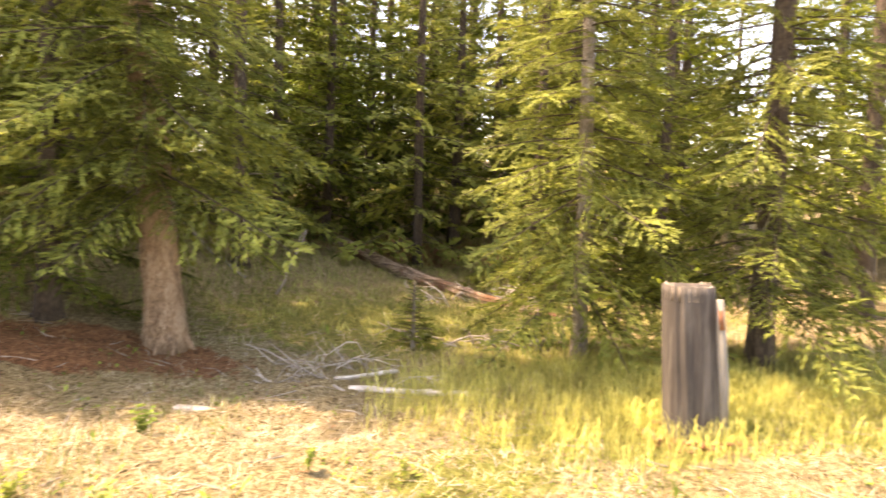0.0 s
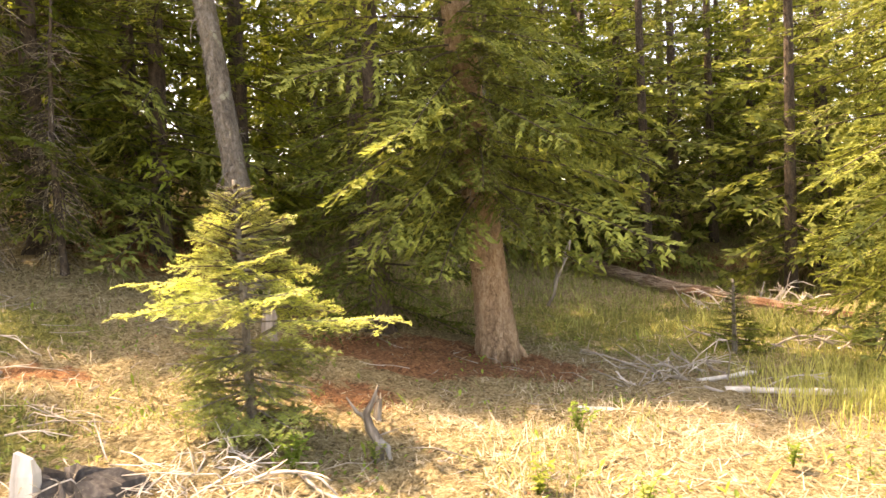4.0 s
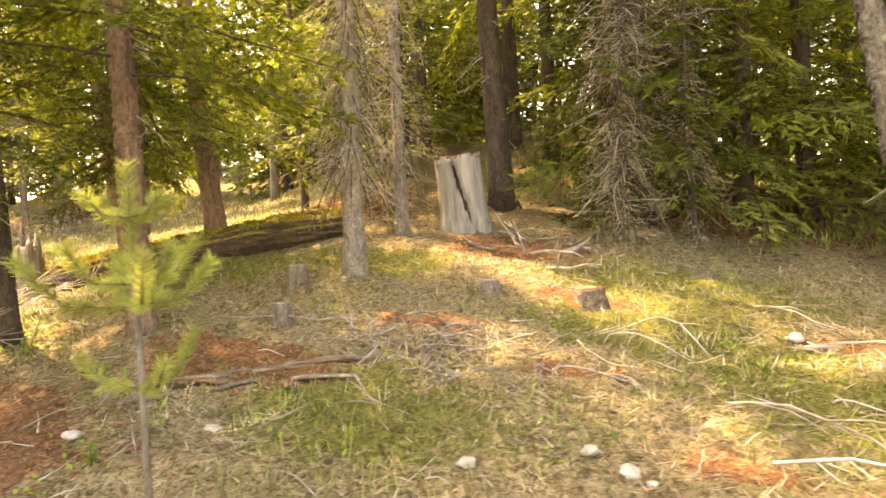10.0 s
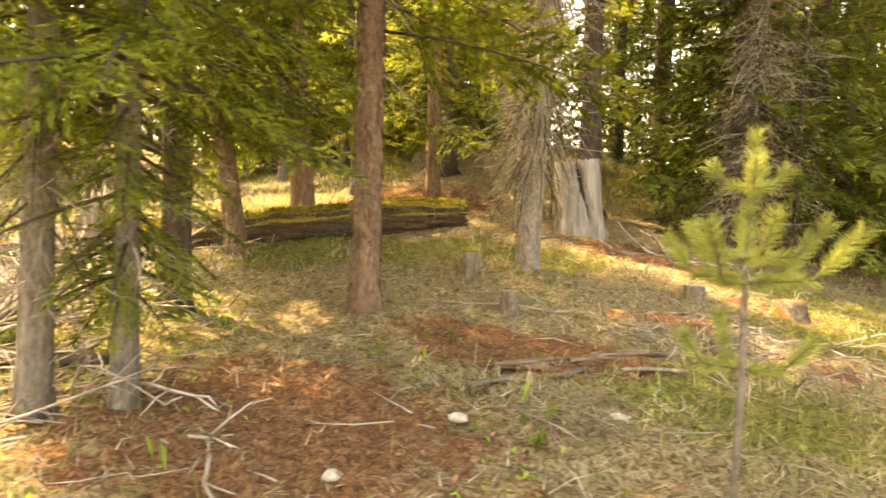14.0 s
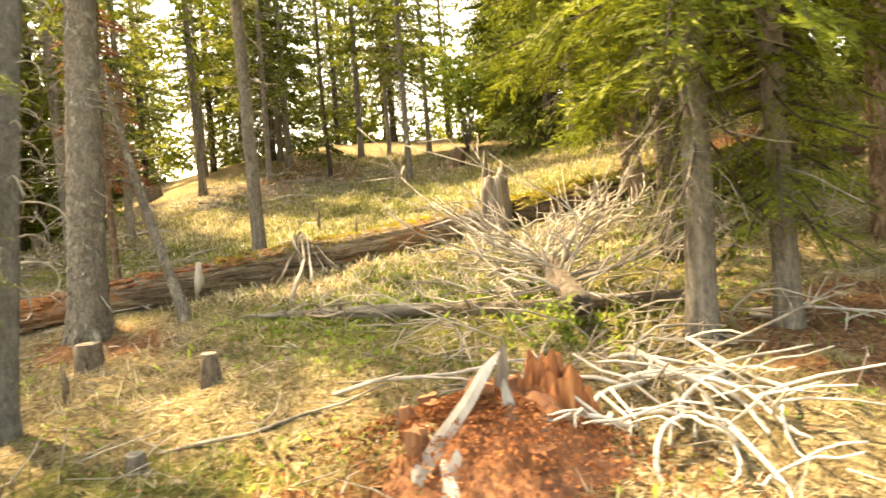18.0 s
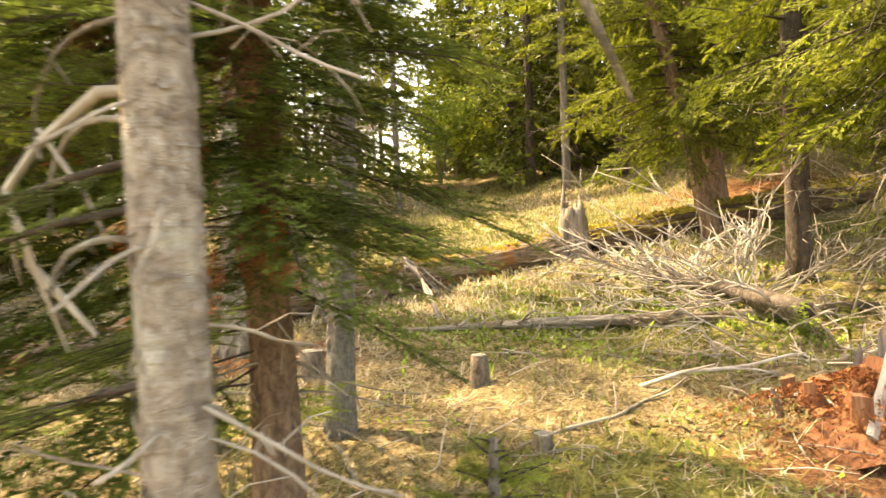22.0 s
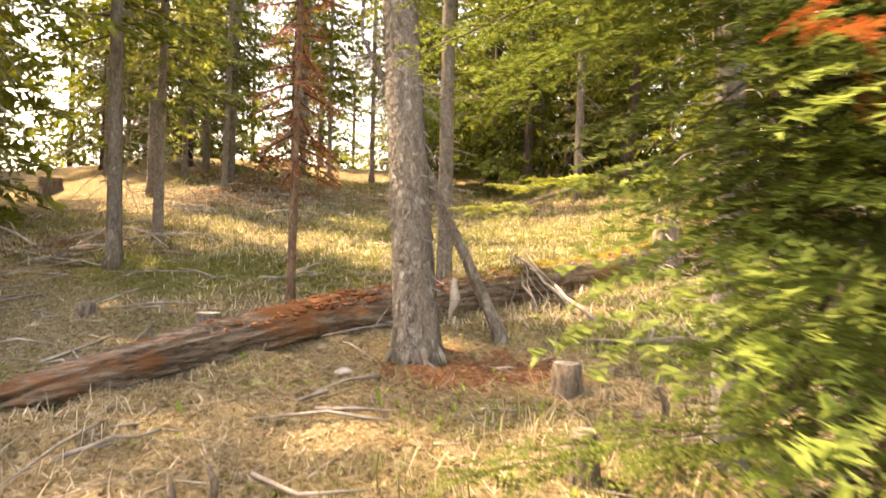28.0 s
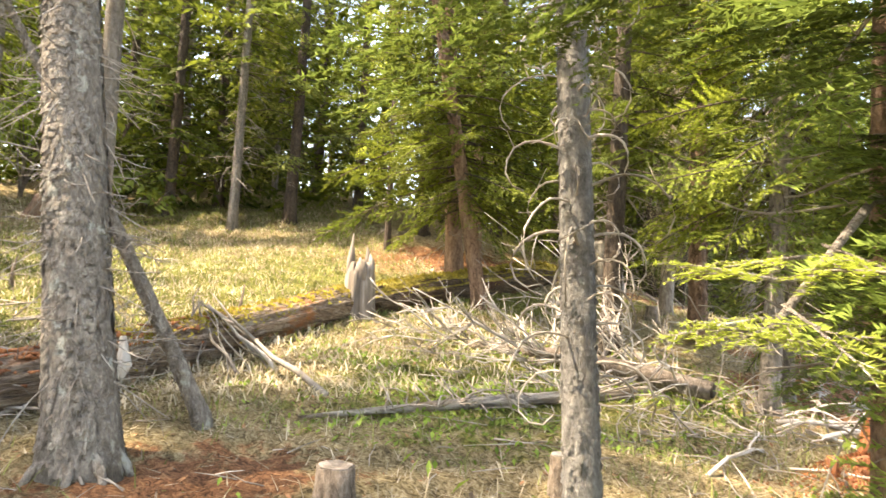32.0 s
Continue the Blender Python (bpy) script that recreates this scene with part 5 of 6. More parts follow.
g0 = lathe([np.array([(-0.075, -0.13, -0.08), (0.05, -0.15, -0.08), (0.05, -0.03, -0.08), (-0.075, -0.03, -0.08)]), np.array([(-0.055, -0.11, 0.14), (0.05, -0.12, 0.14), (0.045, -0.03, 0.14), (-0.06, -0.04, 0.14)]), np.array([(-0.045, -0.09, 0.25), (0.035, -0.1, 0.215), (0.03, -0.06, 0.21), (-0.04, -0.06, 0.25)])])
part("split_face", g0, WOOD_WHITE, ob, "bleached white split wood", False)
ob = thing("rotten_root", "dark rotten root lying in dry litter", "root", -4.95, 2.75, rz=-10)
part("body", Geo().add(*tube([(-0.22, 0, 0.0), (-0.05, 0.02, 0.035), (0.2, -0.02, 0.01)], [0.02, 0.04, 0.02], 8, 0.1, 3)), DARK_WOOD_AND_SHADE, ob)
# small snags
for k, (x, y, h, r) in enumerate(((-4.86, 5.75, 0.62, 0.075), (-3.74, 4.5, 0.2, 0.03))):
    ob = thing("small_snag", "thin grey broken snag standing in the grass", "stump", x, y, rz=30 * k)
    part("body", lathe([ring(-0.08, r * 1.5, r * 1.3, 22, 0, 0, k, 0.1), ring(h * 0.2, r, r * 0.95, 22, 0.01, 0, k, 0.12), ring(h * 0.55, r * 0.9, r * 0.75, 22, 0.02, 0, k, 0.14), ring(h * 0.8, r * 0.6, r * 0.5, 22, 0.03, 0, k, 0.3)], hollow=0.05), WOOD_GREY, ob, smooth=False)
    for q in range(4):
        part("splinter", Geo().add(*tube([(0.02 + 0.5 * r * math.cos(q * 1.7), 0.5 * r * math.sin(q * 1.7), h * 0.5), (0.03 + 0.6 * r * math.cos(q * 1.7), 0.5 * r * math.sin(q * 1.7), h * (0.85 + 0.06 * q))], [r * 0.3, 0.004], 5, 0.2, q)), WOOD_GREY, ob)
ob = thing("twisted_snag", "twisted bleached dead stub with a bent tip", "stump", -3.67, 3.93)
part("stem", Geo().add(*tube([(0, 0, -0.06), (0.03, 0, 0.07), (-0.03, 0.01, 0.16), (-0.05, 0, 0.25), (0.0, 0, 0.33), (0.03, 0.01, 0.42)], [0.045, 0.035, 0.03, 0.024, 0.018, 0.006], 9, 0.14, 3)), WOOD_GREY, ob)
part("side_limb", Geo().add(*tube([(-0.04, 0, 0.22), (-0.1, -0.02, 0.27), (-0.16, -0.02, 0.36)], [0.016, 0.012, 0.004], 6, 0.1, 4)), WOOD_STICK, ob)
part("side_limb", Geo().add(*tube([(0.02, 0, 0.08), (0.08, -0.05, 0.06), (0.1, -0.09, 0.0)], [0.03, 0.022, 0.012], 6, 0.1, 5)), WOOD_SILVER, ob)

# the split stump with its long dark crack
ob = thing("split_stump", "tall silver-grey stump split by a long dark crack", "stump", -9.9, 6.55, rz=12)
# near-black core gives the crack the shade of a deep hollow by colour
core = lathe([ring(h, 0.19 - 0.02 * h, 0.19 - 0.02 * h, 20, -0.05 * h, 0, 1, 0.03) for h in (-0.15, 0.1, 0.4, 0.70)])
part("dark_core", core, DARK_WOOD_AND_SHADE, ob, "solid core behind the crack, its shade put into a near-black colour")
sr, side_n = [], 72
sa = np.linspace(0, 2 * np.pi, side_n, endpoint=False)
sg = np.random.default_rng(2)
fibre = 0.010 * sg.standard_normal(side_n) + 0.015 * np.sin(sa * 5 + 1)
for h in (-0.15, 0.0, 0.12, 0.25, 0.38, 0.5, 0.62, 0.72, 0.79):
    rad = 0.262 - 0.012 * h + 0.05 * math.exp(-max(h, 0) / 0.08)
    ca = -1.02 - 1.0 * h
    gap = np.exp(-((sa - (ca % 6.2832)) / (0.075 + 0.03 * h)) ** 4)
    k = (np.abs(np.cos(sa)) ** 2.6 + np.abs(np.sin(sa)) ** 2.6) ** (-1 / 2.6)
    rr = rad * k * (1 + fibre + 0.006 * sg.standard_normal(side_n)) * (1 - 0.5 * gap)
    top = h + (0.03 * np.cos(sa) + 0.02 * sg.standard_normal(side_n) if h > 0.75 else 0 * sa)
    sr.append(np.stack([rr * np.cos(sa) - 0.09 * h, 0.92 * rr * np.sin(sa), top], 1))
part("body", lathe(sr, hollow=0.05), WOOD_SILVER, ob)
part("cap", slab(0.5, 0.2, 0.03, 61), LOG_ROT, ob, "thin reddish slab of bark across the top").location = (-0.05, -0.06, 0.79)
gg = np.random.default_rng(12)
for k in range(10):
    x0, y0 = -8.95 + gg.uniform(-0.35, 0.5), 5.8 + gg.uniform(-0.4, 0.5)
    loose_stick("dead_branch", "dark dead stick lying below the split stump", (x0, y0), (x0 + gg.uniform(-0.5, 0.6), y0 + gg.uniform(-0.2, 0.5)), 0.018, 280 + k, (WOOD_GREY, WOOD_STICK)[k % 2], gg.uniform(0, 0.25), 3, 0.1)

MOSS = leaf_material("moss_tufts", (0.13, 0.11, 0.018), (0.34, 0.28, 0.055), 0.25, 0.9)


def moss_over(ob, p, r, n, seed, lo, hi):
    """Tufts of moss and litter along the upper side of a log."""
    g = np.random.default_rng(seed)
    i = g.integers(lo, hi, n)
    a = g.normal(1.57, 0.6, n)
    c = p[i] + np.stack([g.uniform(-0.08, 0.08, n), r[i] * 1.02 * np.cos(a), r[i] * 1.02 * np.sin(a)], 1)
    e = g.normal(0, 0.016, (n, 3)) + (0, 0, 0.008)
    w = g.normal(0, 0.008, (n, 3))
    part("moss", Geo().leaves(np.stack([c - w, c + w, c + e], 1)), MOSS, ob, "yellow-green moss tufts", False)["kind"] = "stuff"


# long mossy log in two lengths, the second one rotting to red
ob, p, r = log("mossy_log", "huge dark fallen log with moss along its top", [(-11.25, 6.25), (-12.6, 5.55), (-14.6, 4.85)], [0.17, 0.2, 0.2, 0.2, 0.19, 0.18], LOG_MOSS, 15, 26, 0.11, 60, 0.3)
moss_over(ob, p, r, 5200, 15, 0, 60)
ob, p, r = log("fallen_log", "very long rotten log, mossy and crumbling to red", [(-14.75, 4.85), (-15.3, 4.4), (-16.15, 3.6), (-16.85, 2.9), (-17.55, 2.25), (-18.1, 1.72), (-18.5, 1.12), (-18.85, 0.5), (-19.3, -0.22)], [0.18, 0.18, 0.19, 0.19, 0.18, 0.17, 0.165, 0.155, 0.11], LOG_ROT, 16, 24, 0.09, 46, 0.3)
gg = np.random.default_rng(14)
geo_red = Geo()
for k in range(420):
    i = int(np.clip(gg.normal(0.56, 0.1), 0.34, 0.8) * 45)
    a = gg.normal(1.75, 0.5)
    c = p[i] + np.array([gg.uniform(-0.12, 0.12), -r[i] * math.cos(a), r[i] * 0.97 * math.sin(a)])
    geo_red.add(*tube([c, c + (gg.uniform(-0.13, 0.13), gg.uniform(-0.02, 0.02), gg.uniform(-0.01, 0.02))], [gg.uniform(0.008, 0.022), 0.005], 4))
part("red_rot", geo_red, ROT_ORANGE, ob, "bright orange-red crumbling heartwood")["kind"] = "stuff"
moss_over(ob, p, r, 3600, 14, 0, 20)
fl = Geo().add(*tube([(0, 0, 0.38), (0.02, -0.03, 0.2), (-0.03, -0.05, 0.0)], [0.02, 0.05, 0.006], 6, 0.1, 2))
ob2 = thing("bark_flap", "pale peeling strip of wood hanging on the log", "bark", -17.08, 2.28)
part("strip", fl, WOOD_PALE, ob2)

# the spired snag on the log
ob = thing("snag", "grey broken snag with a jagged spire", "stump", -14.82, 4.6)
part("body", lathe([ring(-0.12, 0.21, 0.19, 40, 0, 0, 2, 0.07), ring(0.15, 0.17, 0.15, 40, 0, 0, 3, 0.08), ring(0.45, 0.155, 0.14, 40, 0, 0, 3, 0.08), ring(0.6, 0.13, 0.11, 40, 0.01, 0, 4, 0.12)], hollow=0.1), WOOD_GREY, ob)
for k, (a, h, w) in enumerate(((3.0, 0.92, 0.05), (2.3, 0.76, 0.045), (0.6, 0.78, 0.05), (-0.4, 0.7, 0.05), (-1.6, 0.62, 0.05), (1.4, 0.66, 0.05))):
    part("spire", Geo().add(*tube([(0.11 * math.cos(a), 0.1 * math.sin(a), 0.4), (0.12 * math.cos(a), 0.11 * math.sin(a), 0.6), (0.10 * math.cos(a), 0.1 * math.sin(a), h)], [w, w * 0.8, 0.008], 6, 0.1, k)), WOOD_GREY, ob)

# sticks propped on the log like a tent
gg = np.random.default_rng(15)
for k in range(10):
    a = -1.2 + 2.6 * k / 9 - 1.2 + gg.uniform(-0.2, 0.2)
    L = gg.uniform(0.35, 0.6)
    bx, by = -16.5 + L * math.cos(a), 3.22 + L * math.sin(a) - 0.1
    loose_stick("propped_stick", "thin dead stick propped against the rotten log", (bx, by), (-16.55 + gg.uniform(-0.05, 0.05), 3.25), 0.008 if k % 4 else 0.016, 320 + k, (WOOD_GREY, WOOD_STICK)[k % 2], 0.42, 1, 0.03)
loose_stick("dead_pole", "long grey pole slanting from the log to the grass", (-15.75, 2.15), (-16.5, 3.2), 0.026, 340, WOOD_STICK, 0.38, 2, 0.02)
loose_stick("dead_pole", "pale pole slanting from the log", (-16.0, 2.7), (-16.5, 3.25), 0.02, 341, WOOD_PALE, 0.4, 0, 0.02)

# thin fallen trunk with bare side branches
ob, p, r = log("thin_log", "thin grey lichen-covered fallen trunk", [(-15.95, 1.72), (-14.6, 1.75), (-13.4, 1.75), (-12.4, 2.0)], [0.012, 0.036, 0.05, 0.05, 0.045, 0.035], LOG_GREY, 17, 12, 0.09, 24, 0.0)
gg = np.random.default_rng(16)
g0 = Geo()
for k in range(60):
    c = p[gg.integers(3, 23)]
    d = np.array([gg.uniform(-0.5, 0.5), gg.choice((-1, 1)) * gg.uniform(0.3, 1), gg.uniform(0.0, 0.7)])
    L = gg.uniform(0.15, 0.6)
    stick(g0, c, c + d * L * (1, 1, 0.5), 0.009, gg, 0.12, 4, 2)
part("side_branch", g0, WOOD_STICK, ob, "fine bare grey side branches")["kind"] = "stuff"

# fallen dead tree with a hollow butt and a fan of grey branches
ob = thing("fallen_tree", "fallen dead tree with hollow butt and bare grey branches", "dead tree", -12.84, 1.4, rz=118)
tp = np.array([(0, 0, 0.17), (0.6, 0.03, 0.25), (1.3, 0.0, 0.3), (2.2, 0.05, 0.3), (3.1, 0.0, 0.25)])
part("trunk", Geo().add(*tube(tp, [0.07, 0.072, 0.066, 0.055, 0.03], 14, 0.08, 3)), BARK_STUMP, ob)
# solid plug for the hollow end, its inner shade put into the colour
part("hollow_butt", Geo().add(*tube([(-0.015, 0, 0.17), (0.1, 0.0, 0.18)], [0.058, 0.045], 14, 0.1, 2)), DARK_WOOD_AND_SHADE, ob, "solid near-black end piece, coloured as the shade of the hollow")
gg = np.random.default_rng(18)
for k in range(84):
    t = gg.uniform(0.08, 1.0)
    c = np.array([np.interp(t * 3.1, tp[:, 0], tp[:, i]) for i in range(3)])
    sd = gg.choice((-1, 1))
    L = gg.uniform(0.5, 1.6) * (1.15 - 0.45 * t)
    d = np.array([gg.uniform(0.1, 0.9), sd * gg.uniform(0.5, 1.0), gg.uniform(-0.05, 0.75)])
    d /= np.linalg.norm(d)
    g0 = Geo()
    stick(g0, c, c + d * L + (0, 0, -0.05), gg.uniform(0.007, 0.013), gg, 0.12, 5, 8)
    part("branch", g0, WOOD_STICK if k % 2 else WOOD_PALE, ob, "bare grey branch with fine twigs")

# white tangle of bleached branches before the two slim firs
def bent_branch(geo, start, heading, L, r, g, turn=0.0, lift=0.1, forks=2):
    """A sinuous bare branch that lies along the ground from a point, arching a little over it."""
    x, y = start
    p, rr = [], []
    n, a, wob = 11, heading, g.uniform(0, 6.28)
    for k in range(n):
        t = k / (n - 1)
        p.append((x, y, float(gz(x, y)) + r + lift * math.sin(3.14 * min(1, t * 1.15)) + 0.02 * math.sin(9 * t + wob)))
        rr.append(r * (1 - 0.62 * t))
        a += turn / n + 0.34 * math.sin(7.5 * t + wob) * g.uniform(0.5, 1.2)
        x, y = x + L / n * math.cos(a), y + L / n * math.sin(a)
    p = np.array(p) - (start[0], start[1], float(gz(*start)))
    geo.add(*tube(p, rr, 7, 0.07, int(1000 * r)))
    for k in range(forks):
        i = int(g.integers(3, 9))
        d = (p[i + 1] - p[i - 1]) * 1.0
        side = g.choice((-1, 1)) * g.uniform(0.5, 0.9)
        d = np.array([d[0] * math.cos(side) - d[1] * math.sin(side), d[0] * math.sin(side) + d[1] * math.cos(side), abs(d[2]) + 0.01])
        q = [p[i] + d * (m / 1.6) + np.array([0, 0, 0.02 * math.sin(m)]) + g.normal(0, 0.008, 3) for m in range(5)]
        q[0] = p[i]
        geo.add(*tube(q, np.linspace(rr[i] * 0.75, 0.004, 5), 6))


gg = np.random.default_rng(19)
HEAP = ((-12.46, 1.12, -1.25, 1.15, 0.019, 0.35), (-12.36, 0.95, -1.4, 1.1, 0.017, 0.3), (-12.08, 1.05, -1.65, 0.9, 0.015, -0.3), (-12.45, 0.75, -1.05, 1.0, 0.018, 0.1), (-12.2, 0.62, -1.45, 0.8, 0.017, 0.4), (-12.05, 0.6, -1.1, 0.7, 0.013, -0.5), (-12.42, 0.42, -1.5, 0.6, 0.016, 0.3), (-12.3, 0.35, -1.9, 0.55, 0.014, -0.3),
        (-12.6, 1.0, -1.0, 0.9, 0.012, 0.5), (-11.95, 0.35, -1.4, 0.55, 0.013, 0.4), (-12.25, 1.25, -1.0, 0.8, 0.011, 0.4), (-12.5, 0.6, -1.6, 0.6, 0.011, 0.3), (-12.15, 0.8, -2.1, 0.6, 0.011, 0.6), (-11.9, 0.85, -1.3, 0.7, 0.012, 0.2))
for k, (x0, y0, a, L, r, tn) in enumerate(HEAP):
    ob = new("bleached_branch")
    ob.matrix_world = pose(x0, y0, float(gz(x0, y0)))
    tagged(ob, "thick bleached white branch winding over the ground" if r > 0.014 else "thin bleached white branch in a tangle", "branch")
    g0 = Geo()
    bent_branch(g0, (x0, y0), a, L, r, gg, tn, gg.uniform(0.03, 0.14), 3)
    part("limb", g0, WOOD_WHITE if k % 4 else WOOD_PALE, ob)
for k in range(34):
    x0, y0 = gg.normal(-12.7, 0.5), gg.normal(1.15, 0.4)
    a = gg.uniform(0, 6.28)
    L = gg.uniform(0.4, 1.0)
    loose_stick("dead_branch", "grey dead branch in the brush heap", (x0, y0), (x0 + L * math.cos(a), y0 + L * math.sin(a)), gg.uniform(0.004, 0.010), 400 + k, WOOD_PALE if k % 3 == 0 else WOOD_STICK, gg.uniform(0.0, 0.3), 5, 0.2)

# red rotten stump with splinters
ob = thing("rotten_stump", "crumbled red rotten stump with pale standing splinters", "stump", -12.78, 0.05)
gg = np.random.default_rng(20)
mu, mv = np.meshgrid(np.linspace(0, 1, 44), np.linspace(0, 2 * np.pi, 112, endpoint=False), indexing="ij")
mx, my = 0.08 + (0.62 * mu) * np.cos(mv), -0.04 + (0.5 * mu) * np.sin(mv)
mz = 0.27 * np.clip(1 - mu, 0, 1) ** 1.3 - 0.1 * mu + 0.035 * wave(mx * 9, my * 9, 21, 1.0) + 0.018 * wave(mx * 30, my * 30, 22, 1.0) + 0.010 * wave(mx * 70, my * 70, 23, 1.0) + 0.1 * np.exp(-((mx - 0.16) ** 2 + (my - 0.14) ** 2) / 0.02)
mi, mj = np.meshgrid(np.arange(43), np.arange(112), indexing="ij")
mi, mj = mi.ravel(), mj.ravel()
part("mound", Geo().add(np.stack([mx, my, mz], -1).reshape(-1, 3), np.stack([mi * 112 + mj, (mi + 1) * 112 + mj, (mi + 1) * 112 + (mj + 1) % 112, mi * 112 + (mj + 1) % 112], 1)), ROT, ob, smooth=False)
cn = 9000
ca, cd = gg.uniform(0, 6.28, cn), np.abs(gg.normal(0, 0.42, cn)) + 0.05
cc = np.stack([cd * np.cos(ca) * 1.15, cd * np.sin(ca) * 0.9 - 0.06, np.maximum(0.005, 0.27 - 0.44 * cd) + gg.uniform(0, 0.025, cn)], 1)
ce, cf = gg.normal(0, 0.0042, (cn, 3)), gg.normal(0, 0.0032, (cn, 3))
part("rot_debris", Geo().leaves(np.stack([cc - ce - cf, cc + ce - cf * 0.6, cc + ce * 0.8 + cf, cc - ce * 0.7 + cf], 1)), ROT_CHIP, ob, "crumbs and flakes of red rot", False)["kind"] = "stuff"
for k in range(16):
    a, d = gg.uniform(0, 6.28), gg.uniform(0.05, 0.4)
    c = np.array([d * math.cos(a), d * math.sin(a) * 0.9, max(0.0, 0.24 - 0.44 * d)])
    part("rotten_block", Geo().add(*tube([c, c + (gg.uniform(-0.04, 0.04), gg.uniform(-0.03, 0.03), gg.uniform(0.04, 0.12))], [gg.uniform(0.03, 0.06), gg.uniform(0.015, 0.035)], 8, 0.3, k)), ROT, ob, smooth=False)
for k, (bx, by, w, h) in enumerate(((0.14, 0.2, 0.075, 0.36), (0.22, 0.16, 0.07, 0.3), (0.17, 0.1, 0.06, 0.24), (0.26, 0.24, 0.06, 0.2), (0.08, 0.13, 0.05, 0.27))):
    rings = [ring(z, w * f, w * f * 0.8, 22, bx + 0.02 * z, by, 60 + k, 0.2, 2.6) for z, f in ((-0.03, 1.5), (h * 0.35, 1.15), (h * 0.7, 1.0), (h, 0.8))]
    rings[-1][:, 2] += gg.normal(0, 0.03, 22)
    part("rotten_block", lathe(rings, hollow=0.06), ROT_ORANGE, ob, "standing block of orange-red rotten heartwood", False)
SPLINTERS = (((-0.13, -0.4, 0.02), (0.06, -0.04, 0.42), 0.034, WOOD_PALE), ((0.02, -0.42, 0.0), (0.045, -0.38, 0.16), 0.028, WOOD_PALE), ((0.07, -0.46, 0.0), (0.0, -0.4, 0.12), 0.022, WOOD_PALE), ((0.12, -0.12, 0.1), (0.1, -0.08, 0.33), 0.026, WOOD_SILVER), ((0.02, 0.02, 0.14), (0.04, 0.05, 0.44), 0.03, WOOD_GREY),
             ((-0.06, 0.05, 0.1), (-0.05, 0.07, 0.35), 0.028, WOOD_GREY), ((0.3, 0.0, 0.02), (0.3, 0.01, 0.2), 0.026, WOOD_SILVER), ((0.24, -0.1, 0.05), (0.27, -0.09, 0.2), 0.02, WOOD_SILVER), ((-0.42, -0.02, 0.0), (-0.46, 0.0, 0.14), 0.022, WOOD_GREY), ((0.2, -0.44, 0.0), (0.42, -0.5, 0.05), 0.026, WOOD_GREY))
for k, (a, b, w, mat) in enumerate(SPLINTERS):
    a, b = np.array(a), np.array(b)
    d = b - a
    sd = np.cross(d, (0.3, -0.6, 0.1))
    sd /= np.linalg.norm(sd)
    up = np.cross(sd, d)
    up /= np.linalg.norm(up)
    rows = []
    for t, f in ((0.0, 1.0), (0.3, 0.95), (0.6, 0.85), (0.85, 0.6), (1.0, 0.12)):
        c = a + d * t + gg.normal(0, 0.004, 3)
        rows.append(np.array([c + sd * w * f + up * w * 0.3, c + up * w * 0.5 * f, c - sd * w * f * gg.uniform(0.75, 1.0) + up * w * 0.2, c - up * w * 0.45 * f]))
    part("splinter", lathe(rows), mat, ob, "weathered splinter of split wood", False)

# sawn stumps and stakes
for k, (x, y, r, h) in enumerate(((-16.1, 0.46, 0.092, 0.2), (-14.88, 0.47, 0.055, 0.17), (-16.05, -0.68, 0.07, 0.2), (-17.45, -2.18, 0.042, 0.08), (-17.14, -1.37, 0.042, 0.08), (-20.9, 0.9, 0.1, 0.14), (-20.4, 1.75, 0.08, 0.14), (-18.9, 1.22, 0.1, 0.24), (-27.5, 9.6, 0.24, 0.36), (-8.86, 4.56, 0.09, 0.14), (-10.25, 3.7, 0.07, 0.12), (-10.72, 4.5, 0.085, 0.17), (-24.4, 4.7, 0.1, 0.3), (-14.3, -0.46, 0.045, 0.05))):
    cut_stump("sawn_stump", "small weathered sawn stump in dry grass", x, y, r, h, 500 + k, BARK_STUMP, WOOD_SILVER if k % 2 else WOOD_GREY)
cut_stump("rotten_stump", "dark crumbling rotten stump", -8.13, 4.7, 0.13, 0.13, 520, LOG_ROT, ROT, rough=0.2)
cut_stump("leaning_stump", "broken brown stump leaning on the hillside", -19.1, 11.7, 0.17, 0.42, 521, BARK_BROWN, WOOD_GREY, (0.2, 0.05), 0.1)
gg = np.random.default_rng(22)
for k, (x, y, h) in enumerate(((-17.58, -1.42, 0.2), (-16.74, -1.64, 0.17), (-17.5, -1.25, 0.18), (-17.2, -2.0, 0.12), (-19.2, 0.9, 0.2), (-16.2, 3.75, 0.5), (-18.3, 5.6, 0.35), (-17.0, -1.7, 0.12), (-15.6, -0.0, 0.22))):
    ob = thing("wooden_stake", "short grey snapped stem standing in dry grass", "stake", x, y)
    part("stem", Geo().add(*tube([(0, 0, -0.06), (0.01, 0, h * 0.6), (gg.uniform(-0.04, 0.04), 0.01, h)], [0.022, 0.019, 0.008], 9, 0.14, k)), BARK_STUMP, ob)


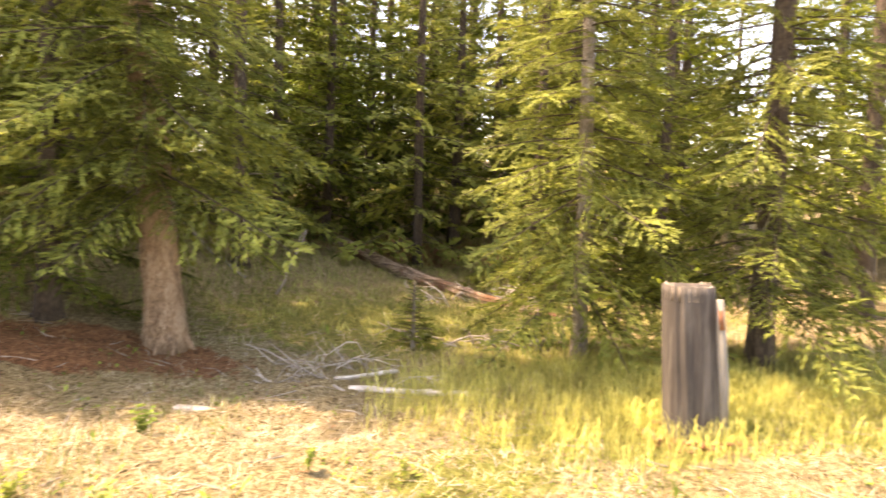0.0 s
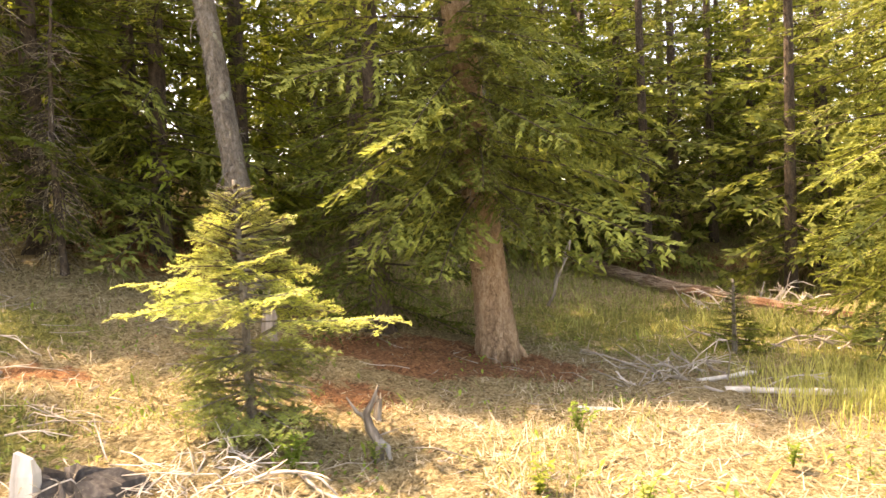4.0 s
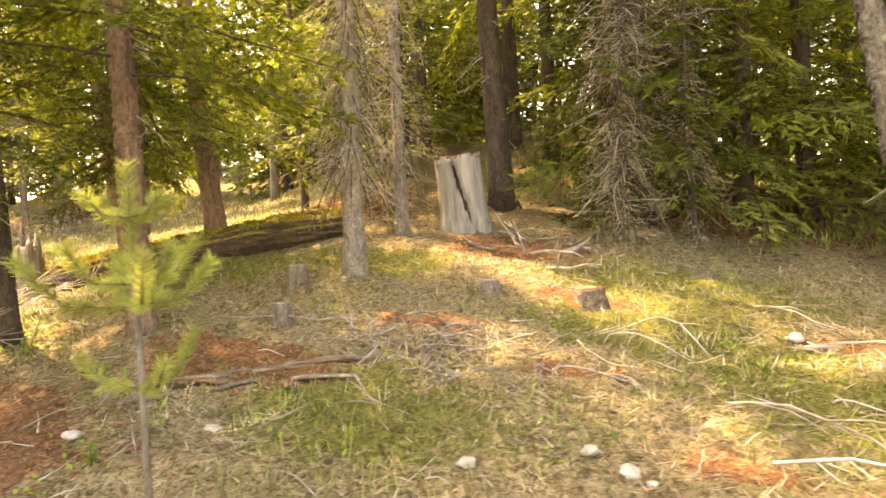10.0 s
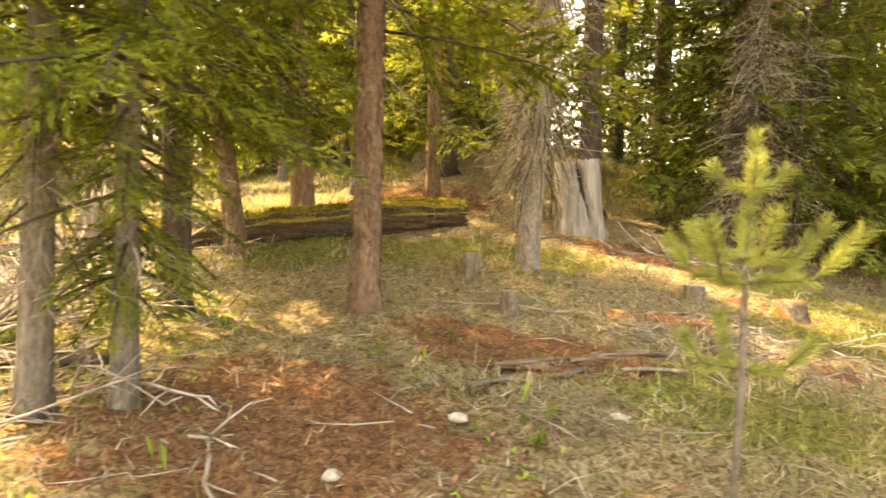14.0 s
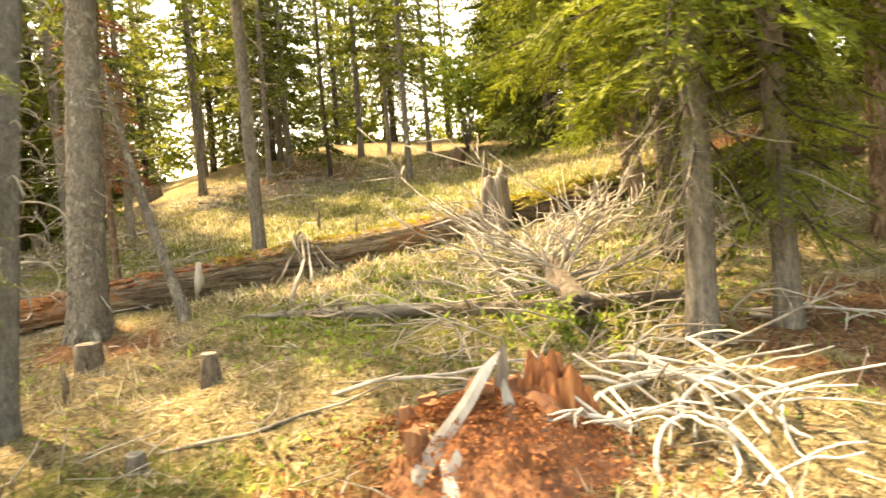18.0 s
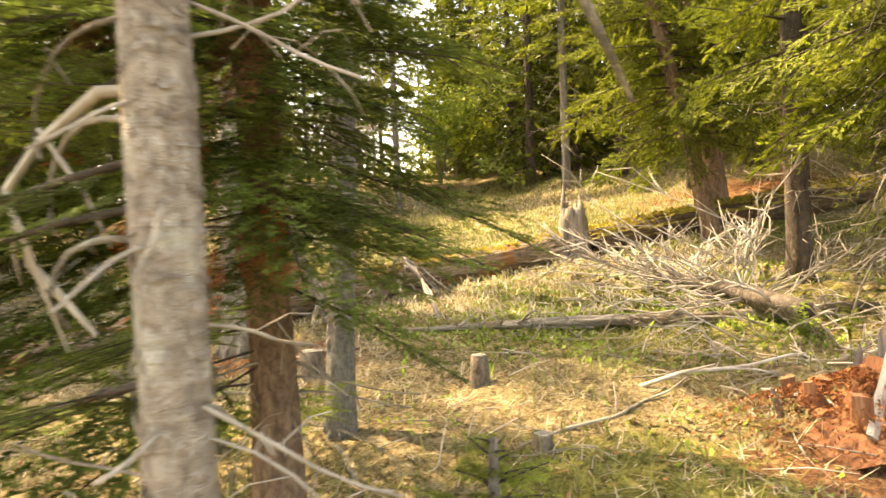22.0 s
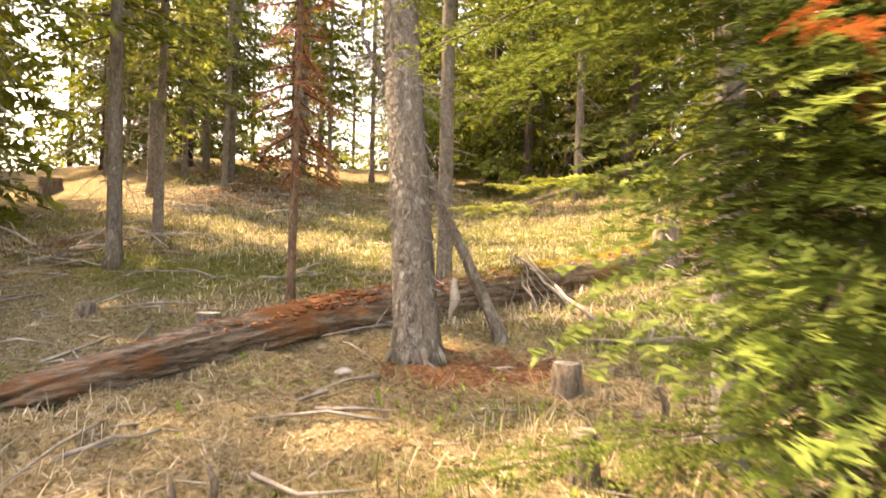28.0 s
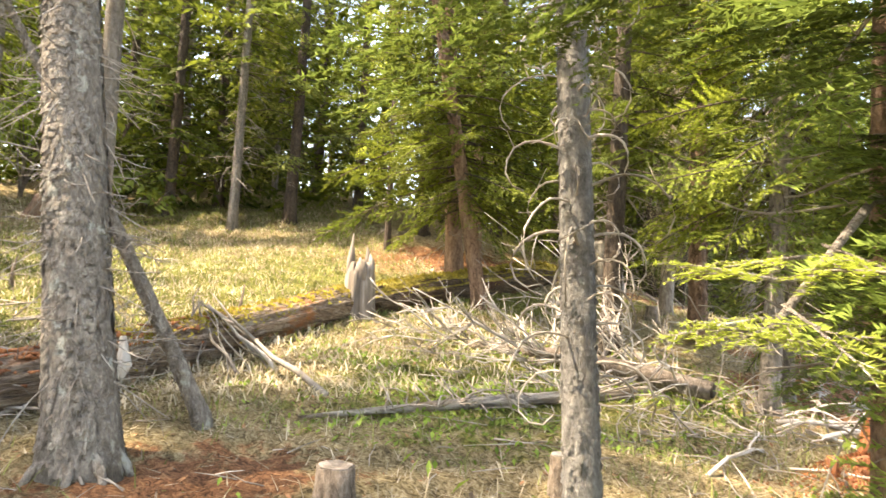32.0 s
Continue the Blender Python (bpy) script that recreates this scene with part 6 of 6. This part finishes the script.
# stones
def stone(x, y, r, seed, label="pale rounded stone half sunk in dry grass"):
    bm = bmesh.new()
    bmesh.ops.create_icosphere(bm, subdivisions=2, radius=1)
    g = np.random.default_rng(seed)
    for v in bm.verts:
        n = noise.noise(v.co * 1.4 + Vector((seed, 0, 0)))
        v.co = Vector((v.co.x * r * 1.15, v.co.y * r, v.co.z * r * 0.6)) * (0.8 + 0.5 * n)
    for f in bm.faces:
        f.smooth = True
    me = bpy.data.meshes.new("stone")
    bm.to_mesh(me)
    bm.free()
    me.materials.append(ROCK)
    ob = new("stone", me)
    ob.matrix_world = pose(x, y, float(gz(x, y)) + r * 0.12, 0, 0, seed * 50)
    return tagged(ob, label, "stone", "stones in the grass")


for k, (x, y, r) in enumerate(((-6.09, 3.52, 0.06), (-6.12, 3.9, 0.045), (-6.02, 3.42, 0.05), (-7.62, 2.6, 0.05), (-7.43, 2.49, 0.055), (-7.32, 2.43, 0.03), (-5.62, 2.84, 0.09), (-5.42, 3.0, 0.08), (-5.35, 2.8, 0.07), (-9.45, 2.15, 0.06), (-10.55, 1.25, 0.05), (-6.7, 4.7, 0.07), (-6.5, 4.6, 0.05), (-17.6, 0.7, 0.06), (-9.0, 1.9, 0.05), (-8.1, 2.3, 0.05), (-10.2, 1.9, 0.05))):
    stone(x, y, r, 2 + k)

# bark slabs and fallen boughs on the open ground
for k, (x, y, rz, L, w, m) in enumerate(((-9.85, 2.75, 44, 0.8, 0.07, LOG_PALE), (-9.4, 3.05, 36, 0.5, 0.13, LOG_PALE), (-9.55, 2.9, 30, 0.45, 0.09, LOG_ROT), (-10.1, 2.35, 55, 0.4, 0.06, BARK_STUMP), (-9.95, 2.6, 12, 0.35, 0.08, LOG_ROT), (-9.7, 2.62, 70, 0.3, 0.06, BARK_STUMP), (-9.25, 2.85, 20, 0.4, 0.05, WOOD_GREY), (-6.55, 4.55, 20, 0.25, 0.07, WOOD_STICK))):
    ob = thing("bark_slab", "weathered slab of bark and split wood on the ground", "bark", x, y, float(gz(x, y)) + 0.008, rz)
    part("slab", slab(L, w, 0.018, 70 + k, 0.012), m, ob)
PLACED = [((-12.0, 1.75), (-11.15, 1.28), 0.0168), ((-11.7, 1.65), (-10.99, 1.33), 0.0126), ((-11.1, 1.25), (-10.6, 0.75), 0.0112), ((-11.4, 0.7), (-10.5, 0.9), 0.0098), ((-14.43, -0.43), (-13.6, 0.5), 0.0112), ((-13.9, 0.43), (-12.9, 1.0), 0.014),
          ((-17.6, -1.72), (-17.5, -0.87), 0.0126), ((-17.9, -1.3), (-17.2, -0.9), 0.0098), ((-18.5, -0.9), (-18.2, -0.5), 0.0154), ((-14.2, 0.4), (-13.3, 1.5), 0.0084), ((-7.6, 4.3), (-6.9, 4.5), 0.0084), ((-8.4, 3.9), (-7.7, 4.2), 0.0084), ((-9.6, 3.8), (-10.9, 3.6), 0.0084), ((-12.4, 3.4), (-11.4, 3.9), 0.0112), ((-12.9, 2.7), (-11.8, 3.0), 0.0098),
          ((-6.6, 2.2), (-5.9, 2.6), 0.0084), ((-4.6, 2.6), (-3.9, 3.2), 0.0084), ((-4.2, 3.0), (-3.6, 2.9), 0.0098), ((-3.0, 3.4), (-2.6, 3.7), 0.0084), ((-7.0, 5.3), (-6.4, 5.0), 0.0084), ((-16.6, 0.1), (-15.6, 0.2), 0.007), ((-4.28, 3.39), (-3.78, 3.31), 0.011), ((-4.1, 3.7), (-3.66, 3.19), 0.013), ((-3.29, 3.85), (-3.09, 4.08), 0.009), ((-7.1, 3.37), (-6.31, 2.93), 0.008), ((-6.88, 2.8), (-6.29, 2.59), 0.009), ((-5.82, 4.25), (-5.52, 3.95), 0.008), ((-6.58, 3.96), (-6.48, 4.45), 0.01), ((-12.19, 1.91), (-11.2, 1.33), 0.016), ((-12.0, 1.8), (-11.24, 1.58), 0.012), ((-14.34, 0.43), (-14.0, 0.62), 0.008), ((-14.72, -0.87), (-14.5, -0.2), 0.008), ((-16.2, -0.4), (-15.3, -0.1), 0.0084)]
for k, (a, b, r) in enumerate(PLACED):
    loose_stick("fallen_branch", "bare pale fallen branch on needle litter" if k < 5 else "thin dead branch lying in dry grass", a, b, r, 540 + k, WOOD_PALE if k % 2 else WOOD_STICK, 0.02, 3, 0.08)
gg = np.random.default_rng(24)
for k in range(40):
    x0, y0 = gg.normal(-8.7, 0.5), gg.normal(3.35, 0.22)
    loose_stick("dead_branch", "thin dark twig in a brush heap", (x0, y0), (x0 + gg.uniform(-0.45, 0.45), y0 + gg.uniform(-0.3, 0.3)), 0.008, 600 + k, WOOD_GREY if k % 2 else WOOD_STICK, gg.uniform(0, 0.14), 4, 0.15)


# leafy weeds in the dry grass
def weed(x, y, h, seed, mat):
    ob = thing("weed", "small leafy green weed in the dry grass", "plant", x, y, group="weeds in the grass")
    g = np.random.default_rng(seed)
    stems, leaf = Geo(), Geo()
    for k in range(3 + seed % 3):
        a, out = g.uniform(0, 6.28), g.uniform(0.15, 0.5) * h
        tip = np.array([out * math.cos(a), out * math.sin(a), h * g.uniform(0.65, 1.0)])
        stems.add(*tube([(0, 0, -0.02), tip * (0.4, 0.4, 0.55), tip], [0.0035, 0.0028, 0.0012], 4))
        n = 16
        t = g.uniform(0.15, 1.0, n)[:, None]
        c = tip * np.concatenate([t ** 1.3, t ** 1.3, t], 1)
        b = g.uniform(0, 6.28, n)
        e = np.stack([np.cos(b), np.sin(b), g.uniform(-0.2, 0.6, n)], 1) * (h * g.uniform(0.12, 0.28, n))[:, None]
        f = np.stack([-np.sin(b), np.cos(b), 0 * b], 1) * (h * 0.06)
        leaf.leaves(np.stack([c, c + e * 0.5 + f, c + e - (0, 0, 0.1 * h * 0.3), c + e * 0.5 - f], 1))
    part("stem", stems, HERB, ob)
    part("leaves", leaf, mat, ob, smooth=False)


for k, (x, y, h) in enumerate(((-2.36, 4.44, 0.26), (-2.74, 3.41, 0.24), (-2.24, 3.27, 0.22), (-4.08, 3.62, 0.22), (-1.95, 5.06, 0.12), (-10.83, 2.57, 0.1), (-10.48, 2.91, 0.11), (-10.65, 2.86, 0.08), (-9.77, 2.04, 0.1), (-9.8, 1.72, 0.12), (-9.9, 2.7, 0.09), (-4.3, 3.9, 0.24), (-4.1, 3.75, 0.2), (-4.75, 4.3, 0.3), (-3.66, 3.83, 0.14), (-12.87, 1.23, 0.28), (-12.6, 1.35, 0.24), (-16.4, -0.9, 0.12), (-1.2, 3.9, 0.16), (-0.6, 3.7, 0.14), (-5.9, 4.0, 0.14), (-6.9, 3.9, 0.12))):
    weed(x, y, h, 800 + k, (HERB, BOUGH_GREEN, PINE_BRIGHT)[k % 3])


# bleached twigs beside the broken stump, a low heap of grey brush and thin sticks in the grass
gg = np.random.default_rng(29)
for k in range(30):
    x0, y0, a, L = gg.normal(-4.62, 0.22), gg.normal(3.5, 0.16), gg.uniform(0, 6.28), gg.uniform(0.2, 0.6)
    loose_stick("dead_twig", "thin bleached twig in a tangle beside the broken stump", (x0, y0), (x0 + L * math.cos(a), y0 + L * math.sin(a)), gg.uniform(0.003, 0.007), 960 + k, WOOD_WHITE if k % 3 == 0 else WOOD_PALE, gg.uniform(0.0, 0.1), 4, 0.15)
for k in range(22):
    x0, y0, a, L = gg.normal(-8.95, 0.2), gg.normal(3.42, 0.12), gg.uniform(-0.9, 0.7) + (3.14 if k % 2 else 0), gg.uniform(0.25, 0.6)
    loose_stick("dead_twig", "thin grey twig in a low brush heap", (x0, y0), (x0 + L * math.cos(a), y0 + L * math.sin(a)), gg.uniform(0.004, 0.008), 1000 + k, WOOD_STICK if k % 3 else WOOD_GREY, gg.uniform(0.02, 0.14), 4, 0.2)
for k in range(16):
    x0, y0, a, L = gg.uniform(-8.4, -5.6), gg.uniform(3.0, 4.9), gg.uniform(-0.7, 0.5), gg.uniform(0.25, 0.7)
    loose_stick("fallen_branch", "thin dead branch lying in dry grass", (x0, y0), (x0 + L * math.cos(a), y0 + L * math.sin(a)), gg.uniform(0.004, 0.008), 1030 + k, WOOD_STICK if k % 2 else WOOD_PALE, 0.01, 2, 0.12)

# dead limbs strewn over the hillside above the long log
gg = np.random.default_rng(27)
for k in range(44):
    t = gg.uniform(0, 1)
    x0, y0 = (-22.6 - 0.6 * t + gg.normal(0, 0.8), 3.6 + 1.5 * t + gg.normal(0, 0.6)) if k < 24 else (-21.9 - 0.8 * t + gg.normal(0, 0.9), 7.2 + 3.2 * t + gg.normal(0, 0.8))
    a, L = gg.uniform(-0.6, 1.2) + (3.14 if k % 2 else 0), gg.uniform(0.5, 1.6)
    loose_stick("fallen_limb", "grey dead limb strewn on the brown hillside", (x0, y0), (x0 + L * math.cos(a), y0 + L * math.sin(a)), gg.uniform(0.01, 0.028), 900 + k, (WOOD_STICK, WOOD_GREY, WOOD_PALE)[k % 3], gg.uniform(0.0, 0.12), 3, 0.08)

# deciduous bush on the crest
def bush(x, y, h, w, seed):
    ob = thing("leafy_bush", "bright green leafy bush on the crest", "bush", x, y)
    g = np.random.default_rng(seed)
    stems, leaf = Geo(), Geo()
    for k in range(9):
        a = g.uniform(0, 6.28)
        tip = np.array([w * 0.5 * math.cos(a) * g.uniform(0.3, 1), w * 0.5 * math.sin(a) * g.uniform(0.3, 1), h * g.uniform(0.6, 0.95)])
        stick(stems, (0, 0, 0), tip, 0.02, g, 0.05, 5, 4)
        n = 260
        c = tip + g.normal(0, 1, (n, 3)) * np.array([w * 0.17, w * 0.17, h * 0.13])
        e = g.standard_normal((n, 3)) * 0.09
        f = np.cross(e, g.standard_normal((n, 3)))
        f *= 0.035 / np.linalg.norm(f, axis=1)[:, None]
        leaf.leaves(np.stack([c, c + e * 0.5 + f, c + e, c + e * 0.5 - f], 1))
    part("branchwork", stems, BARK_GREY, ob)["kind"] = "stuff"
    part("leaves", leaf, BROADLEAF, ob, smooth=False)["kind"] = "stuff"


bush(-19.65, 13.5, 2.4, 2.0, 41)
bush(-1.2, 16.5, 4.2, 2.6, 42)


# ---- ground cover ----
def scatter(n, seed, box, keep):
    g = np.random.default_rng(seed)
    x, y = g.uniform(box[0], box[1], n), g.uniform(box[2], box[3], n)
    k = g.uniform(size=n) < keep(x, y)
    return x[k], y[k], g


def blades(name, label, n, seed, box, keep, mat, length, width, flat, curl=0.3):
    x, y, g = scatter(n, seed, box, keep)
    m = len(x)
    c = np.stack([x, y, rough_z(x, y) - 0.004], 1)
    a = g.uniform(0, 6.28, m)
    el = np.abs(g.normal(flat[0], flat[1], m))
    d = np.stack([np.cos(a) * np.cos(el), np.sin(a) * np.cos(el), np.sin(el)], 1)
    L = (length * g.uniform(0.5, 1.4, m))[:, None]
    w = np.stack([-np.sin(a), np.cos(a), 0 * a], 1) * width * 0.5
    mid = c + d * L * 0.55
    tip = c + d * L - np.array([0, 0, 1]) * L * curl * np.sin(el)[:, None] * 0.6
    geo = Geo()
    if width > 0.018:
        geo.leaves(np.stack([c, mid + w, tip, mid - w], 1))
    elif curl > 0.45:
        k = np.arange(m)[:, None] * 5
        geo.add(np.stack([c - w, c + w, mid + w * 0.8, mid - w * 0.8, tip], 1), k + np.array([0, 1, 2, 3]), k + np.array([3, 2, 4]))
    else:
        geo.leaves(np.stack([c - w, c + w, tip], 1))
    return tagged(new(name, geo.mesh(name, mat, False)), label, "grass", kind="stuff")


def near_path(x, y):
    """1 close to the walked edge, falling with distance up the bank."""
    d = y - np.interp(x, [-20, -16.5, -13, -10, -7, -4, 4], [-3.6, -3.4, -3.0, -1.2, -0.3, 0.0, 0.0])
    return np.clip(1.15 - d / 8.5, 0.12, 1) * (d > 0.9)


BOX = (-21, 5.5, -2.6, 9.5)
patch = lambda x, y, s, f: np.clip(0.55 + 0.6 * wave(x, y, s, f), 0, 1)
blades("dry_grass", "matted pale dry grass and straw", 270000, 1, BOX, lambda x, y: near_path(x, y) * (1 - 0.7 * duff_at(x, y)) * np.clip(0.25 + patch(x, y, 5, 2.2), 0, 1), STRAW, 0.11, 0.0085, (0.16, 0.35))
blades("dry_grass_tufts", "standing tufts of dry grass", 70000, 2, BOX, lambda x, y: near_path(x, y) * (1 - duff_at(x, y)) * np.clip(1.6 * wave(x, y, 6, 3.0) - 0.4, 0, 1), STRAW, 0.17, 0.006, (0.9, 0.4), 0.6)
blades("green_grass", "fresh green grass among the straw", 150000, 3, BOX, lambda x, y: near_path(x, y) * np.clip(green_at(x, y) * 1.0 + np.clip(1.3 * wave(x, y, 7, 2.4) - 0.05, 0, 0.8), 0, 1) * (1 - 0.8 * duff_at(x, y)), GRASS, 0.14, 0.0068, (0.8, 0.4), 0.5)
blades("tall_grass", "tall bright grass beside the post stump", 30000, 4, (-0.8, 4.8, 3.6, 7.2), lambda x, y: blob(x, y, 2.0, 5.3, 2.6, 1.5), TALL_GRASS, 0.3, 0.007, (1.2, 0.22), 0.6)
blades("slope_grass", "yellow-green grass on the slope", 80000, 5, (-25, -13, 3.5, 13.5), lambda x, y: np.clip(0.75 + 0.4 * wave(x, y, 8, 0.9), 0.1, 1) * (1 - 0.8 * duff_at(x, y)), GRASS, 0.12, 0.013, (0.7, 0.4), 0.5)
blades("slope_straw", "dry yellow grass on the slope", 80000, 6, (-25, -13, 2.0, 13.5), lambda x, y: np.clip(0.6 + 0.5 * wave(x, y, 9, 0.9), 0.05, 1), STRAW, 0.13, 0.012, (0.5, 0.4), 0.5)
blades("bank_grass", "shaded grass on the bank under the firs", 50000, 7, (-11, 5, 8, 20), lambda x, y: 0.8 + 0 * x, GRASS, 0.2, 0.013, (0.8, 0.4), 0.5)
blades("needle_litter", "red-brown needles and chips on bare soil", 90000, 8, BOX, lambda x, y: near_path(x, y) * np.clip(duff_at(x, y) * 1.2 + 0.12 * patch(x, y, 12, 3.0), 0, 1), DUFF_CHIP, 0.06, 0.0075, (0.08, 0.25))
blades("low_herbs", "low leafy herbs scattered in the grass", 90000, 9, BOX, lambda x, y: near_path(x, y) * np.clip(1.8 * wave(x, y, 11, 4.2) - 0.5 + 0.7 * green_at(x, y), 0, 1) * (1 - 0.7 * duff_at(x, y)), HERB, 0.05, 0.024, (0.5, 0.35), 0.3)
blades("dead_leaves", "small brown and pale dead leaves and chips", 40000, 10, BOX, lambda x, y: near_path(x, y) * (0.35 + 0.4 * patch(x, y, 13, 2.0)), DUFF_CHIP, 0.045, 0.022, (0.15, 0.25), 0.2)


def litter(name, label, n, seed, box, keep, mat, length, r):
    x, y, g = scatter(n, seed, box, keep)
    geo = Geo()
    for px, py in zip(x, y):
        a, L = g.uniform(0, 6.28), length * g.uniform(0.3, 1.5)
        qx, qy = px + L * math.cos(a), py + L * math.sin(a)
        z0, z1 = float(gz(px, py)) + 0.015, float(gz(qx, qy)) + g.uniform(0.01, 0.06)
        m = np.array([(px + qx) / 2, (py + qy) / 2, (z0 + z1) / 2]) + g.normal(0, 0.05, 3) * L
        geo.add(*tube([(px, py, z0), m, (qx, qy, z1)], [r * g.uniform(0.5, 1.3), r * 0.8, r * 0.3], 4))
    return tagged(new(name, geo.mesh(name, mat)), label, "twigs", kind="stuff")


STRAWHEAPS = ((-5.0, 2.75, 0.8), (-9.6, 2.2, 0.6), (-7.2, 3.2, 0.5), (-1.4, 4.6, 0.9), (-3.2, 4.6, 0.6), (-8.9, 5.0, 0.6), (-10.6, 4.6, 0.7))
blades("straw_heap", "loose heaps of bleached straw", 60000, 14, (-11.6, 1, 1.5, 6), lambda x, y: np.clip(sum(blob(x, y, a, b, c, c * 0.6) for a, b, c in STRAWHEAPS), 0, 1), STRAW, 0.2, 0.006, (0.15, 0.2), 0.3)
blades("weed_seedling", "small leafy green weeds in the straw", 9000, 15, BOX, lambda x, y: near_path(x, y) * np.clip(6 * wave(x, y, 31, 6.0) - 6.0, 0, 1), HERB, 0.14, 0.03, (1.0, 0.35), 0.3)
litter("fallen_twigs", "grey twigs strewn over the dry grass", 2600, 11, BOX, near_path, WOOD_STICK, 0.3, 0.0045)
litter("fallen_twigs", "pale twigs strewn over the dry grass", 1100, 12, BOX, near_path, WOOD_PALE, 0.24, 0.004)
litter("fallen_twigs", "woody debris strewn on the slope", 900, 13, (-25, -17, -1, 12), lambda x, y: 0.3 + blob(x, y, -23, 8.5, 3, 3), WOOD_STICK, 0.7, 0.014)
litter("fallen_twigs", "bleached fine sticks heaped by the white stump", 420, 16, (-6.0, -3.6, 2.2, 3.4), lambda x, y: blob(x, y, -4.8, 2.8, 1.0, 0.5), WOOD_PALE, 0.26, 0.0035)
litter("fallen_twigs", "thin dead twigs under the fallen tree", 700, 17, (-15.5, -11.3, 0.2, 3.2), lambda x, y: 0.8 * blob(x, y, -13.3, 1.6, 1.6, 1.0), WOOD_STICK, 0.4, 0.005)
blades("brush_herbs", "green leafy herbs round the fallen tree and the log", 42000, 18, (-16.5, -11.5, 0.2, 4.6), lambda x, y: blob(x, y, -14.0, 2.3, 2.0, 1.4) * np.clip(0.6 + 0.6 * wave(x, y, 41, 3.0), 0, 1), HERB, 0.06, 0.028, (0.5, 0.35), 0.3)
